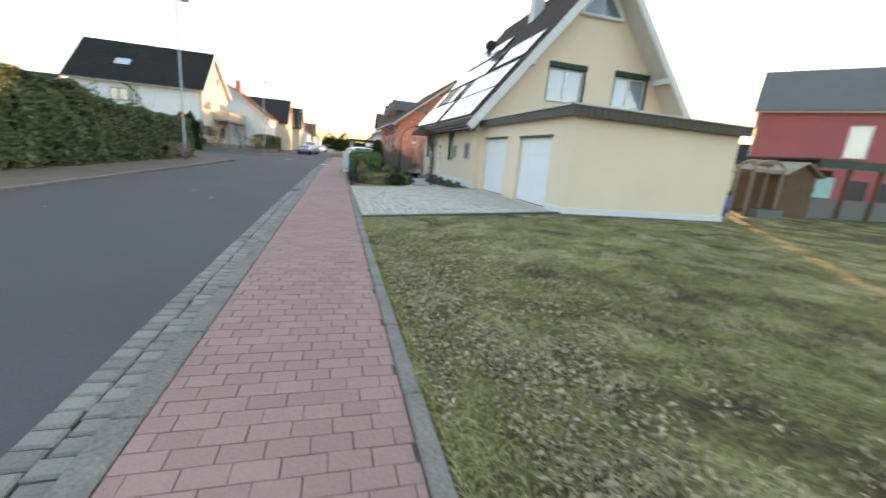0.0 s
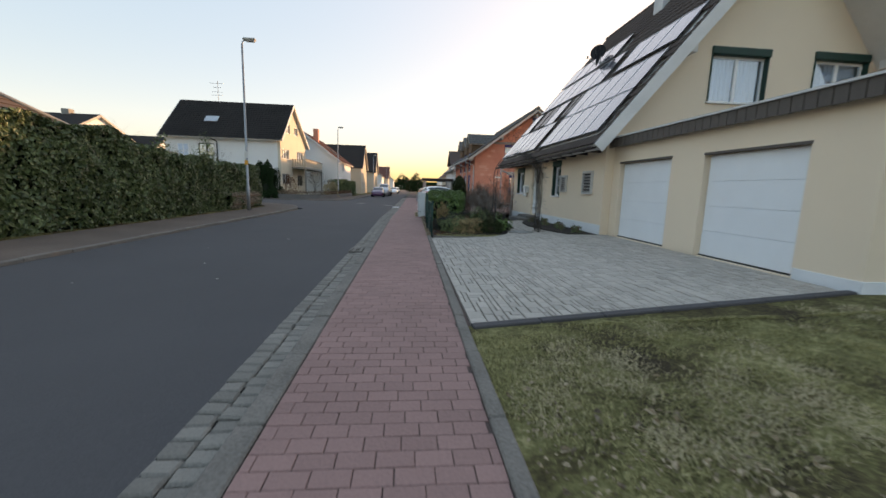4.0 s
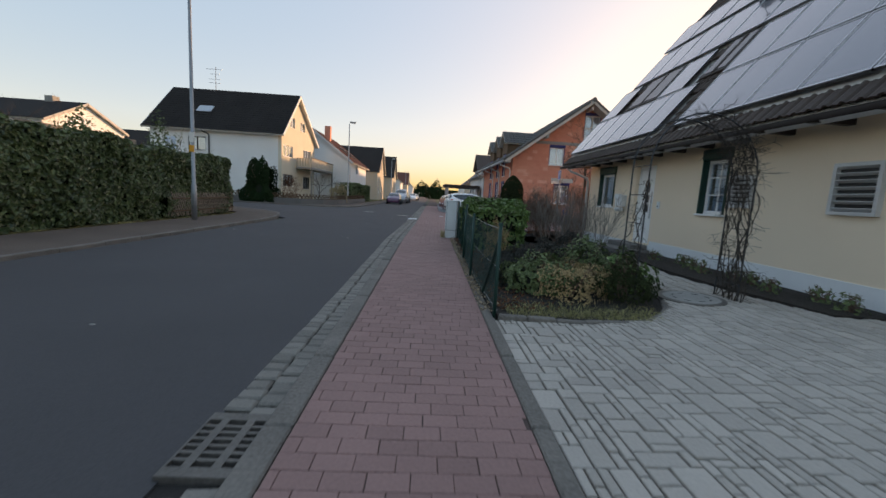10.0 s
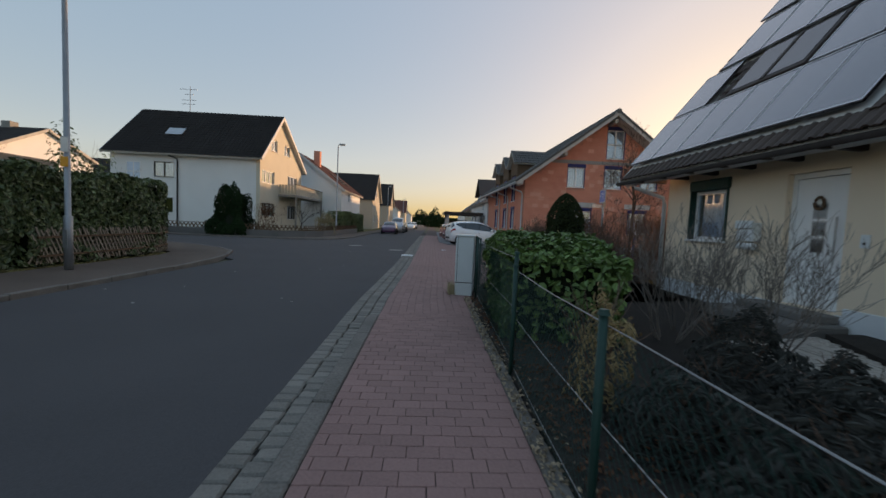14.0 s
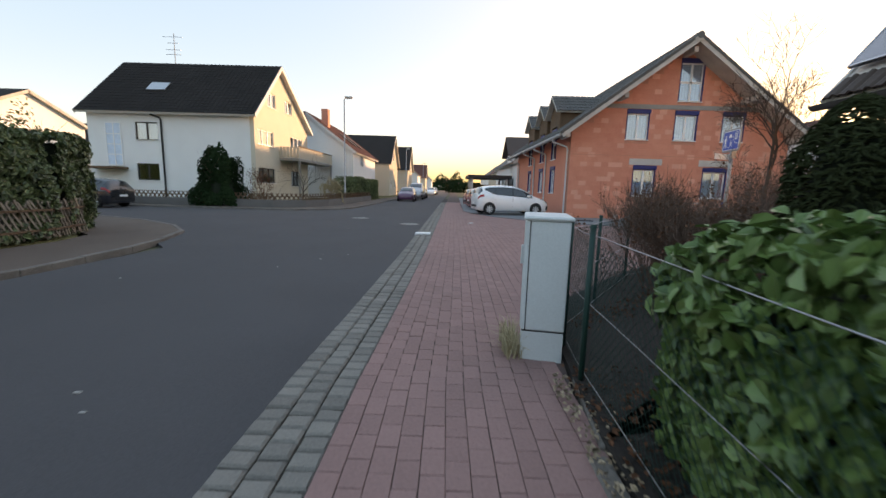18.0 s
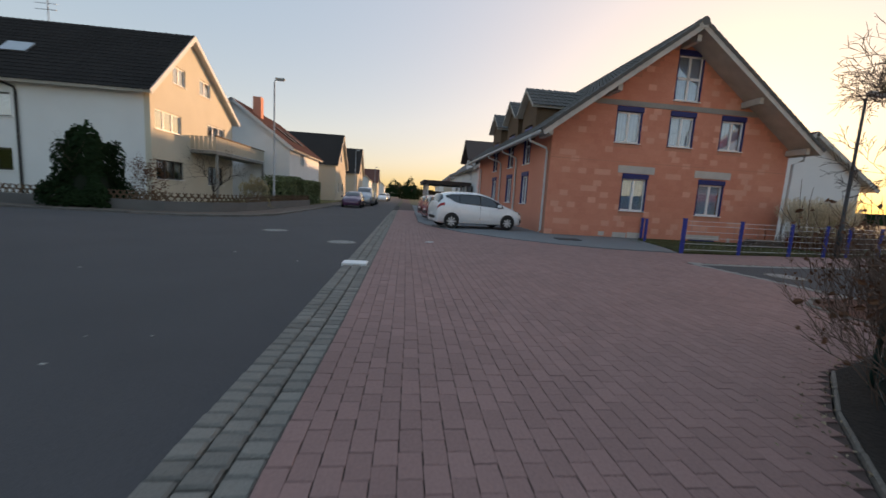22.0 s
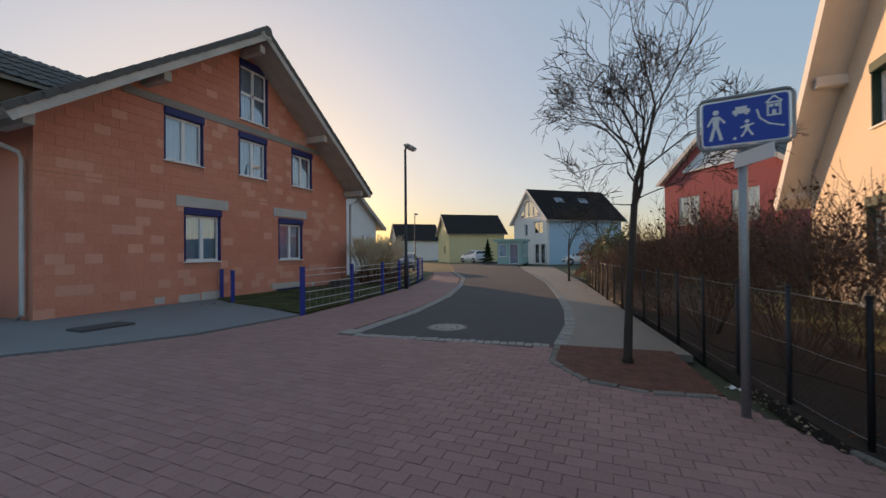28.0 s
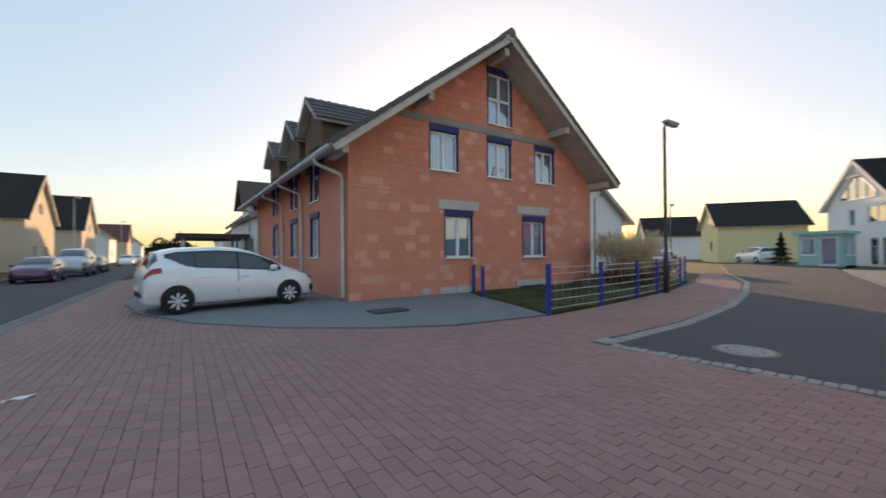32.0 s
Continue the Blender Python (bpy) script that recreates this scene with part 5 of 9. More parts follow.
wh2 = neighbour("pale_house", "white house with red-brown tiled roof and brick chimney", -20.0, -10.4, 62.3, 75, 5.1, 8.7, "y", "whiteR", "roofred", over=0.45, wins=[("E", 66, 67.4, 1.2, 2.4, "curtain"), ("E", 70, 71.4, 1.2, 2.4, "curtain"), ("E", 66, 67.4, 3.6, 4.7, "curtain")])
part("chimney", box(-14.2, -13.5, 64.2, 64.9, 7.2, 9.4), "brick", wh2)
for y in (66.3, 69.5):
    part("roof_window", box(0, 1.3, 0, 2.2, 0.07, 0.15, slope_frame((-11.2, y, 5.75), (-11.2, y + 1, 5.75), (-15.2, y, 8.7))), "bronze", wh2)
wh3 = neighbour("cream_neighbour", "cream house with dark roof along the street", -17, -9.2, 80, 90, 5.0, 9.3, "x", "tanW", "roofdark", over=0.35, tiled=False, wins=[("E", 82, 83.3, 1.2, 2.4, "sun"), ("E", 86, 87.4, 1.2, 2.4, "sun"), ("E", 84.2, 85.6, 5.4, 6.6, "sun"), ("S", -14, -12.8, 3.2, 4.3, "curtain")])
wh4 = neighbour("tan_neighbour", "tan house with dark roof along the street", -17, -8.4, 100, 110, 5.0, 9.6, "x", "tanW", "roofdark", over=0.35, tiled=False, wins=[("E", 102, 103.3, 1.2, 2.4, "sun"), ("E", 105, 106.4, 4.6, 5.8, "sun")])
neighbour("far_row_house", "white gabled house far along the street", -17, -8, 122, 132, 4.6, 8.2, "y", "whiteR", "roofdark", over=0.3, tiled=False, wins=[("E", 125, 126.5, 1.2, 2.4, "curtain")])
neighbour("far_row_house", "tan gabled house far along the street", -16, -7.4, 146, 156, 4.6, 8.6, "x", "tanW", "roofred", over=0.3, tiled=False)
neighbour("far_row_house", "pale gabled house at the end of the street", -14, -6.5, 176, 186, 4.4, 8.0, "y", "whiteR", "roofdark", over=0.3, tiled=False)
neighbour("far_row_house", "pale long house closing the street", -6, 8, 262, 272, 4.0, 6.5, "x", "tanW", "roofred", over=0.3, tiled=False)

# behind the hedge
hb = thing("hipped_bungalow", (-30, 17.1, 0), "white bungalow with dark hipped roof behind the hedge", "house")
part("wall", box(-30, -16.35, 17.1, 26.6, -0.1, 3.0), "whiteR", hb)
EV = [(-30.4, 16.75, 2.95), (-15.98, 16.75, 2.95), (-15.98, 27.0, 2.95), (-30.4, 27.0, 2.95)]
RG = [(-28.8, 20.5, 5.2), (-17.5, 20.5, 5.2)]
part("eaves_board", box(-30.4, -15.98, 16.75, 27.0, 2.8, 2.94), "timberw", hb)
# long slopes dark, hip ends lighter: light on the roof faces put into tile colour
for a, b, c, d, mt in ((EV[0], EV[1], RG[1], RG[0], "roofdark"), (EV[1], EV[2], RG[1], RG[1], "rooftile"), (EV[2], EV[3], RG[0], RG[1], "roofdark"), (EV[3], EV[0], RG[0], RG[0], "rooftile")):
    a, b, c, d = Vector(a), Vector(b), Vector(c), Vector(d)
    up = (b - a).cross(d - a).normalized()
    for k in range(12):
        t0, t1 = k / 12, (k + 1) / 12
        v = [tuple(p) for p in (a.lerp(d, t0) + up * 0.05, b.lerp(c, t0) + up * 0.05, b.lerp(c, t1) + up * 0.015, a.lerp(d, t1) + up * 0.015, a.lerp(d, t0), b.lerp(c, t0))]
        raw("tile_course", v, [(0, 1, 2, 3), (4, 5, 1, 0)], mt, hb)
for p, q in ((EV[0], RG[0]), (EV[1], RG[1]), (EV[2], RG[1]), (EV[3], RG[0]), (RG[0], RG[1])):
    part("hip_tiles", tube(bmesh.new(), [Vector(p) + Vector((0, 0, 0.05)), Vector(q) + Vector((0, 0, 0.05))], 0.1, 8), "concrete", hb, smooth=True)
gn = neighbour("gabled_neighbour", "white gabled house with low dark roof behind the hedge", -49, -37, 50.8, 61.0, 6.45, 8.75, "x", "whiteR", "roofdark", over=0.25, tiled=False, ridge_at=55.6, wins=[("E", 52.5, 53.8, 3.4, 4.6, "curtain")])
part("chimney", box(-40.6, -39.8, 55.2, 56.0, 8.2, 9.25), "concrete", gn)
neighbour("gabled_neighbour", "small white house with dark roof further back", -47, -38, 66, 75, 5.2, 8.0, "x", "whiteR", "roofdark", over=0.25, tiled=False)
fr = thing("flat_roofed_garage", (-27, 27.5, 0), "flat-roofed tan garage with pale timber fascia behind the hedge", "garage")
part("wall", box(-27, -16.9, 27.6, 33.2, -0.1, 3.0), "tanW", fr)
part("roof_edge", box(-27.4, -16.45, 27.2, 33.6, 3.0, 3.32, None, 0.02), "greywood", fr)
part("roof_cover", box(-27.2, -16.65, 27.4, 33.4, 3.321, 3.36), "roofgrey", fr)

# east side
redb = neighbour("crimson_house", "crimson rendered gabled house with grey roof and white gable glazing", 35.13, 43.33, 11.66, 23.66, 6.59, 9.66, "y", "pinkW", "roofgrey", over=0.35, rz=36.87, wins=[
    ("W", 17.85, 18.95, 3.5, 5.5, "pvc"), ("N", 36.5, 38.2, 3.2, 5.15, "pvc"), ("N", 40.4, 42.1, 3.2, 5.15, "pvc"), ("N", 36.6, 38.1, 0.6, 2.5, "dark")])
bm = bmesh.new()
vs = [bm.verts.new(p) for p in ((41.5, 23.67, 6.9), (37.4, 23.67, 6.9), (37.4, 23.67, 7.1), (39.23, 23.67, 8.5))]
g = bmesh.ops.extrude_face_region(bm, geom=[bm.faces.new(vs)])
bmesh.ops.translate(bm, vec=(0, 0.05, 0), verts=[v for v in g["geom"] if isinstance(v, bmesh.types.BMVert)])
bmesh.ops.recalc_face_normals(bm, faces=bm.faces)
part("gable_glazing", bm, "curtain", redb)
part("gable_sill", box(37.3, 41.6, 23.665, 23.78, 6.8, 6.9), "pvc", redb)
for a, b in (((41.6, 6.9), (39.23, 8.56)), ((39.23, 8.56), (37.35, 7.1))):
    part("glazing_bar", tube(bmesh.new(), [(a[0], 23.72, a[1]), (b[0], 23.72, b[1])], 0.05, 4), "pvc", redb)
blue = neighbour("pale_blue_house", "pale blue house with dark tiled roof and glazed gable", 48.0, 58.5, 36.5, 44.5, 5.6, 9.2, "x", "blueW", "roofdark", over=0.6, west="whiteR", wins=[("W", 37.4, 39.4, 3.6, 5.0, "sun"), ("W", 40.9, 41.7, 3.4, 4.9, "curtain"), ("W", 37.0, 37.8, 0.1, 2.3, "dark"), ("W", 38.3, 39.1, 0.1, 2.3, "dark")], rz=-50)
bm = bmesh.new()
vs = [bm.verts.new(p) for p in ((47.97, 42.6, 5.75), (47.97, 38.4, 5.75), (47.97, 38.4, 6.2), (47.97, 40.5, 8.1), (47.97, 42.6, 6.2))]
g = bmesh.ops.extrude_face_region(bm, geom=[bm.faces.new(vs)])
bmesh.ops.translate(bm, vec=(0.02, 0, 0), verts=[v for v in g["geom"] if isinstance(v, bmesh.types.BMVert)])
bmesh.ops.recalc_face_normals(bm, faces=bm.faces)
gz = part("gable_glazing", bm, "sunpane", blue)
for a, b in (((42.65, 5.75), (38.35, 5.75)), ((42.65, 5.75), (42.65, 6.2)), ((38.35, 5.75), (38.35, 6.2)), ((42.65, 6.2), (40.5, 8.15)), ((40.5, 8.15), (38.35, 6.2)), ((40.5, 5.75), (40.5, 8.1)), ((41.6, 5.75), (41.6, 7.1)), ((39.4, 5.75), (39.4, 7.1))):
    part("glazing_bar", tube(bmesh.new(), [(47.94, *a), (47.94, *b)], 0.06, 4), "pvc", gz)
part("gable_truss", tube(bmesh.new(), [(47.7, 42.0, 7.75), (47.7, 39.0, 7.75)], 0.07, 4), "timberw", blue)
part("gable_truss", tube(bmesh.new(), [(47.7, 40.5, 7.75), (47.7, 40.5, 9.0)], 0.06, 4), "timberw", blue)
for x in (50.5, 54.0):
    part("roof_window", box(0, 1.2, 0, 1.0, 0.06, 0.16, slope_frame((x, 38.4, 7.3), (x + 1.5, 38.4, 7.3), (x, 40.5, 9.2))), "solar", blue)
con = thing("conservatory", (46, 39, 0), "teal-framed glazed porch in front of the pale blue house", "conservatory")
part("roof", box(44.2, 48.4, 38.5, 41.8, 2.6, 2.85), "tealw", con)
part("floor_slab", box(44.4, 48.2, 38.7, 41.6, -0.1, 0.1), "concrete", con)
for p, q, holes in (((44.4, 41.6), (44.4, 38.7), [(0.3, 1.2, 0.9, 2.3), (1.5, 2.5, 0.1, 2.3)]), ((44.4, 38.7), (48.2, 38.7), [(0.4, 1.5, 0.9, 2.3), (2.0, 3.2, 0.9, 2.3)])):
    fm, ln = base_frame(p, q)
    bm = wall_mesh(ln, -0.1, 2.6, holes, 0.15, trim=0.16)
    bm.transform(fm)
    cw = part("panel_wall", bm, "tealw", con)
    for a, b, c, d in holes:
        window(cw, fm, a, b, c, d, bars=0, back="curtain", inset=0.05)
neighbour("yellow_house", "yellow rendered house with dark roof at the bend", 54.5, 63.0, 51.2, 58.2, 4.5, 7.2, "x", "yellowW", "roofdark", over=0.5, tiled=False, rz=-54, wins=[("W", 53.5, 54.3, 1.2, 2.4, "dark")])
neighbour("white_far_house", "small white house beyond the bend", 66, 74, 66, 73, 4.0, 7.0, "x", "whiteR", "roofdark", over=0.4, tiled=False, rz=-50)
# white annexe beside the brick house, and the low houses beyond it
neighbour("white_annexe", "white rendered house with pitched roof behind the brick house", 19.5, 27.3, 46.5, 56.0, 3.9, 6.4, "y", "whiteR", "roofred", over=0.9, tiled=False, wins=[("S", 24.6, 25.6, 1.3, 2.4, "dark")])
neighbour("white_terrace", "white terraced house with grey roof beyond the brick house", 6.6, 16, 62, 78, 4.6, 8.6, "y", "whiteR", "roofgrey", over=0.5, tiled=False, wins=[("W", 64, 65, 1.3, 2.6, "dark"), ("W", 67, 68, 1.3, 2.6, "dark"), ("W", 65, 66.2, 3.2, 4.2, "curtain"), ("S", 8.4, 9.6, 3.4, 4.6, "curtain")])
cg = thing("cross_gable", (6.1, 62.6, 4.6), "white gabled dormer with dark tiles on the terraced house", "dormer")
bm = wall_mesh(4.0, 4.2, 6.6, [(1.3, 2.7, 4.7, 5.7)], 0.2, [(0, 5.1, 2.0, 0.85), (4.0, 5.1, -2.0, 0.85)])
fmg, _ = base_frame((6.2, 66.2), (6.2, 62.2))
bm.transform(fmg)
part("gable_wall", bm, "whiteR", cg)
window(cg, fmg, 1.3, 2.7, 4.7, 5.7, back="dark", inset=0.07)
for q in (61.9, 66.5):
    bm = bmesh.new()
    vs = [bm.verts.new(p) for p in ((5.6, q, 4.85), (10.5, q, 4.85), (10.5, 64.2, 6.85), (5.6, 64.2, 6.85))]
    g = bmesh.ops.extrude_face_region(bm, geom=[bm.faces.new(vs)])
    bmesh.ops.translate(bm, vec=(0, 0, 0.15), verts=[e for e in g["geom"] if isinstance(e, bmesh.types.BMVert)])
    bmesh.ops.recalc_face_normals(bm, faces=bm.faces)
    part("roof", bm, "rooftile", cg)
# added mostly unseen house; keeps the low sun off the white house's gable
neighbour("far_terrace", "mostly hidden terraced house added to shade the white house's gable", 8.3, 17, 80, 93, 4.8, 8.8, "y", "whiteR", "roofgrey", over=0.4, tiled=False, wins=[("W", 83, 84.2, 1.3, 2.6, "dark"), ("W", 88, 89.2, 1.3, 2.6, "dark")])
neighbour("far_terrace", "white house further along the east side", 8.5, 17, 95, 108, 4.6, 8.0, "y", "tanW", "roofred", over=0.4, tiled=False)
neighbour("far_terrace", "pale house further along the east side", 9.5, 18, 128, 140, 4.6, 8.0, "y", "whiteR", "roofgrey", over=0.4, tiled=False)
cp = thing("carport", (2.0, 63.6, 0), "dark flat-roofed carport with pale posts beside the pavement", "carport")
part("roof", box(1.75, 6.3, 63.5, 70.5, 2.62, 2.7), "bronze", cp)
for x0, x1, y0, y1 in ((1.7, 1.75, 63.45, 70.55), (6.3, 6.35, 63.45, 70.55), (1.75, 6.3, 63.45, 63.5), (1.75, 6.3, 70.5, 70.55)):
    part("fascia", box(x0, x1, y0, y1, 2.55, 2.9), "bronze", cp)
for x in (2.15, 5.9):
    for y in (63.8, 67.0, 70.1):
        part("post", box(x - 0.09, x + 0.09, y, y + 0.18, -0.1, 2.62), "timberw", cp)
for k in range(5):
    part("back_board", box(2.3, 5.8, 70.2, 70.23, 0.1 + 0.38 * k, 0.44 + 0.38 * k), "brownwood", cp)
bg = thing("village_skyline", (0, 240, 0), "low wooded rise and roofs on the horizon", "backdrop", kind="structure")
rng = np.random.default_rng(11)
bm = bmesh.new()
for k in range(150):
    a = k / 150 * 2 * math.pi
    r = 420 + rng.uniform(-30, 30)
    w, h = rng.uniform(14, 30), rng.uniform(4, 11)
    bx(bm, r * math.sin(a) - w, r * math.sin(a) + w, r * math.cos(a) - w, r * math.cos(a) + w, -1, h)
part("rise", bm, "conifer", bg, local=True)

# ---- street furniture ----


def street_lamp(name, x, y, h, pole, label, arm=0.2, toward=1.0, head_len=0.6):
    th = thing(name, (x, y, -0.02), label, "street lamp", "street lamps")
    part("pole", tube(bmesh.new(), [(x, y, -0.05), (x, y, 1.2), (x, y, 1.22), (x, y, h - 0.15)], [0.085, 0.085, 0.06, 0.045], 12), pole, th, smooth=True)
    part("arm", tube(bmesh.new(), [(x, y, h - 0.2), (x + toward * 0.03, y, h - 0.05), (x + toward * 0.15, y, h), (x + toward * arm, y, h + 0.04)], 0.03, 8), pole, th, smooth=True)
    bm = bmesh.new()
    a = x + toward * (arm - 0.15)
    b = a + toward * head_len
    bx(bm, a, b, y - 0.13, y + 0.13, h - 0.0, h + 0.12, None, 0.045)
    hd = part("lamp_head", bm, "paleconcrete", th)
    part("lamp_glass", box(min(a, b) + 0.12, max(a, b) - 0.05, y - 0.1, y + 0.1, h - 0.05, h - 0.001, None, 0.02), "headlight", hd)
    part("door_flap", box(x - 0.05, x + 0.05, y - 0.092, y - 0.08, 0.5, 0.9), pole, th)
    return th


l1 = street_lamp("street_lamp", -8.6, 25.0, 8.2, "galv", "tall galvanised street lamp beside the hedge")
part("number_plate", box(-8.68, -8.52, 24.93, 24.94, 2.62, 2.95), "alu", l1)
part("sticker", box(-8.68, -8.52, 24.925, 24.935, 2.3, 2.52), "orange", l1)
street_lamp("street_lamp", -8.65, 52.0, 8.0, "galv", "galvanised street lamp at the garden corner")
street_lamp("street_lamp", -7.9, 92.0, 8.0, "galv", "galvanised street lamp far along the street")
street_lamp("street_lamp", -7.2, 132.0, 8.0, "galv", "galvanised street lamp far along the street")
street_lamp("street_lamp", 15.4, 37.65, 5.75, "darkmetal", "dark street lamp with pale head beside the blue mesh fence", 0.2, 1.0, 0.78)
street_lamp("street_lamp", 38.0, 48.5, 5.4, "darkmetal", "dark street lamp at the far bend", 0.2, 1.0, 0.55)

# utility cabinet
cab = thing("utility_cabinet", (0.04, 23.53, 0), "pale grey-green utility cabinet standing on the pavement edge", "cabinet", rz=-11)
part("plinth", box(0.002, 0.343, 0.004, 0.60, -0.03, 0.246, None, 0.006), "cabinet", cab, local=True)
part("body", box(0.0, 0.345, 0.0, 0.604, 0.252, 1.165, None, 0.012), "cabinet", cab, local=True)
part("plinth_joint", box(0.004, 0.341, 0.006, 0.598, 0.244, 0.254), "black", cab, "dark joint above the plinth", local=True)
fr = part("front_panel", box(0.036, 0.339, -0.006, 0.002, 0.262, 1.158, None, 0.004), "cabinet", cab, "smooth front panel", local=True)
part("seam", box(0.026, 0.034, -0.003, 0.004, 0.256, 1.163), "black", cab, "dark door gap", local=True)
cd = part("side_panel", box(-0.006, 0.002, 0.02, 0.586, 0.262, 1.155, None, 0.003), "cabinet", cab, "finely ribbed side panel", local=True)
for k in range(26):
    part("rib", box(-0.011, -0.0055, 0.032 + k * 0.021, 0.042 + k * 0.021, 0.275, 1.14), "cabinet", cd, local=True)
part("handle", box(-0.035, -0.01, 0.50, 0.528, 0.72, 0.9, None, 0.006), "cabinet", cd, local=True)
bm = box(-0.022, 0.367, -0.024, 0.628, 1.166, 1.2, None, 0.012)
for v in bm.verts:
    if v.co.z > 1.18:
        v.co.z += 0.02 * (1 - abs(v.co.x - 0.172) / 0.195)
part("lid", bm, "cabinet", cab, "pale overhanging lid", local=True)

# drain grate, slabs, manholes
dr = thing("drain_grate", (-1.6, 12.9, -0.05), "cast iron slotted drain grate in the gutter", "drain")
GX, GY = [-1.785, -1.772, -1.705, -1.66, -1.56, -1.515, -1.455, -1.44], [12.62, 12.69, 13.09, 13.16]
bm = bmesh.new()
for k in (0, 2, 4, 6):
    bx(bm, GX[k], GX[k + 1], GY[1], GY[2], -0.09, -0.035)
bx(bm, GX[0], GX[7], GY[0], GY[1], -0.09, -0.035)
bx(bm, GX[0], GX[7], GY[2], GY[3], -0.09, -0.035)
part("frame", bm, "iron", dr)
for i in range(1, 7):
    y = GY[1] + (GY[2] - GY[1]) * i / 7
    for k in (1, 3, 5):
        part("bar", box(GX[k], GX[k + 1], y - 0.011, y + 0.011, -0.085, -0.037), "iron", dr)
part("sump", box(GX[0], GX[7], GY[0], GY[3], -0.135, -0.11), "black", dr)


def manhole(x, y, r, z, label, m="concrete"):
    th = thing("manhole_cover", (x, y, z), label, "manhole cover", "manhole covers")
    part("ring", tube(bmesh.new(), [(x, y, z - 0.03), (x, y, z + 0.004)], r, 28), "iron", th)
    part("cover", tube(bmesh.new(), [(x, y, z - 0.02), (x, y, z + 0.010)], r * 0.84, 28), m, th)
    for k in range(8):
        a = k * math.pi / 4
        part("vent_slot", box(-0.012, 0.012, -0.04, 0.04, 0.0101, 0.0125, pose(x + r * 0.55 * math.cos(a), y + r * 0.55 * math.sin(a), z, 0, 0, k * 45)), "black", th)
    return th


manhole(-2.05, 36.1, 0.40, ROAD_Z, "round concrete-filled manhole cover in the street")
manhole(-4.5, 38.4, 0.40, ROAD_Z, "round concrete-filled manhole cover in the street")
manhole(8.45, 33.1, 0.40, -0.012, "round concrete-filled manhole cover in the side street")
mc = manhole(3.15, 16.13, 0.42, 0.117, "round concrete manhole cover in the sloping driveway", "concrete")
mc.matrix_basis = pose(3.15, 16.13, 0.117, 0, -2.17, 0)
for x0, x1, y0, y1 in ((-1.55, -1.08, 32.5, 32.85),):
    th = thing("gutter_slab", (x0, y0, 0), "pale stone slab set into the gutter", "slab")
    part("slab", box(x0, x1, y0, y1, -0.08, 0.005, None, 0.012), "signwhite", th)
th = thing("gutter_slab", (7.6, 34.4, 0), "small pale slab at the side street corner", "slab")
part("slab", box(7.25, 7.6, 34.5, 34.75, -0.08, 0.006, None, 0.012), "concrete", th)
th = thing("valve_cover", (5.9, 39.3, 0), "dark square cover in the parking surface", "cover")
part("cover", box(5.5, 6.4, 39.2, 39.75, 0.0, 0.06, None, 0.01), "asphalt", th)

# parking surface beside the brick house
sheet("parking_surface", [(0.5, 45.5), (0.95, 43), (2, 40.6), (3.4, 38.9), (4.8, 37.85), (6.2, 37.15), (8.6, 36.9), (9.2, 38.6), (9.7, 40.6), (10.3, 41.9), (5.9, 41.9), (5.9, 78), (1.2, 78)], -0.14, 0.02, "concrete", "grey paved parking surface beside the brick house", "pavement")
M["parkslab"] = mat("parking_paver", (0.19, 0.20, 0.21), 0.9, 0.2, 0.9, 45, 0.3, island=0.3)
bpy.data.objects["parking_surface"].data.materials[0] = M["parkslab"]

# ---- traffic-calmed area sign ----
sg = thing("traffic_sign", (5.42, 29.1, 0), "blue traffic-calmed area sign on a grey steel pole", "sign")
SM = pose(5.42, 29.1, 0, 0, 0, -99) @ Matrix.Translation((0, 0, 2.37 - 2.38 * 0.67)) @ Matrix.Diagonal((0.67, 1, 0.67, 1))
part("pole", tube(bmesh.new(), [(5.47, 29.1, -0.05), (5.47, 29.1, 2.74)], 0.036, 14), "galv", sg, smooth=True)
bm = bmesh.new()
SZ0, SZ1, SW = 2.38, 2.98, 0.46


def rounded(bm, w0, w1, z0, z1, y0, y1, r, m):
    pts = []
    for cx, cz, a0 in ((w1 - r, z1 - r, 0), (w0 + r, z1 - r, 90), (w0 + r, z0 + r, 180), (w1 - r, z0 + r, 270)):
        for k in range(6):
            a = radians(a0 + k * 18)
            pts.append((cx + r * math.cos(a), cz + r * math.sin(a)))
    f0 = [bm.verts.new(m @ Vector((x, y0, z))) for x, z in pts]
    f1 = [bm.verts.new(m @ Vector((x, y1, z))) for x, z in pts]
    bm.faces.new(f0)
    bm.faces.new(f1[::-1])
    for k in range(len(pts)):
        bm.faces.new((f0[k], f1[k], f1[(k + 1) % len(pts)], f0[(k + 1) % len(pts)]))
    bmesh.ops.recalc_face_normals(bm, faces=bm.faces)
    return pts


rounded(bm, -SW, SW, SZ0, SZ1, -0.004, 0.0, 0.05, SM)
board = part("white_border", bm, "signwhite", sg)
bm = bmesh.new()
rounded(bm, -SW + 0.02, SW - 0.02, SZ0 + 0.02, SZ1 - 0.02, -0.007, -0.0045, 0.04, SM)
part("blue_panel", bm, "signblue", board)
bm = bmesh.new()
tmp = bmesh.new()
pts = rounded(tmp, -SW - 0.035, SW + 0.035, SZ0 - 0.03, SZ1 + 0.035, 0, 0.01, 0.09, SM)
tmp.free()
tube(bm, [SM @ Vector((x, 0.01, z)) for x, z in pts + pts[:1]], 0.016, 6, caps=False)
part("rim", bm, "galv", sg)


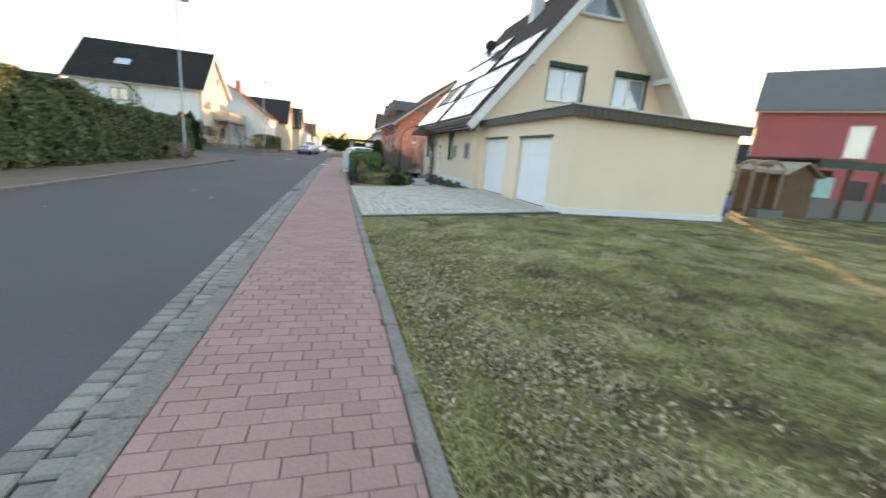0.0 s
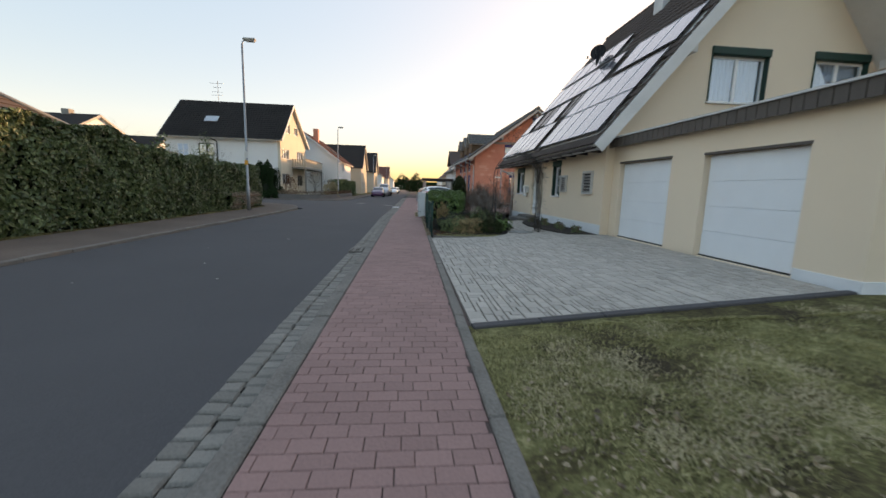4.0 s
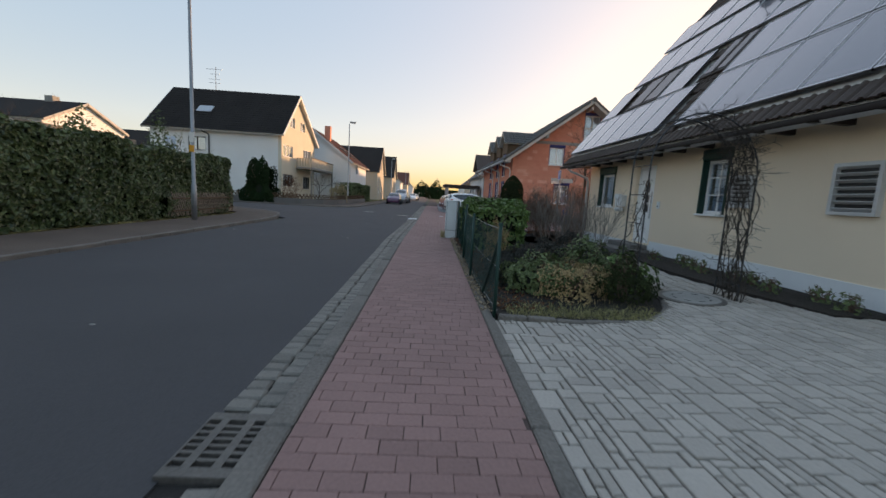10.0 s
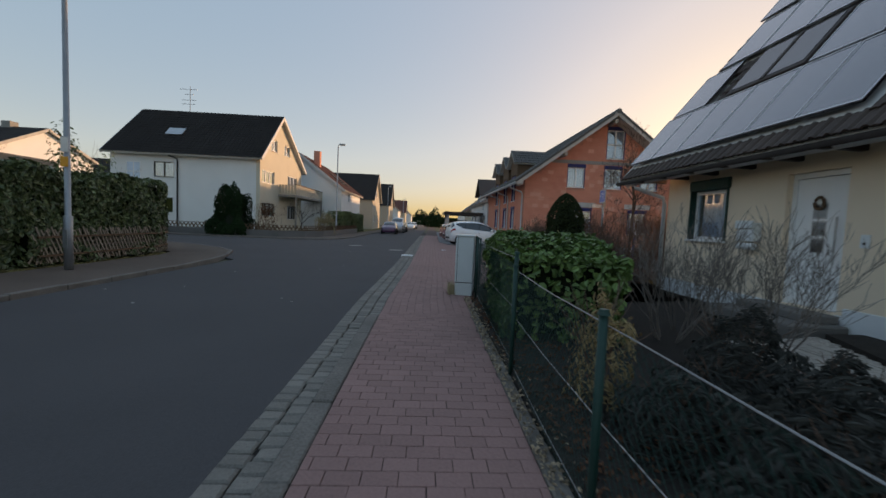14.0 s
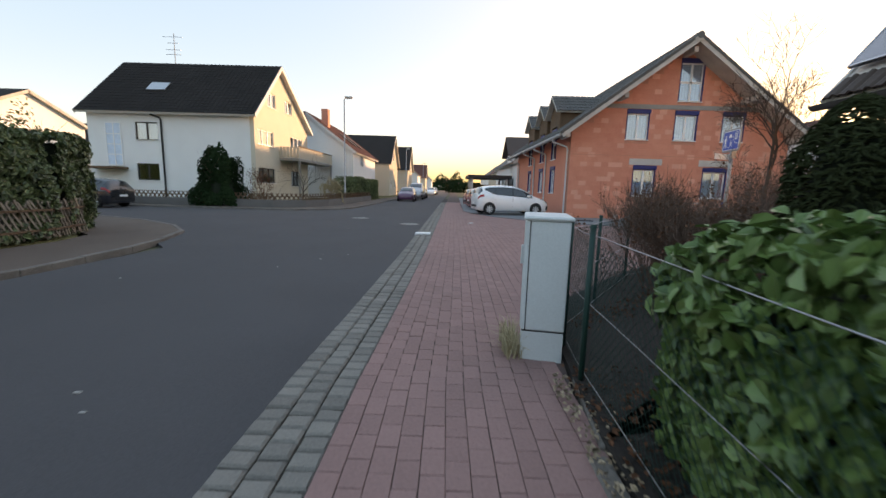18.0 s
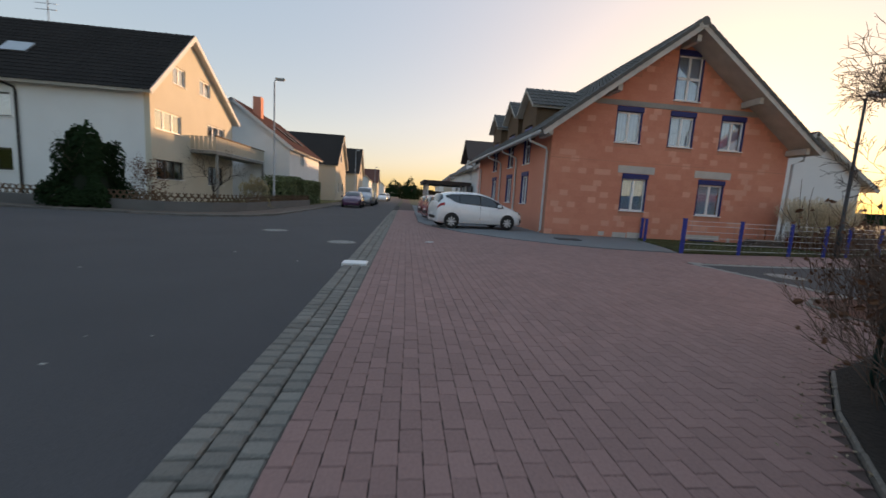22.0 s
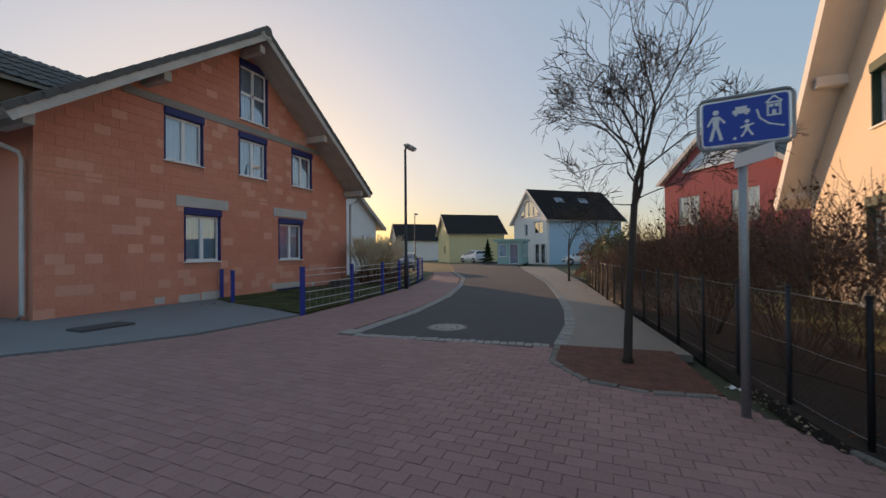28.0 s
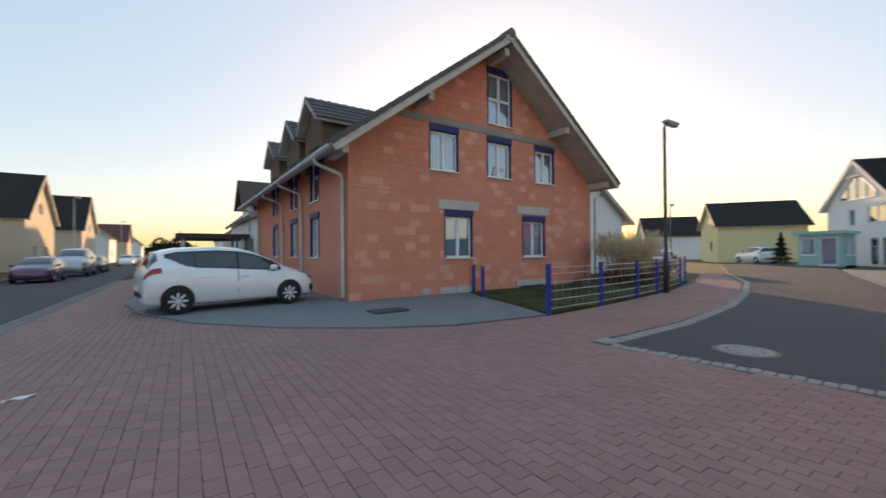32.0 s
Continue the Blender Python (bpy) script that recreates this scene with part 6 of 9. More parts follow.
def bar(bm, a, b, w=0.016):
    d = Vector((b[0] - a[0], 0, b[1] - a[1]))
    n = Vector((-d.z, 0, d.x)).normalized() * w
    q = [Vector((a[0], 0, a[1])) + n, Vector((b[0], 0, b[1])) + n, Vector((b[0], 0, b[1])) - n, Vector((a[0], 0, a[1])) - n]
    f = bm.faces.new([bm.verts.new(SM @ (v + Vector((0, -0.0085, 0)))) for v in q])
    return f


def disc(bm, c, r):
    bm.faces.new([bm.verts.new(SM @ Vector((c[0] + r * math.cos(k * 0.5236), -0.0085, c[1] + r * math.sin(k * 0.5236)))) for k in range(12)])


bm = bmesh.new()
for a, b, w in (((-0.30, 2.66), (-0.30, 2.78), 0.035), ((-0.31, 2.66), (-0.36, 2.46), 0.018), ((-0.29, 2.66), (-0.24, 2.46), 0.018), ((-0.33, 2.77), (-0.39, 2.66), 0.013), ((-0.27, 2.77), (-0.20, 2.68), 0.013)):
    bar(bm, a, b, w)
disc(bm, (-0.30, 2.83), 0.035)
part("walker_symbol", bm, "signwhite", board)
bm = bmesh.new()
for a, b, w in (((0.03, 2.56), (0.03, 2.63), 0.022), ((0.02, 2.56), (-0.03, 2.47), 0.012), ((0.04, 2.56), (0.09, 2.48), 0.012), ((0.02, 2.61), (-0.04, 2.59), 0.01), ((0.05, 2.61), (0.10, 2.63), 0.01)):
    bar(bm, a, b, w)
disc(bm, (0.03, 2.665), 0.024)
disc(bm, (-0.10, 2.46), 0.02)
part("child_symbol", bm, "signwhite", board)
bm = bmesh.new()
for a, b, w in (((-0.12, 2.80), (0.06, 2.80), 0.026), ((-0.09, 2.845), (0.03, 2.845), 0.022), ((-0.10, 2.765), (-0.07, 2.765), 0.014), ((0.01, 2.765), (0.04, 2.765), 0.014)):
    bar(bm, a, b, w)
part("car_symbol", bm, "signwhite", board)
bm = bmesh.new()
for a, b, w in (((0.22, 2.86), (0.30, 2.94), 0.010), ((0.30, 2.94), (0.38, 2.86), 0.010), ((0.24, 2.70), (0.24, 2.87), 0.010), ((0.36, 2.70), (0.36, 2.87), 0.010), ((0.23, 2.70), (0.37, 2.70), 0.010), ((0.24, 2.86), (0.36, 2.86), 0.010), ((0.275, 2.80), (0.275, 2.84), 0.02), ((0.325, 2.80), (0.325, 2.84), 0.02), ((0.30, 2.70), (0.30, 2.77), 0.018)):
    bar(bm, a, b, w)
part("house_symbol", bm, "signwhite", board)
bm = bmesh.new()
for a, b in (((0.13, 2.80), (0.16, 2.68)), ((0.16, 2.68), (0.25, 2.60)), ((0.25, 2.60), (0.40, 2.55))):
    bar(bm, a, b, 0.01)
part("kerb_symbol", bm, "signwhite", board)
part("small_plate", box(5.42, 5.52, 29.03, 29.06, 2.2, 2.36), "galv", sg)
part("name_plate", box(-0.02, 0.42, -0.06, -0.05, 2.17, 2.29, pose(5.47, 29.1, 0, 0, 0, 200)), "signwhite", sg, "small pale street-name plate")

# ---- fences ----


def wire_fence(name, pts, h, label, post_m="green", spacing=2.2, net=True, brace=()):
    th = thing(name, (*pts[0], 0), label, "fence")
    done = []
    for a, b in zip(pts, pts[1:]):
        fm, ln = base_frame(a, b)
        n = max(1, round(ln / spacing))
        for i in range(n + 1):
            p = fm @ Vector((ln * i / n, 0, 0))
            if any((p - q).length < 0.2 for q in done):
                continue
            done.append(p.copy())
            g = ground_z(p.x, p.y) if p.y < 24 else 0.0
            po = part("post", tube(bmesh.new(), [(p.x, p.y, g - 0.1), (p.x, p.y, g + h + 0.05)], 0.021, 10), post_m, th, smooth=True)
            part("post_cap", tube(bmesh.new(), [(p.x, p.y, g + h + 0.05), (p.x, p.y, g + h + 0.075)], [0.03, 0.02], 10), post_m, po)
        for z, mt in ((h, "galv"), (h * 0.55, "galv"), (0.08, "galv")):
            q = []
            for i in range(13):
                f = i / 12
                sag = 0.012 * math.sin(f * n * math.pi) ** 2
                q.append(fm @ Vector((ln * f, -0.028, z - sag)))
            part("tension_wire", tube(bmesh.new(), q, 0.0035, 5), mt, th)
        if net:
            vs, fs = [], []
            step = 0.065
            k = int(ln / step)
            kz = int(h / step)
            inv = np.array(fm)

            def wire(p, q):
                b = len(vs)
                d = 0.0016
                for c in (p, q):
                    vs.extend([(c[0], -0.026 - d, c[1]), (c[0] + d, -0.026 + d, c[1]), (c[0] - d, -0.026 + d, c[1])])
                fs.extend([(b, b + 1, b + 4, b + 3), (b + 1, b + 2, b + 5, b + 4), (b + 2, b, b + 3, b + 5)])
            for i in range(-kz, k):
                s0, s1 = max(0, -i), min(kz, k - i)
                if s1 > s0:
                    wire(((i + s0) * step, s0 * step), ((i + s1) * step, s1 * step))
                    wire(((i + s0) * step, (kz - s0) * step), ((i + s1) * step, (kz - s1) * step))
            if vs:
                v = np.array(vs) @ inv[:3, :3].T + inv[:3, 3]
                tagged(raw("wire_mesh", v, fs, post_m, th), kind="stuff")
    for a, b in brace:
        part("brace", tube(bmesh.new(), [a, b], 0.02, 8), post_m, th)
    return th


wire_fence("wire_mesh_fence", [(0.28, 19.4), (0.41, 23.1), (0.47, 23.75)], 1.1, "taller dark green wire mesh fence beside the cabinet", spacing=4.0)
wire_fence("wire_mesh_fence", [(0.23, 15.2), (0.2, 17.4), (0.26, 19.33)], 0.99, "dark green wire mesh fence along the garden bed", spacing=2.2, brace=[((0.24, 16.2, 0.05), (0.23, 15.25, 0.85))])
wire_fence("wire_mesh_fence", [(0.62, 24.25), (1.3, 25.25), (2.35, 26.75), (3.3, 27.6), (4.3, 28.1), (5.0, 28.5)], 1.05, "dark green wire mesh fence round the garden corner", spacing=1.5, brace=[((3.55, 27.72, 0.05), (4.28, 28.08, 0.95))])
wire_fence("wire_mesh_fence", [(5.0, 28.5), (7.6, 29.0), (14.0, 30.2), (20.0, 31.0)], 1.05, "dark green wire mesh fence along the side street", post_m="darkmetal", spacing=1.0)

bf = thing("blue_fence", (8.64, 36.87, 0), "blue steel posts with galvanised rod mesh panels", "fence")
FP = [(10.42, 41.78), (9.77, 40.5), (8.75, 36.95), (10.95, 37.1), (13.2, 37.42), (15.0, 37.75), (16.4, 38.1), (18.6, 38.7), (21.2, 39.7), (24.0, 41.2), (26.6, 42.6)]
for k, (x, y) in enumerate(FP):
    hh = 1.12 if k >= 2 else 0.95
    w = 0.05 if k != 2 else 0.06
    po = part("post", box(x - w, x + w, y - 0.035, y + 0.035, -0.1, hh, None, 0.006), "bluep", bf)
    part("post_cap", box(x - w - 0.006, x + w + 0.006, y - 0.041, y + 0.041, hh, hh + 0.02), "bluep", po)
for a, b in zip(FP[2:], FP[3:]):
    fm, ln = base_frame(a, b)
    for z in (0.12, 0.32, 0.52, 0.72, 0.92, 1.06):
        part("mesh_rod", tube(bmesh.new(), [fm @ Vector((0.05, 0, z)), fm @ Vector((ln - 0.05, 0, z))], 0.0075, 5), "wheel", bf)
    bm = bmesh.new()
    n = int(ln / 0.25)
    for i in range(1, n):
        tube(bm, [fm @ Vector((ln * i / n, 0.006, 0.08)), fm @ Vector((ln * i / n, 0.006, 1.1))], 0.0045, 4)
    tagged(part("upright_rod", bm, "galv", bf), kind="stuff")

# low crossed-slat fence under the hedge
jf = thing("lattice_fence", (-9.55, 25.5, 0), "weathered crossed-slat wooden fence at the foot of the hedge", "fence")
LP = [(-9.5, 25.2), (-9.5, 29.2), (-9.9, 30.4), (-11.0, 31.2), (-17, 31.5)]
for a, b in zip(LP, LP[1:]):
    fm, ln = base_frame(b, a)
    n = int(ln / 0.125)
    for i in range(n):
        for s in (1, -1):
            m = fm @ pose(ln * (i + 0.5) / n, 0.02 * s, 0.45, 0, (26 + 5 * math.sin(i * 2.7)) * s, 0)
            part("slat", box(-0.021, 0.021, -0.009, 0.009, -0.44, 0.47 + 0.04 * math.sin(i * 1.9 + s), m), "greywood", jf)
    for z in (0.22, 0.66):
        part("rail", box(0, ln, 0.032, 0.07, z, z + 0.045, fm), "brownwood", jf)

# sandstone garden wall
sw = thing("garden_wall", (-9.1, -2, 0), "low pale stone-block garden wall with tiled coping", "wall", kind="structure")
part("wall_core", box(-9.42, -9.13, -14, 12.2, -0.1, 0.92), "stoneblock", sw)
rng = np.random.default_rng(21)
sm = piece_mesh("block", 0.46, 0.118, "stoneblock", 0.03, 0.006)
sm2 = piece_mesh("block", 0.30, 0.118, "stoneblock", 0.03, 0.006)
for r in range(7):
    y = 0.5 + (0.2 if r % 2 else 0.0)
    while y < 12.1:
        short = rng.random() < 0.4
        w = 0.31 if short else 0.47
        if y + w > 12.2:
            break
        ob = new("block", sm2 if short else sm)
        ob.parent = sw
        ob.matrix_basis = HOME["garden_wall"].inverted() @ pose(-9.10 + rng.uniform(-0.006, 0.006), y + w / 2, 0.075 + r * 0.126, 90, 0, 90)
        y += w
part("coping", box(-9.48, -9.07, -14, 12.24, 0.925, 1.0, None, 0.01), "slate", sw)
wf = thing("plank_fence", (-12, 5, 0), "dark weathered plank fence behind the garden wall", "fence")
for k in range(9):
    part("plank", box(-11.6, -11.56, -6, 14.5, 0.5 + k * 0.2, 0.694 + k * 0.2), "brownwood", wf)
for k in range(9):
    part("post", box(-11.7, -11.6, -5.8 + 2.5 * k, -5.7 + 2.5 * k, 0, 2.35), "brownwood", wf)

# garden wall of the white house
gw = thing("low_garden_wall", (-12, 44, 0), "low stone garden wall with crossed-slat fence round the white house", "wall", kind="structure")
for a, b in (((-30, 43.7), (-10.8, 43.75)), ((-10.8, 43.75), (-9.3, 44.9)), ((-9.3, 44.9), (-8.5, 47.0)), ((-8.5, 47.0), (-8.2, 60.5))):
    fm, ln = base_frame(a, b)
    part("stone_base", box(0, ln, 0, 0.25, -0.1, 0.42, fm), "stonewall", gw)
    n = int(ln / 0.13)
    for i in range(n):
        m = fm @ pose(ln * (i + 0.5) / n, 0.09 + 0.012 * (1 if i % 2 else -1), 0.62, 0, 38 if i % 2 else -38, 0)
        part("crossed_slat", box(-0.028, 0.028, -0.01, 0.01, -0.24, 0.24, m), "brownwood", gw)
    part("rail", box(0, ln, 0.115, 0.145, 0.60, 0.64, fm), "brownwood", gw)

# rose arch over the garden path
tr = thing("rose_arch", (2.25, 15.95, 0.05), "dark metal rose arch overgrown with bare climbing stems", "trellis")
AX0, AX1, AY0, AY1 = 2.25, 3.68, 15.97, 16.4
for y in (AY0, AY1):
    arc = [(AX0, y, 0.03), (AX0, y, 1.85)] + [((AX0 + AX1) / 2 - (AX1 - AX0) / 2 * math.cos(a), y + 0.05 * math.sin(a), 1.85 + 0.72 * math.sin(a)) for a in np.linspace(0.2, math.pi - 0.2, 13)] + [(AX1, y, 1.85), (AX1, y, 0.12)]
    part("hoop", tube(bmesh.new(), arc, 0.011, 6), "darkmetal", tr)
for x in (AX0, AX1):
    for k in range(5):
        part("rung", tube(bmesh.new(), [(x, AY0, 0.35 + 0.38 * k), (x, AY1, 0.35 + 0.38 * k)], 0.006, 5), "darkmetal", tr)
for a in np.linspace(0.3, math.pi - 0.3, 6):
    p = ((AX0 + AX1) / 2 - (AX1 - AX0) / 2 * math.cos(a), 1.85 + 0.72 * math.sin(a))
    part("rung", tube(bmesh.new(), [(p[0], AY0, p[1]), (p[0], AY1, p[1])], 0.006, 5), "darkmetal", tr)
rng = np.random.default_rng(176)
segs = []


def on_arch(u, from_right):
    """A point of the arch: u runs from a foot (0) over the leg (0.55) to the crown (1)."""
    if u < 0.55:
        p = (0.0, 0.1 + 1.75 * u / 0.55)
    else:
        a = (u - 0.55) / 0.45 * math.pi / 2
        p = ((AX1 - AX0) / 2 * (1 - math.cos(a)), 1.85 + 0.72 * math.sin(a))
    return ((AX1 - p[0]) if from_right else (AX0 + p[0]), p[1])


for right, n, end in ((False, 3, 0.62), (True, 15, 1.05)):
    for k in range(n):
        y, ox, prev = rng.uniform(AY0, AY1), 0.0, None
        for u in np.linspace(0.0, rng.uniform(0.6, 1.0) * end, 20):
            px, pz = on_arch(u, right)
            ox, y = 0.75 * ox + rng.normal(0, 0.03), min(max(y + rng.normal(0, 0.05), AY0 - 0.06), AY1 + 0.06)
            p = Vector((px + ox, y, pz + rng.normal(0, 0.015)))
            if prev is not None:
                r = 0.008 * (1 - 0.5 * u)
                segs.append((prev, p, r, r))
                for _ in range(3 if right and u > 0.5 else 1):
                    branches(rng, p, (rng.normal(), rng.normal(), rng.normal() * 0.6), rng.uniform(0.08, 0.2 if right else 0.12), 0.003, 1, 0.9, 2, -0.05, segs, minr=0.0022)
            prev = p
v, f = limbs(segs)
tagged(raw("climbing_rose", v, f, "bark", tr), kind="stuff")

# door steps
ds = thing("door_steps", (4.6, 21.5, 0.1), "dark stone door steps with rounded edge", "steps")
part("step", box(4.35, 5.2, 20.75, 22.35, 0.05, 0.24, None, 0.02), "stonewall", ds)
part("step", box(4.75, 5.2, 20.9, 22.2, 0.24, 0.355, None, 0.015), "stonewall", ds)

# garden arch, shed and shelter beyond the garage
ga = thing("garden_arch", (15.4, 10.6, 0.15), "weathered brown garden arch with lattice back and planter", "trellis")
AL, AR = 14.75, 16.25
for x in (AL, AR):
    for y in (10.55, 11.15):
        part("post", box(x - 0.045, x + 0.045, y - 0.045, y + 0.045, 0.1, 2.0, None, 0.006), "greywood", ga)
for y in (10.55, 11.15):
    arc = [((AL + AR) / 2 - 0.75 * math.cos(a), y, 2.0 + 0.3 * math.sin(a)) for a in np.linspace(0, math.pi, 13)]
    part("arch_bow", tube(bmesh.new(), arc, 0.05, 6), "greywood", ga)
part("arch_roof", tube(bmesh.new(), [((AL + AR) / 2 - 0.5, 10.85, 2.2), ((AL + AR) / 2 + 0.5, 10.85, 2.2)], 0.1, 6), "greywood", ga)
part("header", box(AL, AR, 10.53, 10.58, 1.86, 1.98), "greywood", ga)
for k in range(22):
    x = AL + 0.07 + k * 0.065
    part("lattice_slat", box(x, x + 0.035, 11.16, 11.175, 0.4, 1.95), "brownwood", ga)
for k in range(20):
    part("lattice_slat", box(AL, AR, 11.176, 11.19, 0.42 + k * 0.078, 0.455 + k * 0.078), "brownwood", ga)
pt = thing("stone_planter", (15.5, 10.3, 0.15), "low pale stone planter before the garden arch", "planter")
part("trough", box(14.85, 16.15, 10.1, 10.5, 0.12, 0.5, None, 0.02), "stonewall", pt)
part("soil", box(14.9, 16.1, 10.15, 10.45, 0.5, 0.52), "soil", pt)
sh = thing("garden_shed", (17.6, 10.9, 0.1), "small brown wooden garden shed with pitched roof", "shed")
SX0, SX1, SY0, SY1 = 16.75, 18.45, 10.8, 12.8
for k in range(12):
    x = SX0 + (SX1 - SX0) * k / 12
    c = (x + 0.07 - (SX0 + SX1) / 2) / 0.85
    part("board", box(x, x + 0.134, SY0 - 0.03, SY0, 0.1, 2.28 - 0.42 * abs(c)), "brownwood", sh)
part("cross_board", box(SX0, SX1, SY0 - 0.055, SY0 - 0.031, 1.32, 1.44), "brownwood", sh)
part("wall", box(SX0, SX1, SY0 + 0.001, SY1, 0.1, 1.84), "brownwood", sh)
for sg in (-1, 1):
    cx = (SX0 + SX1) / 2
    e0, e1 = (cx + sg * 1.05, SY0 - 0.2, 1.83), (cx + sg * 1.05, SY1 + 0.1, 1.83)
    fm = slope_frame(e1, e0, (cx, SY1 + 0.1, 2.36)) if sg < 0 else slope_frame(e0, e1, (cx, SY0 - 0.2, 2.36))
    part("roof_half", box(0, SY1 - SY0 + 0.3, 0, 1.18, 0, 0.05, fm), "greywood", sh)
sl = thing("garden_shelter", (19.0, 11.2, 0.1), "open garden shelter with dark green roof and turquoise tarpaulin", "shelter")
part("roof", box(18.7, 25.5, 11.0, 14.5, 2.25, 2.34, pose(0, 0, 0, 0, -1.0, 0)), "greenbox", sl)
part("eaves_board", box(18.7, 25.5, 10.95, 11.0, 1.98, 2.32, pose(0, 0, 0, 0, -1.0, 0)), "greenbox", sl)
for x in (18.9, 20.9, 22.9, 24.9):
    part("post", box(x - 0.06, x + 0.06, 11.1, 11.22, 0.1, 2.5), "brownwood", sl)
part("tarpaulin", box(19.05, 20.3, 11.24, 11.3, 1.05, 1.95, None, 0.02), "tealw", sl, "turquoise tarpaulin")
part("half_wall", box(18.95, 24.9, 11.23, 11.29, 0.1, 1.02), "stonewall", sl)
part("back_wall", box(18.9, 25.0, 14.2, 14.3, 0.1, 2.4), "brownwood", sl)
for x in (21.2, 23.2):
    part("panel", box(x, x + 1.3, 11.26, 11.3, 1.06, 1.9), "darkmetal", sl)
pf = thing("plank_fence", (13.4, 11.2, 0.1), "dark brown plank fence beside the garage", "fence")
for k in range(9):
    part("plank", box(12.9 + k * 0.2, 13.09 + k * 0.2, 11.6, 11.63, 0.1, 1.95 - 0.03 * (k % 2)), "brownwood", pf)
part("rail", box(12.85, 14.75, 11.64, 11.69, 1.5, 1.6), "brownwood", pf)
th = thing("rain_barrel", (12.75, 10.0, 0.1), "blue plastic rain barrel beside the garage", "barrel")
part("body", tube(bmesh.new(), [(12.75, 10.0, 0.1), (12.75, 10.0, 0.5), (12.75, 10.0, 0.85)], [0.3, 0.34, 0.3], 16), "bluetarp", th, smooth=True)
part("lid", tube(bmesh.new(), [(12.75, 10.0, 0.85), (12.75, 10.0, 0.89)], 0.32, 16), "bluetarp", th)

# ---- vehicles ----
M["carglass"] = mat("tinted_car_glass", (0.018, 0.024, 0.03), 0.05, 0.2, 1, 8, 0, spec=0.9, coat=0.4)
HATCH = [(-2.14, 0.42, 0.78, 0.82, 0.66, 0.66, 0.5), (-2.12, 0.30, 0.92, 0.98, 0.80, 0.80, 0.66), (-2.05, 0.24, 1.02, 1.13, 0.86, 0.86, 0.66), (-1.94, 0.22, 1.08, 1.32, 0.885, 0.87, 0.62), (-1.80, 0.21, 1.10, 1.47, 0.895, 0.88, 0.60), (-1.3, 0.20, 1.09, 1.57, 0.905, 0.89, 0.63), (-0.5, 0.20, 1.04, 1.612, 0.905, 0.89, 0.66), (0.05, 0.20, 1.0, 1.59, 0.905, 0.89, 0.66), (0.5, 0.20, 0.97, 1.49, 0.905, 0.885, 0.65), (0.9, 0.20, 0.955, 1.31, 0.905, 0.88, 0.66), (1.25, 0.20, 0.945, 1.10, 0.90, 0.87, 0.70), (1.55, 0.20, 0.915, 1.01, 0.89, 0.85, 0.66), (1.85, 0.21, 0.85, 0.92, 0.87, 0.82, 0.60), (2.05, 0.23, 0.74, 0.80, 0.80, 0.73, 0.50), (2.14, 0.28, 0.62, 0.67, 0.66, 0.62, 0.40), (2.17, 0.34, 0.52, 0.56, 0.5, 0.48, 0.30)]


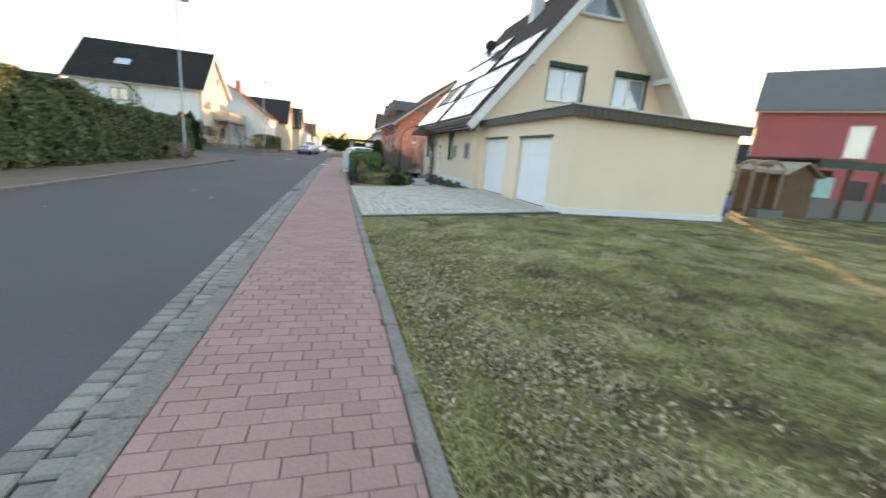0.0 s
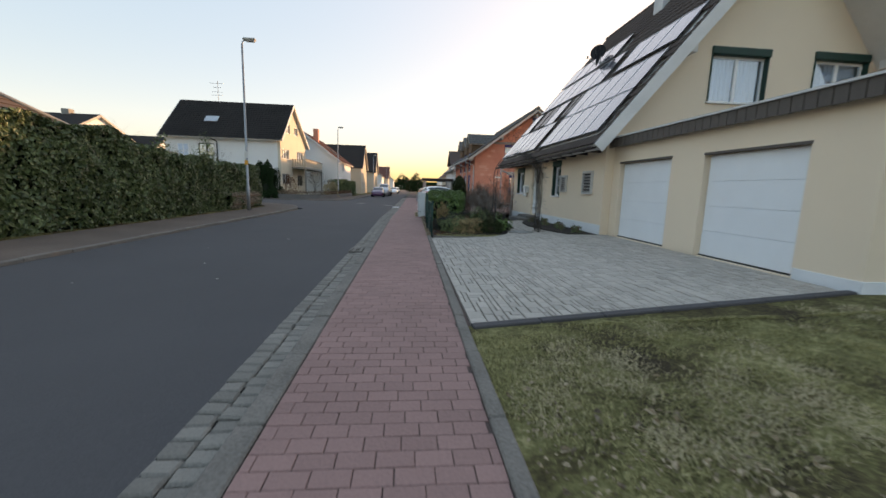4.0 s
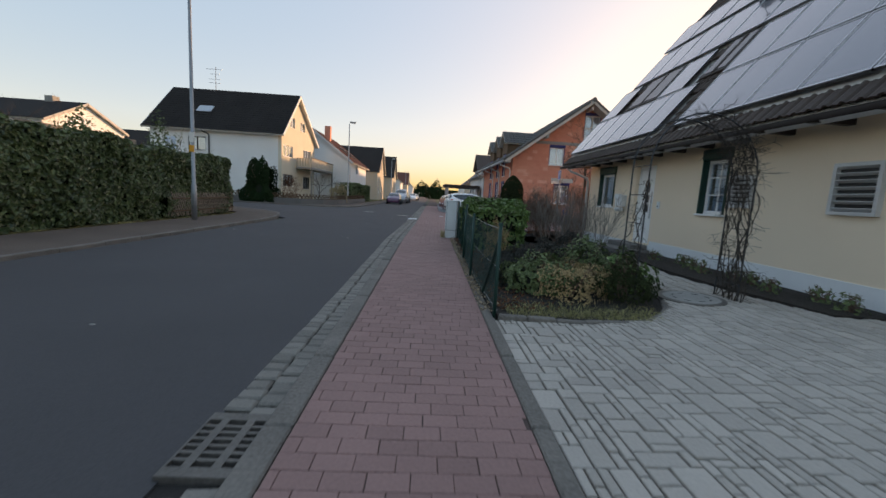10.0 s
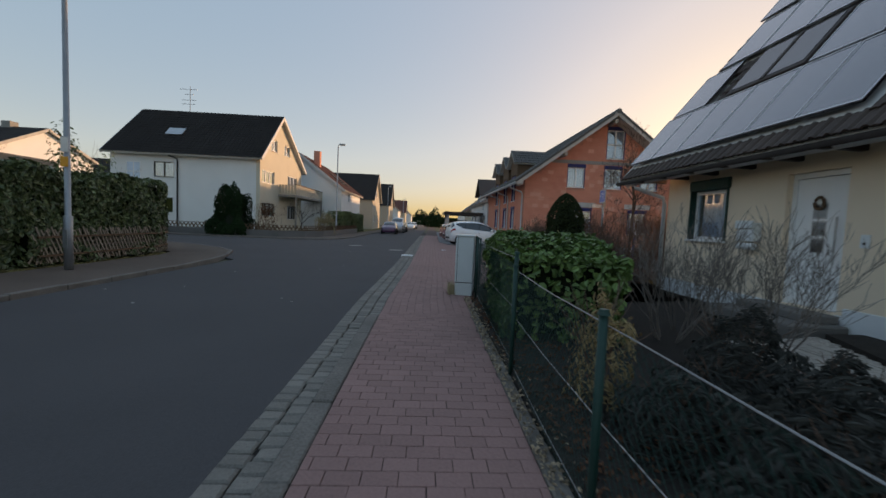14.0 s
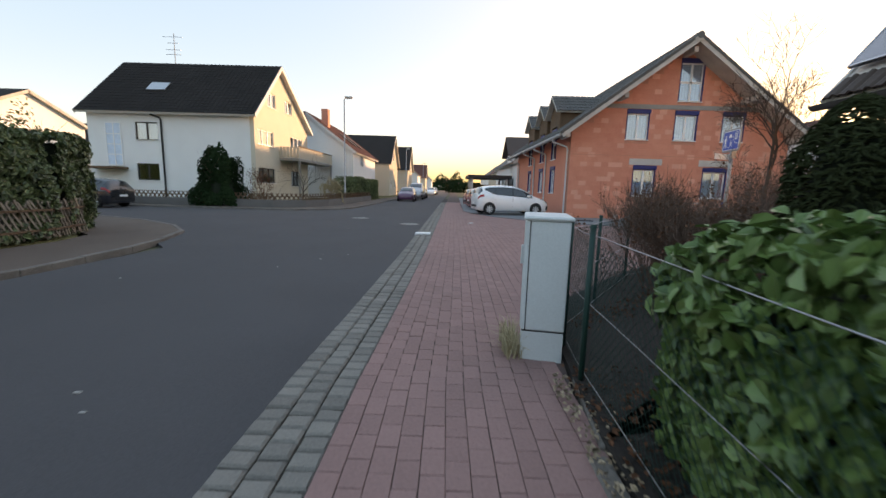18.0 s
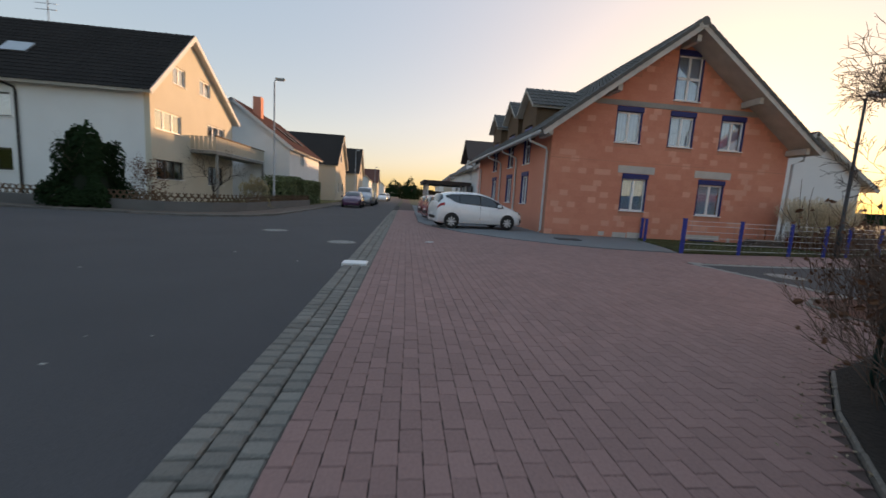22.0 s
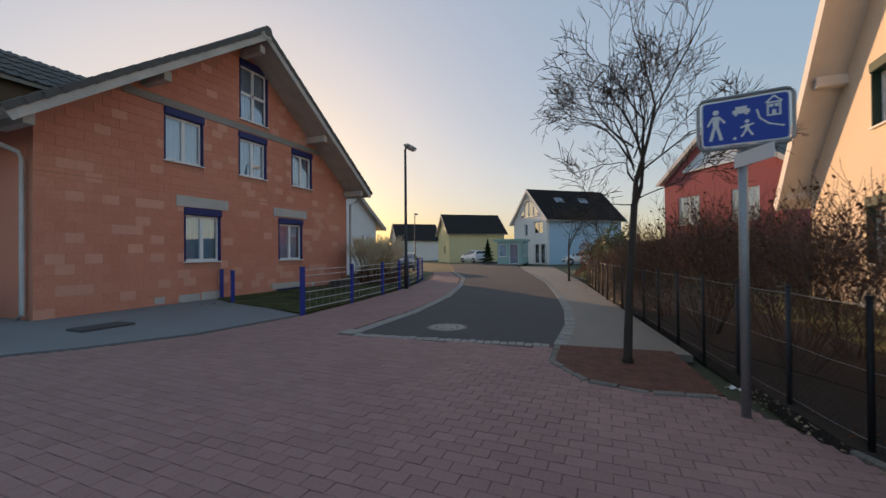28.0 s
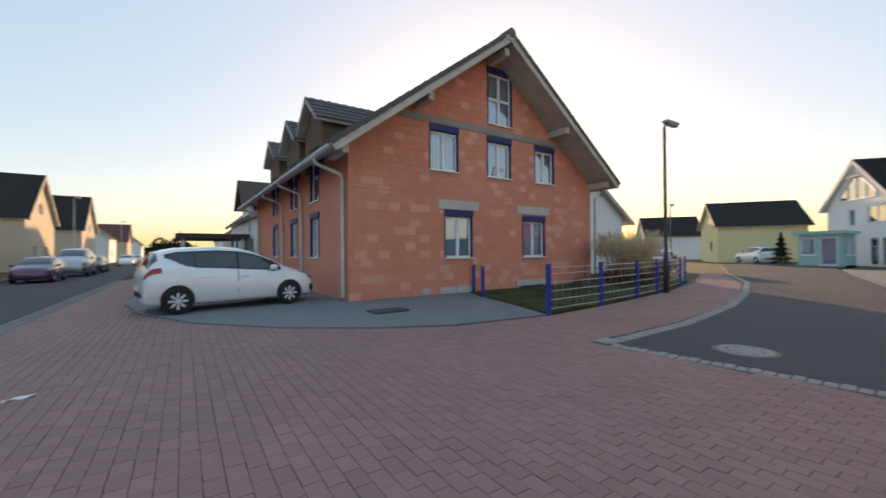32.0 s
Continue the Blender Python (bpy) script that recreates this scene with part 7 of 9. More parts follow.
def car(name, x, y, rz, paint, label, length=4.29, height=1.615, width=1.81, z=0.0, group="parked cars", detail=True):
    th = thing(name, (x, y, z), label, "car", group, rz=rz)
    m = HOME[th.name]
    st = np.array(HATCH)
    st[:, 0] = np.where(st[:, 0] < -1.33, -1.33 + (st[:, 0] + 1.33) * 0.8, st[:, 0])
    sx, sz, sy = length / 4.29, height / 1.615, width / 1.81
    xs = np.concatenate([np.linspace(a, b, 4)[:-1] for a, b in zip(st[:-1, 0], st[1:, 0])] + [[st[-1, 0]]])
    col = [np.interp(xs, st[:, 0], st[:, k]) for k in range(1, 7)]

    def ring(i):
        zb, zl, zr, wb, wl, wr = [c[i] for c in col]
        zm = zb + (zl - zb) * 0.55
        pts = [(0.0, zb), (wb * 0.86, zb), (wb * 0.985, zb + 0.09), (wb, zm), (wl * 0.99, zl - 0.03), (wl * 0.965, zl), (wl * 0.965 + (wr - wl * 0.965) * 0.5 + 0.015, zl + (zr - 0.05 - zl) * 0.5), (wr, zr - 0.05), (wr * 0.8, zr - 0.012), (0.0, zr + 0.012)]
        return [Vector((xs[i] * sx, a * sy, b * sz)) for a, b in pts]
    rings = [ring(i) for i in range(len(xs))]
    bm = bmesh.new()
    grid = []
    for r in rings:
        row = [bm.verts.new(p) for p in r] + [bm.verts.new((p.x, -p.y, p.z)) for p in r[-2:0:-1]]
        grid.append(row)
    n = len(grid[0])
    for a, b in zip(grid, grid[1:]):
        for k in range(n):
            bm.faces.new((a[k], b[k], b[(k + 1) % n], a[(k + 1) % n]))
    bm.faces.new(grid[0])
    bm.faces.new(grid[-1][::-1])
    bmesh.ops.recalc_face_normals(bm, faces=bm.faces)
    body = part("body", bm, paint, th, smooth=True, local=True)

    def patch(nm, x0, x1, k0, k1, s, mt, off=0.006, both=False, par=None, taper=(0.0, 0.0)):
        b = bmesh.new()
        ii = np.linspace(np.interp(x0, xs, range(len(xs))), np.interp(x1, xs, range(len(xs))), 26)
        rows = []
        for q, i in enumerate(ii):
            i0 = min(int(i), len(rings) - 2)
            f = i - i0
            r = [rings[i0][k] * (1 - f) + rings[i0 + 1][k] * f for k in range(len(rings[0]))]
            w = q / (len(ii) - 1)
            lift = max(0.0, 1 - w / taper[0]) if taper[0] else 0.0
            kk = np.linspace(k0 + (k1 - k0) * 0.72 * lift, k1, 5)
            row = []
            for c in kk:
                c0 = min(int(c), len(r) - 2)
                p = r[c0] * (1 - (c - c0)) + r[c0 + 1] * (c - c0)
                nr = Vector((0, 1, 0.35)) if k1 <= 7.2 else Vector((0.6 if x0 > 0 else -0.6, 0.1, 1))
                p = p + nr.normalized() * off
                row.append(b.verts.new((p.x, p.y * s, p.z)))
            if both:
                row += [b.verts.new((v.co.x, -v.co.y, v.co.z)) for v in row[-2::-1]]
            rows.append(row)
        for a, c in zip(rows, rows[1:]):
            for k in range(len(a) - 1):
                b.faces.new((a[k], c[k], c[k + 1], a[k + 1]))
        bmesh.ops.recalc_face_normals(b, faces=b.faces)
        return part(nm, b, mt, par or th, smooth=True, local=True)
    for s in (1, -1):
        patch("window_surround", -1.56, 1.12, 5.1, 6.8, s, "black", 0.004, taper=(0.2, 0.0))
        patch("side_window", -1.50, -0.98, 5.22, 6.66, s, "carglass", 0.008, taper=(0.8, 0.0))
        patch("side_window", -0.95, -0.02, 5.22, 6.66, s, "carglass", 0.008)
        patch("side_window", 0.03, 0.80, 5.22, 6.66, s, "carglass", 0.008)
        patch("quarter_window", 0.84, 1.06, 5.22, 6.6, s, "carglass", 0.008)
        # thin black strip painted for the shadow under the body-coloured sill
        patch("sill_trim", -0.95, 0.95, 0.9, 1.2, s, "black", 0.004)
        patch("door_seam", -0.01, 0.005, 1.6, 5.0, s, "black", 0.003)
        patch("tail_light", -1.965, -1.64, 3.75, 4.95, s, "taillight", 0.010, taper=(0.0, 0.0))
        hl = patch("headlight", 1.62, 2.08, 3.8, 5.1, s, "black", 0.008, taper=(0.5, 0.0))
        patch("lens", 1.78, 2.05, 4.0, 4.9, s, "headlight", 0.013, par=hl)
        patch("fog_lamp", 1.95, 2.12, 1.8, 3.0, s, "black", 0.008)
        patch("mirror_foot", 0.86, 0.98, 4.6, 5.3, s, "black", 0.02)
        bm = bmesh.new()
        bx(bm, 0.78 * sx, 0.95 * sx, s * 0.90 * sy, s * 1.07 * sy, 0.98 * sz, 1.12 * sz, None, 0.03)
        part("wing_mirror", bm, paint, th, smooth=True, local=True)
        if detail:
            for hx in (-0.75, 0.15):
                part("door_handle", box(hx - 0.1, hx + 0.1, s * 0.902 * sy, s * 0.925 * sy, 0.84 * sz, 0.87 * sz, None, 0.006), paint, th, local=True)
    patch("windscreen", 0.38, 1.14, 7.2, 9, 1, "carglass", 0.008, True)
    patch("rear_window", -1.895, -1.70, 6.0, 9, 1, "carglass", 0.012, True)
    part("rear_bumper_strip", box(-2.0 * sx, -1.97 * sx, -0.5, 0.5, 0.4, 0.52, None, 0.005), "black", th, local=True)
    part("number_plate", box(-2.015 * sx, -2.002 * sx, -0.26, 0.26, 0.56, 0.67), "signwhite", th, local=True)
    part("grille", box(2.13 * sx, 2.165 * sx, -0.42, 0.42, 0.36, 0.48, None, 0.01), "black", th, local=True)
    r = 0.315
    for wx in (-1.33 * sx, 1.33 * sx):
        for s in (1, -1):
            yc = s * 0.80 * sy
            yo = s * 0.915 * sy
            a = bmesh.new()
            bmesh.ops.create_cone(a, cap_ends=True, segments=24, radius1=0.35, radius2=0.35, depth=0.02, matrix=pose(wx, s * 0.897 * sy, 0.345, 90, 0, 0))
            part("wheel_arch", a, "black", th, local=True)
            b = bmesh.new()
            prof = [(0.20, 0.10), (r - 0.02, 0.105), (r, 0.07), (r, -0.07), (r - 0.02, -0.105), (0.20, -0.10)]
            rows = []
            for k in range(28):
                t = 2 * math.pi * k / 28
                rows.append([b.verts.new((wx + rr * math.cos(t), yc + s * 0.02 + o, r + rr * math.sin(t))) for rr, o in prof])
            for k in range(28):
                for q in range(len(prof) - 1):
                    b.faces.new((rows[k][q], rows[k][q + 1], rows[(k + 1) % 28][q + 1], rows[(k + 1) % 28][q]))
            bmesh.ops.recalc_face_normals(b, faces=b.faces)
            w = part("tyre", b, "tyre", th, smooth=True, local=True)
            b = bmesh.new()
            bmesh.ops.create_cone(b, cap_ends=True, segments=24, radius1=0.215, radius2=0.215, depth=0.02, matrix=pose(wx, yo - s * 0.03, r, 90, 0, 0))
            rim = part("rim", b, "black", w, local=True)
            b = bmesh.new()
            for k in range(8):
                mm = pose(wx, yo - s * 0.012, r) @ Matrix.Rotation(2 * math.pi * k / 8, 4, "Y")
                bx(b, -0.026, 0.026, -0.008, 0.008, 0.07, 0.215, mm)
            bmesh.ops.create_cone(b, cap_ends=True, segments=14, radius1=0.06, radius2=0.06, depth=0.02, matrix=pose(wx, yo - s * 0.012, r, 90, 0, 0))
            part("spoke_star", b, "wheel", rim, local=True)
    return th


def paint(name, col, metal=0.0):
    return mat(name, col, 0.28, 0.03, 1, 10, 0, metal=metal, spec=0.6, coat=0.8)


P_WHITE, P_RED, P_DARK, P_PLUM, P_SILVER = paint("white_car_paint", (0.86, 0.87, 0.88)), paint("red_car_paint", (0.28, 0.02, 0.025)), paint("black_car_paint", (0.02, 0.022, 0.028)), paint("plum_car_paint", (0.10, 0.03, 0.09)), paint("silver_car_paint", (0.45, 0.46, 0.48), 0.5)
car("parked_car", 2.90, 43.15, 10.4, P_WHITE, "white compact people carrier parked beside the brick house", z=0.02)
car("parked_car", 2.72, 47.4, 9, P_RED, "red hatchback parked beside the brick house", 4.0, 1.45, 1.7, z=0.02)
car("parked_car", 2.6, 50.6, 9, P_RED, "dark red hatchback parked further along", 4.0, 1.45, 1.7, z=0.02)
car("parked_car", -4.75, 62.6, -90, P_PLUM, "plum-coloured hatchback parked on the street", 4.0, 1.45, 1.72, z=ROAD_Z)
car("parked_car", -4.3, 69.5, -90, P_SILVER, "silver van parked on the street", 4.8, 2.0, 1.9, z=ROAD_Z)
car("parked_car", -4.2, 76.0, -90, P_DARK, "dark car parked on the street", 4.3, 1.45, 1.75, z=ROAD_Z)
car("parked_car", -3.6, 98, -90, P_WHITE, "white car parked far along the street", 4.3, 1.5, 1.75, z=ROAD_Z)
car("parked_car", -3.4, 108, -90, P_SILVER, "silver car parked far along the street", 4.3, 1.5, 1.75, z=ROAD_Z)
car("parked_car", -19.6, 41.0, 180, P_DARK, "black estate car parked in the side street", 4.7, 1.5, 1.85, z=ROAD_Z)
car("parked_car", 52.5, 46.9, 50, P_WHITE, "white off-roader parked at the bend of the side street", 4.5, 1.7, 1.85)
car("parked_car", 30.5, 45.6, 200, P_DARK, "black car parked behind the blue fence", 4.4, 1.45, 1.8)
car("parked_car", 46.6, 32.6, 100, P_WHITE, "white car parked beside the pale blue house", 4.2, 1.5, 1.75)

# ---- plants ----


def clump(name, x, y, z, rx, ry, rz, n, size, material, label, category="shrub", seed=1, group="", bumpy=0.25, stems="twig", aspect=0.55, inside_shade=False):
    """A leafy shrub: stems and an uneven crown of many leaves with a dark inside."""
    rng = np.random.default_rng(seed)
    th = thing(name, (x, y, z), label, category, group)
    p = rng.normal(0, 1, (n, 3))
    p /= np.linalg.norm(p, axis=1)[:, None]
    p[:, 2] = np.abs(p[:, 2]) * 1.0
    lump = 1 + bumpy * np.sin(p[:, 0] * 5 + seed) * np.cos(p[:, 1] * 6 + 2 * seed) + bumpy * 0.6 * np.sin(p[:, 2] * 9 + seed)
    rad = lump * rng.uniform(0.72, 1.0, n) ** 0.5
    q = p * rad[:, None] * np.array([rx, ry, rz]) + np.array([x, y, z + 0.02 * rz])
    nr = p / np.array([rx, ry, rz])
    nr /= np.linalg.norm(nr, axis=1)[:, None]
    leaves("foliage", q, nr + np.array([0, 0, 0.3]), size, material, th, seed=seed, aspect=aspect)
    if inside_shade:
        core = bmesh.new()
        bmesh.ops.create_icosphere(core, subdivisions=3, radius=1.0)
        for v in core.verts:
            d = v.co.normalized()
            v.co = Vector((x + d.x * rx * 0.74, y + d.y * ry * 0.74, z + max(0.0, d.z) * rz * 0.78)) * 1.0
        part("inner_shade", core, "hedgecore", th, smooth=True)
    segs = []
    for k in range(7):
        branches(rng, (x + rng.normal() * rx * 0.12, y + rng.normal() * ry * 0.12, z), (rng.normal() * 0.5 * rx / rz, rng.normal() * 0.5 * ry / rz, 1), rz * 0.7, 0.012, 1, 0.6, 3, 0.1, segs)
    v, f = limbs(segs)
    tagged(raw("branchwork", v, f, stems, th), kind="stuff")
    return th


def box_hedge(name, path, half, z0, top, n, size, material, label, seed=3, core="hedgecore"):
    """A clipped hedge along a path; top(s) is its height at each point of the path."""
    rng = np.random.default_rng(seed)
    th = thing(name, (*path[0], z0), label, "hedge")
    pts, nrs = [], []
    total = sum(math.dist(a, b) for a, b in zip(path, path[1:]))
    bm = bmesh.new()
    for a, b in zip(path, path[1:]):
        fm, ln = base_frame(a, b)
        k = int(n * ln / total)
        s = rng.uniform(0, ln, k)
        y = (a[1] + (b[1] - a[1]) * s / ln)
        x = (a[0] + (b[0] - a[0]) * s / ln)
        h = np.array([top(xx, yy) for xx, yy in zip(x, y)])
        face = rng.choice([0, 1, 2], k, p=[0.42, 0.33, 0.25])
        v = np.where(face == 0, -half, np.where(face == 1, half, rng.uniform(-half, half, k)))
        z = np.where(face == 2, h, z0 + (h - z0) * rng.uniform(0, 1, k) ** 0.9)
        ns = np.array([noise.noise(Vector((xx * 0.9, yy * 0.9, zz * 0.9))) for xx, yy, zz in zip(x, s, z)])
        ns2 = np.array([noise.noise(Vector((xx * 3, yy * 3, zz * 3))) for xx, yy, zz in zip(x, s, z)])
        bulge = 0.22 * ns + 0.10 * ns2 + rng.normal(0, 0.03, k)
        loc_n = np.stack([np.zeros(k), np.where(face == 0, -1.0, np.where(face == 1, 1.0, 0.0)), np.where(face == 2, 1.0, 0.15)], 1)
        loc = np.stack([s, v, z], 1) + loc_n * bulge[:, None]
        f = np.array(fm)
        pts.append(loc @ f[:3, :3].T + f[:3, 3])
        nrs.append(loc_n @ f[:3, :3].T)
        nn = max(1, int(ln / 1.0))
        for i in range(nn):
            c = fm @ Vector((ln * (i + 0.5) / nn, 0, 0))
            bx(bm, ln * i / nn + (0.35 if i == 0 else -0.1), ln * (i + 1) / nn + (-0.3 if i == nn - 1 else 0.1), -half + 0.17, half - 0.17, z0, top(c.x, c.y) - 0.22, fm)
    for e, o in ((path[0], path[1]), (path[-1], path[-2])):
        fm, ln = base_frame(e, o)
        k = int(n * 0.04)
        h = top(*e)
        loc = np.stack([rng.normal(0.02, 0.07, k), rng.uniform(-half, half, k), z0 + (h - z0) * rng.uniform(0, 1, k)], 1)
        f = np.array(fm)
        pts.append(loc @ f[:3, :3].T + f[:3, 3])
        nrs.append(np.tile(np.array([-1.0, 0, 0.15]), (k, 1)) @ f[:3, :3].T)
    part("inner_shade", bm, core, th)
    leaves("foliage", np.concatenate(pts), np.concatenate(nrs), size, material, th, seed=seed)
    return th


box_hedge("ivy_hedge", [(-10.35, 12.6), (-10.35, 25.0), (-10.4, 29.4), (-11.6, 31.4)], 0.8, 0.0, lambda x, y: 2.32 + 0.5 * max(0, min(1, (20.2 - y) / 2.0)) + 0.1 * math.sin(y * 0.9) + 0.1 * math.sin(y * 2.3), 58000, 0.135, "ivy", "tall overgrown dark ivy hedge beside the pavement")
clump("autumn_shrub", -10.6, 6.6, 0.4, 1.3, 1.6, 2.1, 1800, 0.12, "brownleaf", "brown-leaved shrub behind the stone wall", seed=5)
clump("green_shrub", -11.0, 9.2, 0.4, 0.9, 1.0, 1.8, 1200, 0.12, "shrubleaf", "thin green shrub behind the stone wall", seed=6)
for k, (x, y, h) in enumerate(((-12.8, 29.8, 3.2), (-14.5, 33, 3.0), (-13.5, 26.5, 3.1))):
    clump("garden_shrub", x, y, 0, 1.2, 1.2, h, 1600, 0.15, "shrubleaf", "tall evergreen shrub behind the hedge", seed=30 + k)
clump("dark_bush", -14.3, 44.5, 0.0, 1.28, 1.25, 2.75, 7000, 0.22, "conifer", "large dark evergreen bush at the garden corner", seed=7, bumpy=0.34, inside_shade=True)
clump("red_shrub", -12.2, 45.2, 0.0, 0.9, 0.8, 2.2, 900, 0.10, "brownleaf", "russet shrub in the front garden", seed=8)
clump("pampas_grass", -9.2, 50.2, 0.0, 0.8, 0.8, 1.9, 1500, 0.22, "straw", "dry ornamental grass beside the garden wall", seed=9, aspect=0.12)
box_hedge("clipped_hedge", [(-9.2, 53.5), (-9.0, 66)], 0.6, 0.0, lambda x, y: 2.0 + 0.1 * math.sin(y), 9000, 0.16, "shrubleaf", "clipped green hedge along the street")
box_hedge("laurel_hedge", [(1.1, 20.3), (1.28, 22.3)], 0.72, 0.06, lambda x, y: 1.17 + 0.1 * math.sin(y * 3), 9500, 0.10, "laurel", "glossy green laurel hedge behind the wire fence", seed=13)
clump("variegated_shrub", 1.45, 16.1, 0.06, 0.5, 0.42, 0.5, 2200, 0.036, "yellowleaf", "pale yellow-leaved shrub in the front bed", seed=15)
clump("low_evergreen", 1.15, 16.5, 0.06, 0.65, 0.55, 0.52, 2200, 0.06, "shrubleaf", "dark green low shrub in the front bed", seed=16)
clump("dwarf_conifer", 2.15, 16.05, 0.08, 0.36, 0.36, 0.5, 1500, 0.07, "yew", "dwarf conifer at the edge of the bed", seed=17, aspect=0.2)
clump("low_evergreen", 1.9, 16.9, 0.06, 0.6, 0.55, 0.6, 2200, 0.06, "shrubleaf", "dark green low shrub in the front bed", seed=18)
clump("lavender_bush", 1.25, 17.3, 0.04, 0.5, 0.5, 0.5, 1400, 0.10, "lavender", "grey lavender bush behind the wire fence", seed=19, aspect=0.15)
clump("lavender_bush", 2.0, 17.7, 0.04, 0.5, 0.5, 0.5, 1400, 0.10, "lavender", "grey lavender bush behind the wire fence", seed=20, aspect=0.15)
for k, (x, y, h) in enumerate(((1.1, 18.1, 0.42), (2.55, 18.4, 0.5), (1.7, 18.5, 0.45), (2.6, 19.4, 0.55), (2.75, 17.6, 0.45), (0.75, 17.0, 0.35))):
    clump("lavender_bush", x, y, 0.04, 0.42, 0.42, h, 1300, 0.10, "lavender", "grey lavender bush behind the wire fence", seed=210 + k, aspect=0.15)
clump("yellow_conifer", 0.85, 18.75, 0.04, 0.24, 0.24, 0.85, 900, 0.07, "yellowleaf", "small yellowish column conifer in the bed", seed=22, aspect=0.25)
clump("rhododendron", 2.5, 16.9, 0.07, 0.5, 0.45, 0.5, 420, 0.12, "laurel", "broad-leaved low shrub in the bed", seed=23)
# clipped yew column
yw = thing("yew_column", (2.0, 23.0, 0.06), "clipped dark yew column in the front garden", "conifer")
rng = np.random.default_rng(24)
n = 9000
t = rng.uniform(0, 2 * math.pi, n)
hh = rng.uniform(0, 1, n)
rr = 0.345 * np.minimum(1, (1 - hh) * 5) ** 0.5 * (0.9 + 0.1 * np.sin(hh * 3)) * rng.uniform(0.82, 1.0, n)
leaves("foliage", np.stack([2.0 + rr * np.cos(t), 23.0 + rr * np.sin(t), 0.1 + hh * 1.95], 1), np.stack([np.cos(t), np.sin(t), 0.5 + hh], 1), 0.07, "yew", yw, seed=24, aspect=0.25)
part("trunk", tube(bmesh.new(), [(2.0, 23.0, 0.0), (2.0, 23.0, 1.6)], [0.06, 0.02], 8), "bark", yw)
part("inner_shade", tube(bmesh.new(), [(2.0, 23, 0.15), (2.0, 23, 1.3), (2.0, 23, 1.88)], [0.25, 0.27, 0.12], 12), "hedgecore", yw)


def bare_shrub(name, x, y, z, h, spread, n, material, label, seed, depth=3, leafy=0, leafmat="brownleaf", r=0.011):
    rng = np.random.default_rng(seed)
    th = thing(name, (x, y, z), label, "shrub", "bare shrubs")
    segs = []
    for k in range(n):
        a = rng.uniform(0, 6.283)
        d = rng.uniform(0.1, spread)
        branches(rng, (x + 0.12 * math.cos(a), y + 0.12 * math.sin(a), z - 0.03), (d * math.cos(a), d * math.sin(a), 1), h * rng.uniform(0.45, 0.6), r, depth, 0.55, 2, 0.22, segs)
    v, f = limbs(segs)
    tagged(raw("branchwork", v, f, material, th), kind="stuff")
    if leafy:
        tips = [s[1] for s in segs if s[2] < 0.006]
        idx = rng.choice(len(tips), min(leafy, len(tips)), replace=False)
        leaves("withered_leaves", [tips[i] for i in idx], rng.normal(0, 1, (len(idx), 3)), 0.05, leafmat, th, seed=seed)
    return th


s1 = bare_shrub("bare_shrub", 2.75, 19.7, 0.06, 1.25, 0.6, 7, "twiggrey", "bare grey-brown shrub in the front garden", 41, r=0.013)
s2 = bare_shrub("bare_shrub", 3.3, 19.9, 0.08, 1.25, 0.55, 7, "twiggrey", "bare grey-brown shrub near the front door", 42)
s3 = bare_shrub("brown_shrub", 3.65, 25.3, 0.05, 1.5, 0.65, 26, "twig", "dense bare brown shrub behind the fence", 43, leafy=700, r=0.006)
s4 = bare_shrub("brown_shrub", 5.6, 27.6, 0.05, 1.75, 0.8, 26, "twig", "dense bare brown shrub behind the fence", 44, leafy=800, r=0.006)
s5 = bare_shrub("rose_shrub", 8.5, 27.6, 0.05, 1.6, 0.6, 14, "twig", "tall bare shrub with withered leaves beside the house", 45, leafy=200, r=0.007)
rng = np.random.default_rng(46)
for base, places in ((s1, [(2.6, 20.6)]), (s2, [(3.1, 21.1)]),
                     (s3, [(3.15, 27.0), (3.9, 27.55), (2.6, 26.45), (4.7, 27.95), (3.0, 27.25), (2.6, 24.6), (3.7, 26.4), (2.3, 25.6), (4.4, 26.9), (3.2, 24.0), (4.6, 25.6), (5.5, 26.4)]),
                     (s4, [(7.2, 28.1), (9.3, 28.6), (10.9, 29.0), (12.4, 29.2), (14.0, 29.6), (15.6, 29.9), (17.2, 30.2), (18.8, 30.4), (8.2, 27.2), (11.5, 27.9), (13.6, 28.6), (6.6, 26.6), (20.2, 30.4)]),
                     (s5, [(10.2, 27.8), (12.6, 27.6)])):
    for x, y in places:
        s = rng.uniform(0.8, 1.12) * (0.68 if x > 12.5 else (0.82 if x < 3.2 else 0.68) if base is s3 else 1.0)
        ob = copy_thing(base, pose(x, y, 0.03, 0, 0, rng.uniform(0, 360)) @ Matrix.Diagonal((s, s, s * rng.uniform(0.9, 1.1), 1)))
clump("brown_hedge_bush", 20.6, 42.0, 0.0, 1.3, 0.7, 0.95, 2200, 0.13, "brownleaf", "dense brown bush behind the blue fence", seed=49)
clump("brown_hedge_bush", 22.3, 42.4, 0.0, 1.4, 0.8, 1.2, 2200, 0.13, "brownleaf", "dense brown bush behind the blue fence", seed=50)
clump("green_shrub", 21.5, 29.6, 0.0, 1.6, 1.2, 2.3, 2600, 0.14, "shrubleaf", "dense green-brown shrub along the side street", seed=51)
clump("green_shrub", 24.5, 30.6, 0.0, 1.6, 1.2, 2.0, 2200, 0.14, "brownleaf", "dense brown shrub along the side street", seed=52)
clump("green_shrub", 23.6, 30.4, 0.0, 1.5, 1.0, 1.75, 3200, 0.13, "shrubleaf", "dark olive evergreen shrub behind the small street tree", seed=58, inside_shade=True)
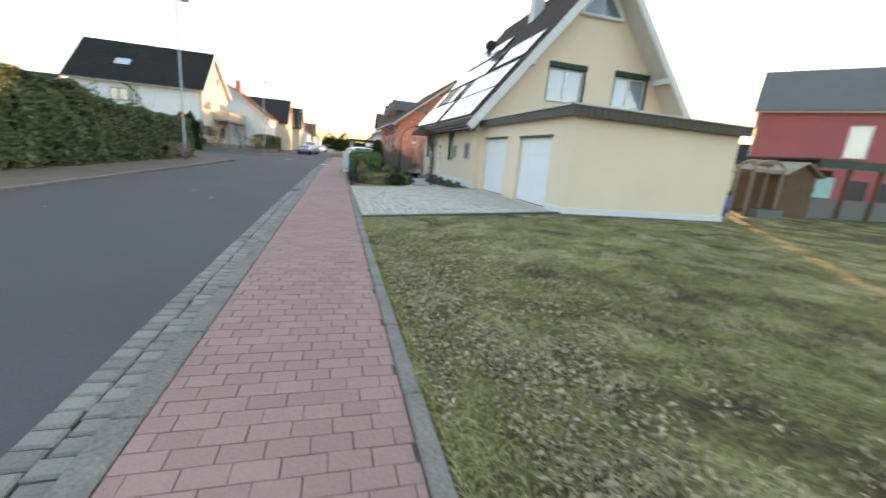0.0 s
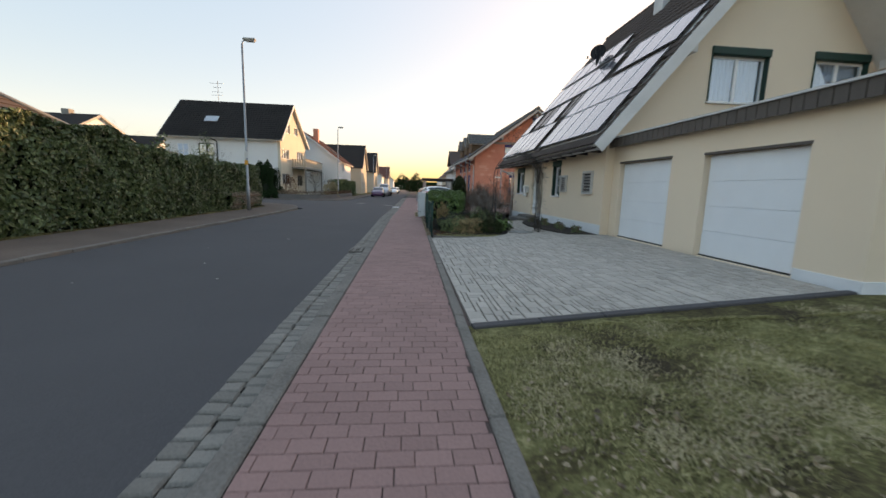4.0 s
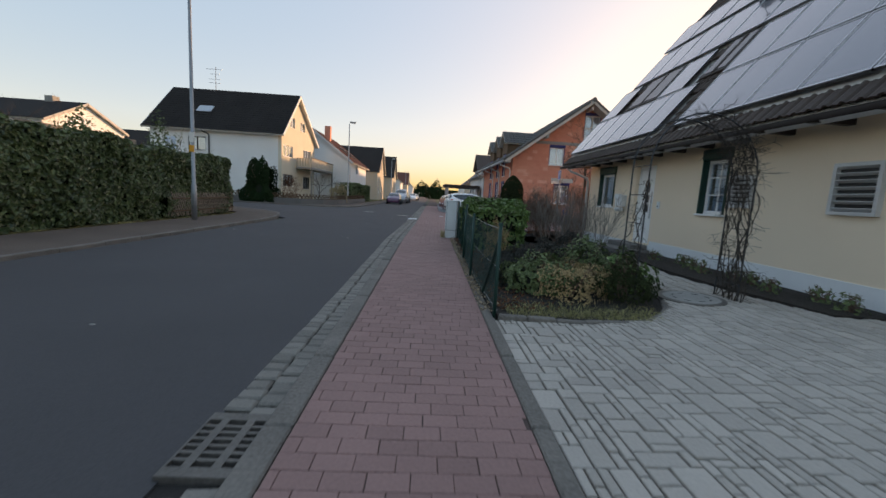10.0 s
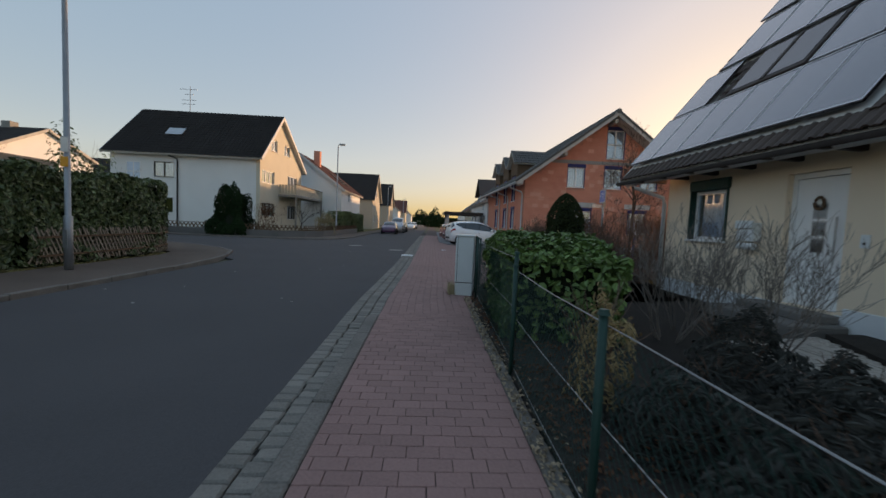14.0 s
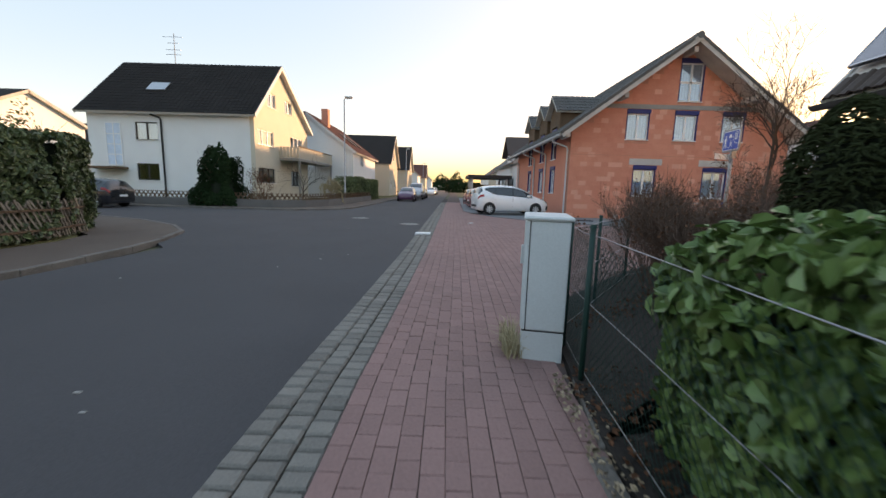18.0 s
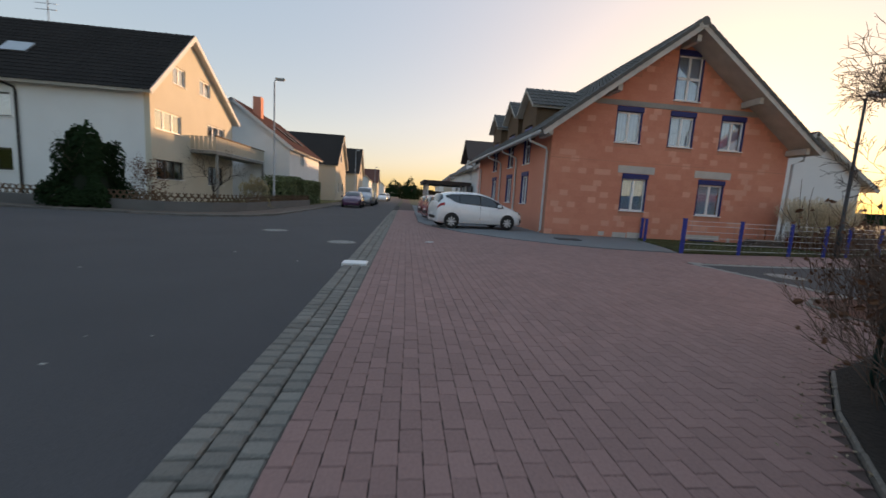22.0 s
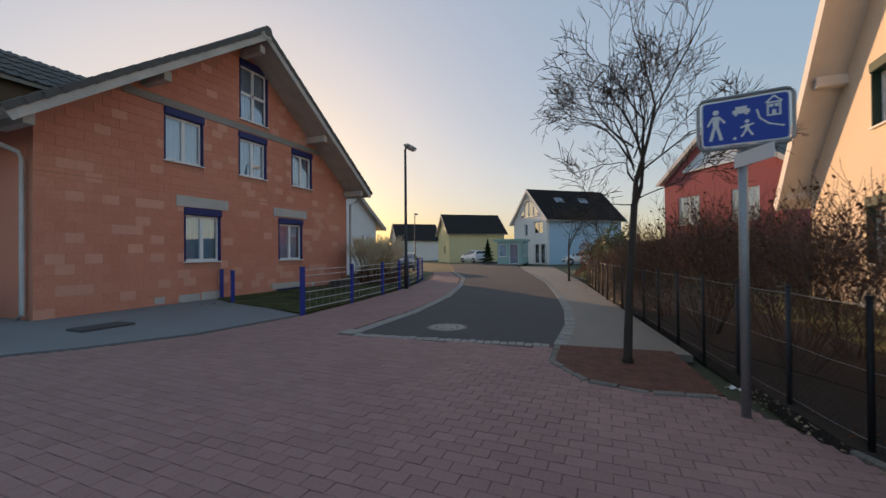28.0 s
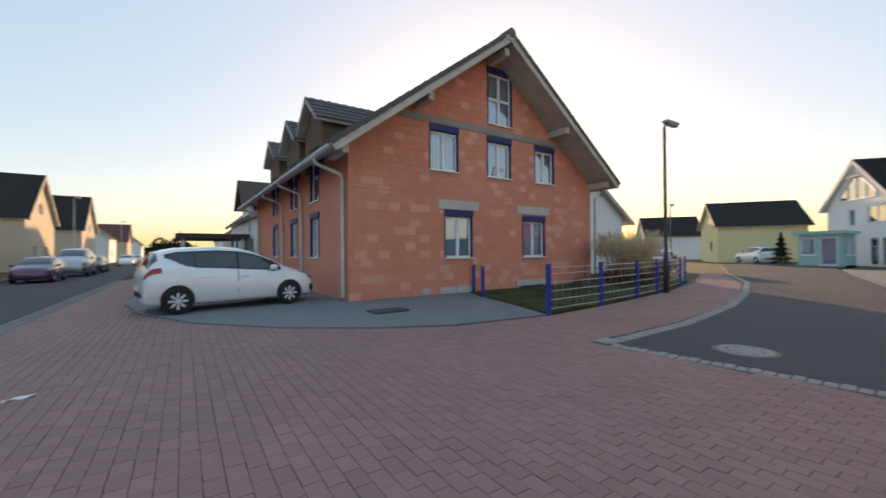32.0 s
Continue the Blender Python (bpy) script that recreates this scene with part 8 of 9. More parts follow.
fir = thing("young_fir", (45.6, 42.9, 0), "young green fir tree at the bend", "conifer")
rng = np.random.default_rng(53)
n = 3500
hh = rng.uniform(0, 1, n) ** 0.8
t = rng.uniform(0, 6.283, n)
rr = 1.05 * (1 - hh) * rng.uniform(0.25, 1, n) * (0.8 + 0.3 * np.sin(hh * 42))
leaves("needles", np.stack([45.6 + rr * np.cos(t), 42.9 + rr * np.sin(t), 0.2 + hh * 2.7 - rr * 0.15], 1), np.stack([np.cos(t), np.sin(t), 0.6 + 0 * t], 1), 0.16, "conifer", fir, seed=53, aspect=0.25)
part("trunk", tube(bmesh.new(), [(45.6, 42.9, -0.1), (45.6, 42.9, 2.7)], [0.06, 0.01], 7), "bark", fir)


def bare_tree(name, x, y, label, seed, fork, height, trunk_r, lean, arms, depth=4):
    rng = np.random.default_rng(seed)
    th = thing(name, (x, y, 0), label, "tree")
    top = Vector((x + lean[0], y + lean[1], fork))
    pts = [Vector((x, y, -0.05)), Vector((x, y, 0.1)), Vector((x + lean[0] * 0.3, y + lean[1] * 0.3, fork * 0.45)), top]
    part("trunk", tube(bmesh.new(), pts, [trunk_r * 1.6, trunk_r * 1.1, trunk_r * 0.95, trunk_r * 0.85], 12), "bark", th, smooth=True)
    segs = []
    for dx, dy, dz, ln, rad, *up in arms:
        start = top + Vector((0, 0, up[0])) if up else top - Vector((0, 0, 0.03))
        branches(rng, start, (dx, dy, dz), ln, rad, depth, 0.75, 2, 0.06, segs, taper=0.6, minr=0.0042)
    v, f = limbs(segs)
    tagged(raw("branchwork", v, f, "bark", th), kind="stuff")
    return th


bare_tree("street_tree", 6.92, 29.97, "bare young street tree in a mulched bed", 61, 2.05, 5.2, 0.05, (0.02, -0.1), [(0.0, 0.06, 1, 1.25, 0.036), (0.05, -0.24, 1, 1.1, 0.032), (-0.1, 0.85, 0.72, 0.72, 0.017, 0.75), (0.05, -0.72, 0.8, 0.8, 0.018, 0.35), (0.15, -0.9, 0.42, 0.6, 0.012, 0.05), (-0.1, 0.98, 0.2, 0.5, 0.010, 0.0), (0.75, 0.15, 0.85, 0.75, 0.017, 0.3), (-0.75, -0.1, 0.9, 0.7, 0.017, 0.45), (0.3, 0.6, 0.9, 0.8, 0.016, 0.5), (-0.4, -0.5, 1.0, 0.75, 0.015, 0.6)], 4)
bare_tree("street_tree", 21.4, 31.9, "small bare street tree beside the pavement", 62, 1.5, 3.6, 0.05, (0.05, 0.0), [(-0.4, 0.2, 1, 1.2, 0.03), (0.5, 0.1, 1, 1.2, 0.03), (0.1, -0.5, 0.9, 1.0, 0.03)], 3)
bare_tree("garden_tree", -10.3, 47.2, "small bare garden tree before the white house", 63, 0.9, 3.4, 0.05, (0.05, 0.0), [(-0.6, 0.2, 1, 1.2, 0.03), (0.6, 0.2, 1, 1.2, 0.03), (0.1, -0.6, 1, 1.1, 0.03), (-0.1, 0.6, 1, 1.1, 0.03)], 3)
bare_tree("garden_tree", 38.5, 30.5, "bare garden tree behind the shrubs", 64, 2.2, 6.0, 0.09, (0.0, 0.0), [(-0.6, 0.2, 1, 2.0, 0.05), (0.6, 0.2, 1, 2.0, 0.05), (0.1, -0.6, 1, 1.9, 0.05)], 3)
bare_tree("garden_tree", 30, 30, "bare garden tree behind the shrubs", 65, 1.6, 4.6, 0.07, (0.0, 0.0), [(-0.6, 0.2, 1, 1.6, 0.04), (0.6, 0.2, 1, 1.6, 0.04), (0.1, -0.6, 1, 1.5, 0.04)], 3)
bare_tree("garden_tree", -22, 33.5, "bare garden tree behind the hedge", 66, 1.8, 5.0, 0.07, (0.0, 0.0), [(-0.5, 0.2, 1, 1.7, 0.04), (0.6, 0.2, 1, 1.7, 0.04), (0.1, -0.6, 1, 1.6, 0.04)], 3)
clump("far_tree_mass", 2.5, 150, 0, 3.5, 3.5, 5.5, 1500, 0.7, "conifer", "dark evergreen tree far along the street", "tree", seed=67)
clump("far_tree_mass", -3.5, 240, 0, 6, 5, 7.0, 1500, 1.0, "conifer", "dark evergreen tree far along the street", "tree", seed=68)

# plants on the arch bed by the house wall
for k in range(9):
    clump("edging_plant", 4.75 + 0.18 * math.sin(k * 2.1), 15.5 + k * 0.5, 0.16, 0.16, 0.16, 0.22, 70, 0.06, "shrubleaf", "small withered plant in the bed along the wall", "plant", seed=70 + k, group="edging plants")

# ---- lawn, beds and grass ----
bm = bmesh.new()
xs = [0.12, 1.2, 2.5, 4.0, 5.5, 9, 16, 30, 70]
ys = [-60, -20, -6, 0, 4, 7.66]
vt = [[bm.verts.new((x, y if y < 7 else 7.66 + 0.14 * min(x, 5.5), ground_z(x, y) - 0.005)) for y in ys] for x in xs]
for a, b in zip(vt, vt[1:]):
    for k in range(len(ys) - 1):
        bm.faces.new((a[k], b[k], b[k + 1], a[k + 1]))
solo("lawn", bm, "turf", "patchy winter lawn strewn with dead leaves", "lawn", kind="structure")
bm = bmesh.new()
poly(bm, [(5.6, 8.3, 0.19), (70, 8.3, 0.19), (70, 27.5, 0.10), (20, 27.5, 0.05), (5.6, 26.6, 0.05), (5.2, 25.0, 0.10), (11.2, 25.0, 0.18), (11.2, 8.6, 0.19)], 0.15)
solo("garden_ground", bm, "turf", "garden turf around the houses", "lawn", kind="structure")
sheet("garden_bed", [(0.22, 15.2), (1.2, 15.02), (2.0, 15.15), (2.55, 15.7), (2.95, 16.6), (3.05, 17.4), (3.1, 20.4), (4.3, 20.6), (4.3, 22.5), (5.3, 22.6), (5.3, 27.2), (8.0, 28.7), (20, 31), (20, 27.2), (5.8, 26.2), (5.3, 26.2), (4.25, 28.25), (3.35, 27.9), (2.6, 27.25), (1.8, 26.35), (1.0, 25.35), (0.45, 23.9), (0.3, 22.4)], -0.1, 0.04, "soil", "dark soil of the front garden behind the fence", "ground")
sheet("corner_bed", [(2.5, 26.5), (5.2, 26.2), (20, 27.2), (20, 30.9), (5.05, 28.6), (4.25, 28.2)], -0.1, 0.03, "soil", "dark soil under the corner shrubs", "ground")
sheet("wall_bed", [(4.35, 15.3), (5.24, 15.15), (5.24, 20.6), (4.7, 20.6), (4.1, 19.2), (3.95, 17.9), (4.1, 16.4)], 0.05, 0.185, "soil", "narrow dark bed along the house wall", "ground")
sheet("tree_bed", [(5.97, 29.14), (5.86, 29.8), (6.02, 30.42), (6.66, 30.87), (7.6, 30.9), (7.75, 29.35)], -0.1, 0.012, "mulch", "reddish bark mulch round the street tree", "ground")
sheet("verge_bed", [(8.75, 36.98), (10.9, 37.12), (13.2, 37.45), (16.4, 38.15), (21.2, 39.75), (26.6, 42.7), (26, 46), (17.4, 45), (17.3, 41.9), (10.35, 41.88), (9.75, 40.5)], -0.1, 0.035, "rough", "rough grass between fence and brick house, coloured darker for shade", "ground")
sheet("pavement_south", [(7.7, 30.85), (11.4, 31.15), (15, 31.75), (20, 32.75), (26, 34.3), (33, 36.3), (40, 38), (40, 35), (30, 33), (20.2, 31.15), (7.65, 29.12)], -0.1, -0.004, "beige", "pale paved footpath along the side street", "pavement")
sheet("garden_west", [(-9.5, -60), (-9.5, 29.8), (-10.9, 31.25), (-80, 31.25), (-80, -60)], -0.135, -0.008, "turf", "garden ground behind the hedge", "ground")
sheet("garden_northwest", [(-80, 43.75), (-10.8, 43.85), (-9.3, 45.0), (-8.6, 47.0), (-8.3, 60), (-7.9, 90), (-7, 200), (-80, 200)], -0.135, 0.02, "turf", "front gardens on the west side", "ground")

rng = np.random.default_rng(101)


def blades(name, pts, h, material, parent, seed, lean=0.6, w=0.006):
    r = np.random.default_rng(seed)
    p = np.asarray(pts, float)
    n = len(p)
    a = r.uniform(0, 6.283, n)
    hh = h * r.uniform(0.4, 1.2, n)
    d = np.stack([np.cos(a), np.sin(a), np.zeros(n)], 1)
    s = np.stack([-np.sin(a), np.cos(a), np.zeros(n)], 1) * (w * r.uniform(0.6, 1.5, n))[:, None]
    ln = r.uniform(0.1, lean * 2, n)[:, None]
    up = np.array([0, 0, 1.0])
    v = np.empty((n, 5, 3))
    v[:, 0], v[:, 1] = p - s, p + s
    m = p + up * (hh * 0.6)[:, None] + d * ln * (hh * 0.35)[:, None]
    v[:, 2], v[:, 3] = m + s * 0.7, m - s * 0.7
    v[:, 4] = p + up * (hh * (1 - 0.35 * ln[:, 0]))[:, None] + d * ln * hh[:, None]
    i = np.arange(n) * 5
    f = np.stack([i, i + 1, i + 2, i + 3], 1).tolist() + np.stack([i + 3, i + 2, i + 4], 1).tolist()
    return raw(name, v.reshape(-1, 3), f, material, parent)


n = 5200
tx = 0.2 + 11.5 * rng.uniform(0, 1, n) ** 1.6
ty = rng.uniform(-2.5, 8.2, n)
ok = ty < 7.55 + 0.14 * np.minimum(tx, 5.5)
ok &= np.array([noise.noise(Vector((a * 0.8, b * 0.8, 0))) + 0.6 * noise.noise(Vector((a * 2.5, b * 2.5, 3))) + 0.12 * min(a, 4) > 0.02 for a, b in zip(tx, ty)])
tx, ty = tx[ok], ty[ok]
px = np.maximum(0.17, np.repeat(tx, 40) + rng.normal(0, 0.07, len(tx) * 40))
py = np.minimum(np.repeat(ty, 40) + rng.normal(0, 0.07, len(tx) * 40), 7.6)
g = blades("lawn_grass", np.stack([px, py, np.clip((px - 0.25) * 0.038, 0, 0.2) - 0.008], 1), 0.05, "blade", None, 102, 1.0, 0.0026)
tagged(g, "tufts of dull winter grass on the lawn", "grass", kind="stuff")
n = 1500
tx = 0.35 + 10.5 * rng.uniform(0, 1, n) ** 1.3
ty = rng.uniform(-2.5, 7.9, n)
ok = ty < 7.3 + 0.14 * np.minimum(tx, 5.5)
ok &= np.array([noise.noise(Vector((a * 1.1, b * 1.1, 21))) > 0.0 for a, b in zip(tx, ty)])
tx, ty = tx[ok], ty[ok]
px = np.maximum(0.2, np.repeat(tx, 60) + rng.normal(0, 0.08, len(tx) * 60))
py = np.minimum(np.repeat(ty, 60) + rng.normal(0, 0.08, len(tx) * 60), 7.55 + 0.14 * np.minimum(px, 5.5))
g = blades("dry_grass", np.stack([px, py, np.clip((px - 0.25) * 0.038, 0, 0.2) - 0.008], 1), 0.055, "straw", None, 132, 1.3, 0.003)
tagged(g, "straw-coloured dead grass between the green tufts", "grass", kind="stuff")
n = 15000
px = 0.2 + np.abs(rng.normal(0, 1.1, n))
py = rng.uniform(-2.5, 7.5, n)
thin = rng.uniform(0, 1, n)
ok = np.array([noise.noise(Vector((a * 1.5, b * 1.5, 9))) + 0.35 - 0.15 * a > -0.1 and c > 0.3 * (b - 3.2) for a, b, c in zip(px, py, thin)])
px, py = px[ok], py[ok]
n = len(px)
h = n // 3
g = [leaves("fallen_leaves", np.stack([px[q], py[q], np.clip((px[q] - 0.25) * 0.038, 0, 0.2) + 0.012 + rng.uniform(0, 0.022, len(px[q]))], 1), np.tile([0, 0, 1.0], (len(px[q]), 1)), sz, "deadleaf", None, seed=103 + sd, fold=0.7, jit=1.6) for q, sz, sd in ((slice(0, h), 0.05, 0), (slice(h, n), 0.026, 50))]
tagged(g[1], "small crumbled dead leaves on the lawn edge", "leaves", kind="stuff")
g = g[0]
tagged(g, "pale dead leaves scattered over the lawn edge", "leaves", kind="stuff")
n = 1500
px = 0.3 + np.abs(rng.normal(0, 0.45, n))
py = rng.uniform(15.3, 23.3, n)
q = rng.uniform(0, 1, 700)
qx, qy = 0.6 + 4.5 * q + rng.normal(0, 0.12, 700) + 0.12, 24.3 + 4.1 * q + rng.normal(0, 0.12, 700) - 0.1
g = leaves("bed_leaves", np.concatenate([np.stack([px, py, 0.05 + rng.uniform(0, 0.02, n)], 1), np.stack([qx, qy, 0.045 + rng.uniform(0, 0.02, 700)], 1)]), np.tile([0, 0, 1.0], (n + 700, 1)), 0.045, "brownleaf", None, seed=104, fold=0.5)
tagged(g, "withered leaves on the dark garden soil", "leaves", kind="stuff")
n = 1100
py = rng.uniform(15.3, 23.2, n)
px = 0.09 + 0.011 * (py - 15) + np.abs(rng.normal(0, 0.1, n))
g = leaves("edge_leaves", np.stack([px, py, 0.03 + rng.uniform(0, 0.02, n)], 1), np.tile([0, 0, 1.0], (n, 1)), 0.036, "deadleaf", None, seed=144, fold=0.6)
tagged(g, "withered leaves gathered along the fence foot", "leaves", kind="stuff")
n = 2200
px, py = rng.uniform(0.4, 2.4, n), 15.12 + np.abs(rng.normal(0, 0.3, n))
g = blades("bed_grass", np.stack([px, py, np.full(n, 0.04)], 1), 0.055, "blade", None, 105, 1.1, 0.003)
tagged(g, "dull grass fringe of the front bed", "grass", kind="stuff")
n = 3000
px, py = rng.uniform(8.9, 17.0, n), rng.uniform(37.2, 41.8, n)
ok = py > 37.1 + 0.16 * np.maximum(0, px - 11)
g = blades("verge_grass", np.stack([px[ok], py[ok], np.full(ok.sum(), 0.03)], 1), 0.05, "ivy", None, 106, 0.8, 0.005)
tagged(g, "rough grass behind the blue fence", "grass", kind="stuff")
LINE = [(0.6, 24.25), (1.3, 25.25), (2.4, 26.75), (3.4, 27.65), (4.9, 28.4), (6.4, 28.8)]
n = 750
q = rng.uniform(0, 1, n)
px = np.interp(q, np.linspace(0, 1, 6), [p[0] for p in LINE]) - np.abs(rng.normal(0, 0.26, n)) + 0.1
py = np.interp(q, np.linspace(0, 1, 6), [p[1] for p in LINE]) + np.abs(rng.normal(0, 0.2, n)) - 0.08
g = leaves("fence_leaves", np.stack([px, py, 0.008 + rng.uniform(0, 0.014, n)], 1), np.tile([0, 0, 1.0], (n, 1)), 0.034, "deadleaf", None, seed=141, fold=0.6)
tagged(g, "withered leaves blown against the fence foot", "leaves", kind="stuff")
tuft = thing("grass_tuft", (0.02, 23.7, 0), "dry grass tuft at the foot of the cabinet", "grass")
tagged(blades("dry_stalk", np.stack([rng.uniform(-0.08, 0.06, 260), rng.uniform(23.5, 23.95, 260), np.full(260, -0.01)], 1), 0.28, "straw", tuft, 107, 0.5, 0.004), kind="stuff")
sp = thing("road_specks", (-3, 20, ROAD_Z), "small pale scraps lying on the asphalt", "litter", kind="stuff")
bm = bmesh.new()
for k in range(26):
    x, y = rng.uniform(-6.5, -2.2), rng.uniform(0, 34)
    s = rng.uniform(0.008, 0.025)
    bx(bm, x - s, x + s, y - s * 0.5, y + s * 0.5, ROAD_Z, ROAD_Z + 0.006)
part("scraps", bm, "roadmark", sp)

# tall dry reed grass with plumes behind the blue fence
reed = thing("reed_grass", (17.5, 40.3, 0), "tall dry reed grass with pale feathery plumes behind the blue fence", "grass")
r3 = np.random.default_rng(48)
n = 420
ang, rad = r3.uniform(0, 6.283, n), 0.62 * np.sqrt(r3.uniform(0, 1, n))
bx0, by0 = 17.5 + rad * np.cos(ang), 40.3 + rad * np.sin(ang)
hh = r3.uniform(1.5, 2.3, n)
tip = np.stack([bx0 + np.cos(ang) * rad * 1.3 + r3.normal(0, 0.08, n), by0 + np.sin(ang) * rad * 1.3 + r3.normal(0, 0.08, n), hh], 1)
segs = [(Vector((x, y, 0.0)), Vector(t), 0.006, 0.004) for x, y, t in zip(bx0, by0, tip)]
v, f = limbs(segs)
tagged(raw("reed_stalks", v, f, "straw", reed), kind="stuff")
pk = np.repeat(np.arange(n), 40)
fr = r3.uniform(0, 1, len(pk))
foot = np.stack([bx0, by0, np.zeros(n)], 1)
pl = tip[pk] + (foot - tip)[pk] * (fr * 0.27)[:, None] + r3.normal(0, 0.028, (len(pk), 3))
tagged(leaves("plumes", pl, np.tile([0.3, -0.3, 0.2], (len(pk), 1)), 0.07, "plume", reed, "pale feathery plumes", seed=49, aspect=0.22, jit=2.0), kind="stuff")
blades("reed_leaves", np.stack([17.5 + r3.normal(0, 0.42, 2600), 40.3 + r3.normal(0, 0.42, 2600), np.zeros(2600)], 1), 0.95, "brownleaf", reed, 50, 0.5, 0.012)
pile = thing("slab_pile", (15.4, 40.7, 0.03), "low stack of dark grey slabs beside the house wall", "slabs")
for k in range(4):
    part("slab", box(14.6 + 0.1 * k, 16.3 - 0.06 * k, 40.35 + 0.04 * k, 41.0, 0.035 + 0.07 * k, 0.1 + 0.07 * k, None, 0.008), "slate", pile)
for x, y, w, l, rz, lab in ((0.4, 36.5, 0.24, 0.05, 20, "pale paper strip lying on the red paving"), (6.25, 28.97, 0.14, 0.07, 50, "crumpled white paper lying beside the tree bed")):
    ps = thing("paper_scrap", (x, y, 0.0), lab, "litter")
    bm = bmesh.new()
    bmesh.ops.create_grid(bm, x_segments=5, y_segments=3, size=0.5)
    for q in bm.verts:
        q.co = pose(x, y, 0.012, 0, 0, rz) @ Vector((q.co.x * w, q.co.y * l, 0.016 * math.sin(q.co.x * 9 + q.co.y * 5)))
    bmesh.ops.solidify(bm, geom=bm.faces[:], thickness=0.002)
    part("sheet", bm, "signwhite", ps)

# ---- paving stones ----
rp = tagged(new("red_pavement"), "red concrete pavers laid in running bond", "pavement", kind="structure")
single, joined = [], []
row = 0
y = -4.0
while y < 21.75:
    d = 0.128
    off = [0.0, 0.1, 0.05, 0.15, 0.02, 0.12][row % 6]
    lx, rx = left_edge(y) + 0.003, right_edge(y) - 0.003
    x = lx - off
    while x < rx:
        a, b = max(x, lx), min(x + 0.204, rx)
        if b - a > 0.03:
            (single if 1.2 < y < 7.2 and b - a > 0.202 else joined).append((a, b, y, y + d))
        x += 0.204
    y += d
    row += 1
PLAZA = [(-1.4, 21.74), (0.2, 21.74), (0.4, 23.6), (0.95, 25.4), (1.75, 26.4), (2.55, 27.3), (3.3, 27.95), (4.2, 28.3), (5.0, 28.65), (6.0, 29.15), (5.88, 29.8), (6.0, 30.4), (6.6, 30.85), (7.4, 30.95), (7.1, 34.7), (10, 34.75), (13.5, 35.2), (17.4, 36.2), (22, 37.8), (28.5, 40.9), (28.0, 42.0), (22, 39.4), (16.1, 37.9), (13.3, 37.4), (10.9, 37.05), (8.64, 36.8), (6.2, 37.05), (4.8, 37.75), (3.4, 38.85), (2, 40.5), (0.95, 42.9), (0.45, 45.5), (0.8, 60), (1.2, 75), (-0.6, 75), (-0.8, 60), (-1.05, 42), (-1.25, 29)]
far = []
cx = street_edge(21.7) + 0.536
col = 0
while cx < 28:
    off = 0.102 if col % 2 else 0.0
    y = 21.72 + off
    while y < 60:
        c = (cx + 0.064 + drift(y + 0.1), y + 0.1)
        if c[0] < 12 or c[1] > 34:
            ends = [inside((c[0], y + q), PLAZA) for q in (0.0, 0.204)]
            if all(ends):
                (joined if c[1] < 44 else far).append((cx, cx + 0.128, y, y + 0.204))
            elif any(ends):
                cut = [q / 12 for q in range(13) if inside((c[0], y + 0.204 * q / 12), PLAZA)]
                if len(cut) > 3:
                    joined.append((cx, cx + 0.128, y + 0.204 * cut[0], y + 0.204 * cut[-1]))
        y += 0.204
    cx += 0.128
    col += 1
tagged(pavers("red_pavers", joined + far, "red", rp, flat_bent, 201, gap=0.004, bev=0.003), kind="stuff")
me_r = piece_mesh("paver", 0.199, 0.123, "red1", 0.04, 0.004)
for a, b, c, d in single[:300]:
    ob = new("paver", me_r)
    ob.parent = rp
    ob.matrix_basis = pose((a + b) / 2 + rng.uniform(-0.001, 0.001), (c + d) / 2, rng.uniform(-0.002, 0.002), rng.uniform(-0.5, 0.5), rng.uniform(-0.5, 0.5), 0)
if single[300:]:
    tagged(pavers("red_pavers", single[300:], "red", rp, flat_bent, 202, gap=0.004, bev=0.003), kind="stuff")

gt = tagged(new("gutter_paving"), "grey gutter stones between street and pavement", "gutter", kind="structure")
bed = strip(lambda y: street_edge(y), lambda y: left_edge(y) - 0.17 if y < 21.6 else street_edge(y) + 0.53, -80, 75, -0.14, 1.0, -0.075)
me = link("gutter_bed", bed, "djoint")
gb = new("gutter_bed", me)
gb.parent = gt
single, joined = [], []
y = -4.0
k = 0
while y < 60:
    q, e0 = left_edge(y) - 0.168, street_edge(y)
    mid = (q + e0) / 2 + rng.uniform(-0.012, 0.012)
    rows = [(e0, mid), (mid, q)] if y < 21.6 else [(e0 + e, e0 + e + 0.176) for e in (0.0, 0.177, 0.354)]
    for i, (a, b) in enumerate(rows):
        o = 0.07 if i % 2 else 0.0
        if 12.5 < y + o < 13.14 and y < 21:
            continue
        (single if 5.0 < y < 14 else joined).append((a, b, y + o, y + o + 0.14))
    y += 0.14
    k += 1
tagged(pavers("gutter_stones", joined + single[140:], "cobble", gt, lambda x, y: -0.045 if y < 21 else -0.03, 203, h=0.05, bev=0.014, gap=0.012, jit=0.004), kind="stuff")
me_c = piece_mesh("gutter_stone", 0.183, 0.128, "cobble1", 0.06, 0.014)
for a, b, c, d in single[:140]:
    ob = new("gutter_stone", me_c)
    ob.parent = gt
    ob.matrix_basis = pose((a + b) / 2, (c + d) / 2 + rng.uniform(-0.006, 0.006), -0.047 + rng.uniform(-0.006, 0.004), rng.uniform(-2, 2), rng.uniform(-2, 2), rng.uniform(-3, 3)) @ Matrix.Diagonal(((b - a - rng.uniform(0.004, 0.014)) / 0.183, rng.uniform(0.92, 1.03), 1, 1))

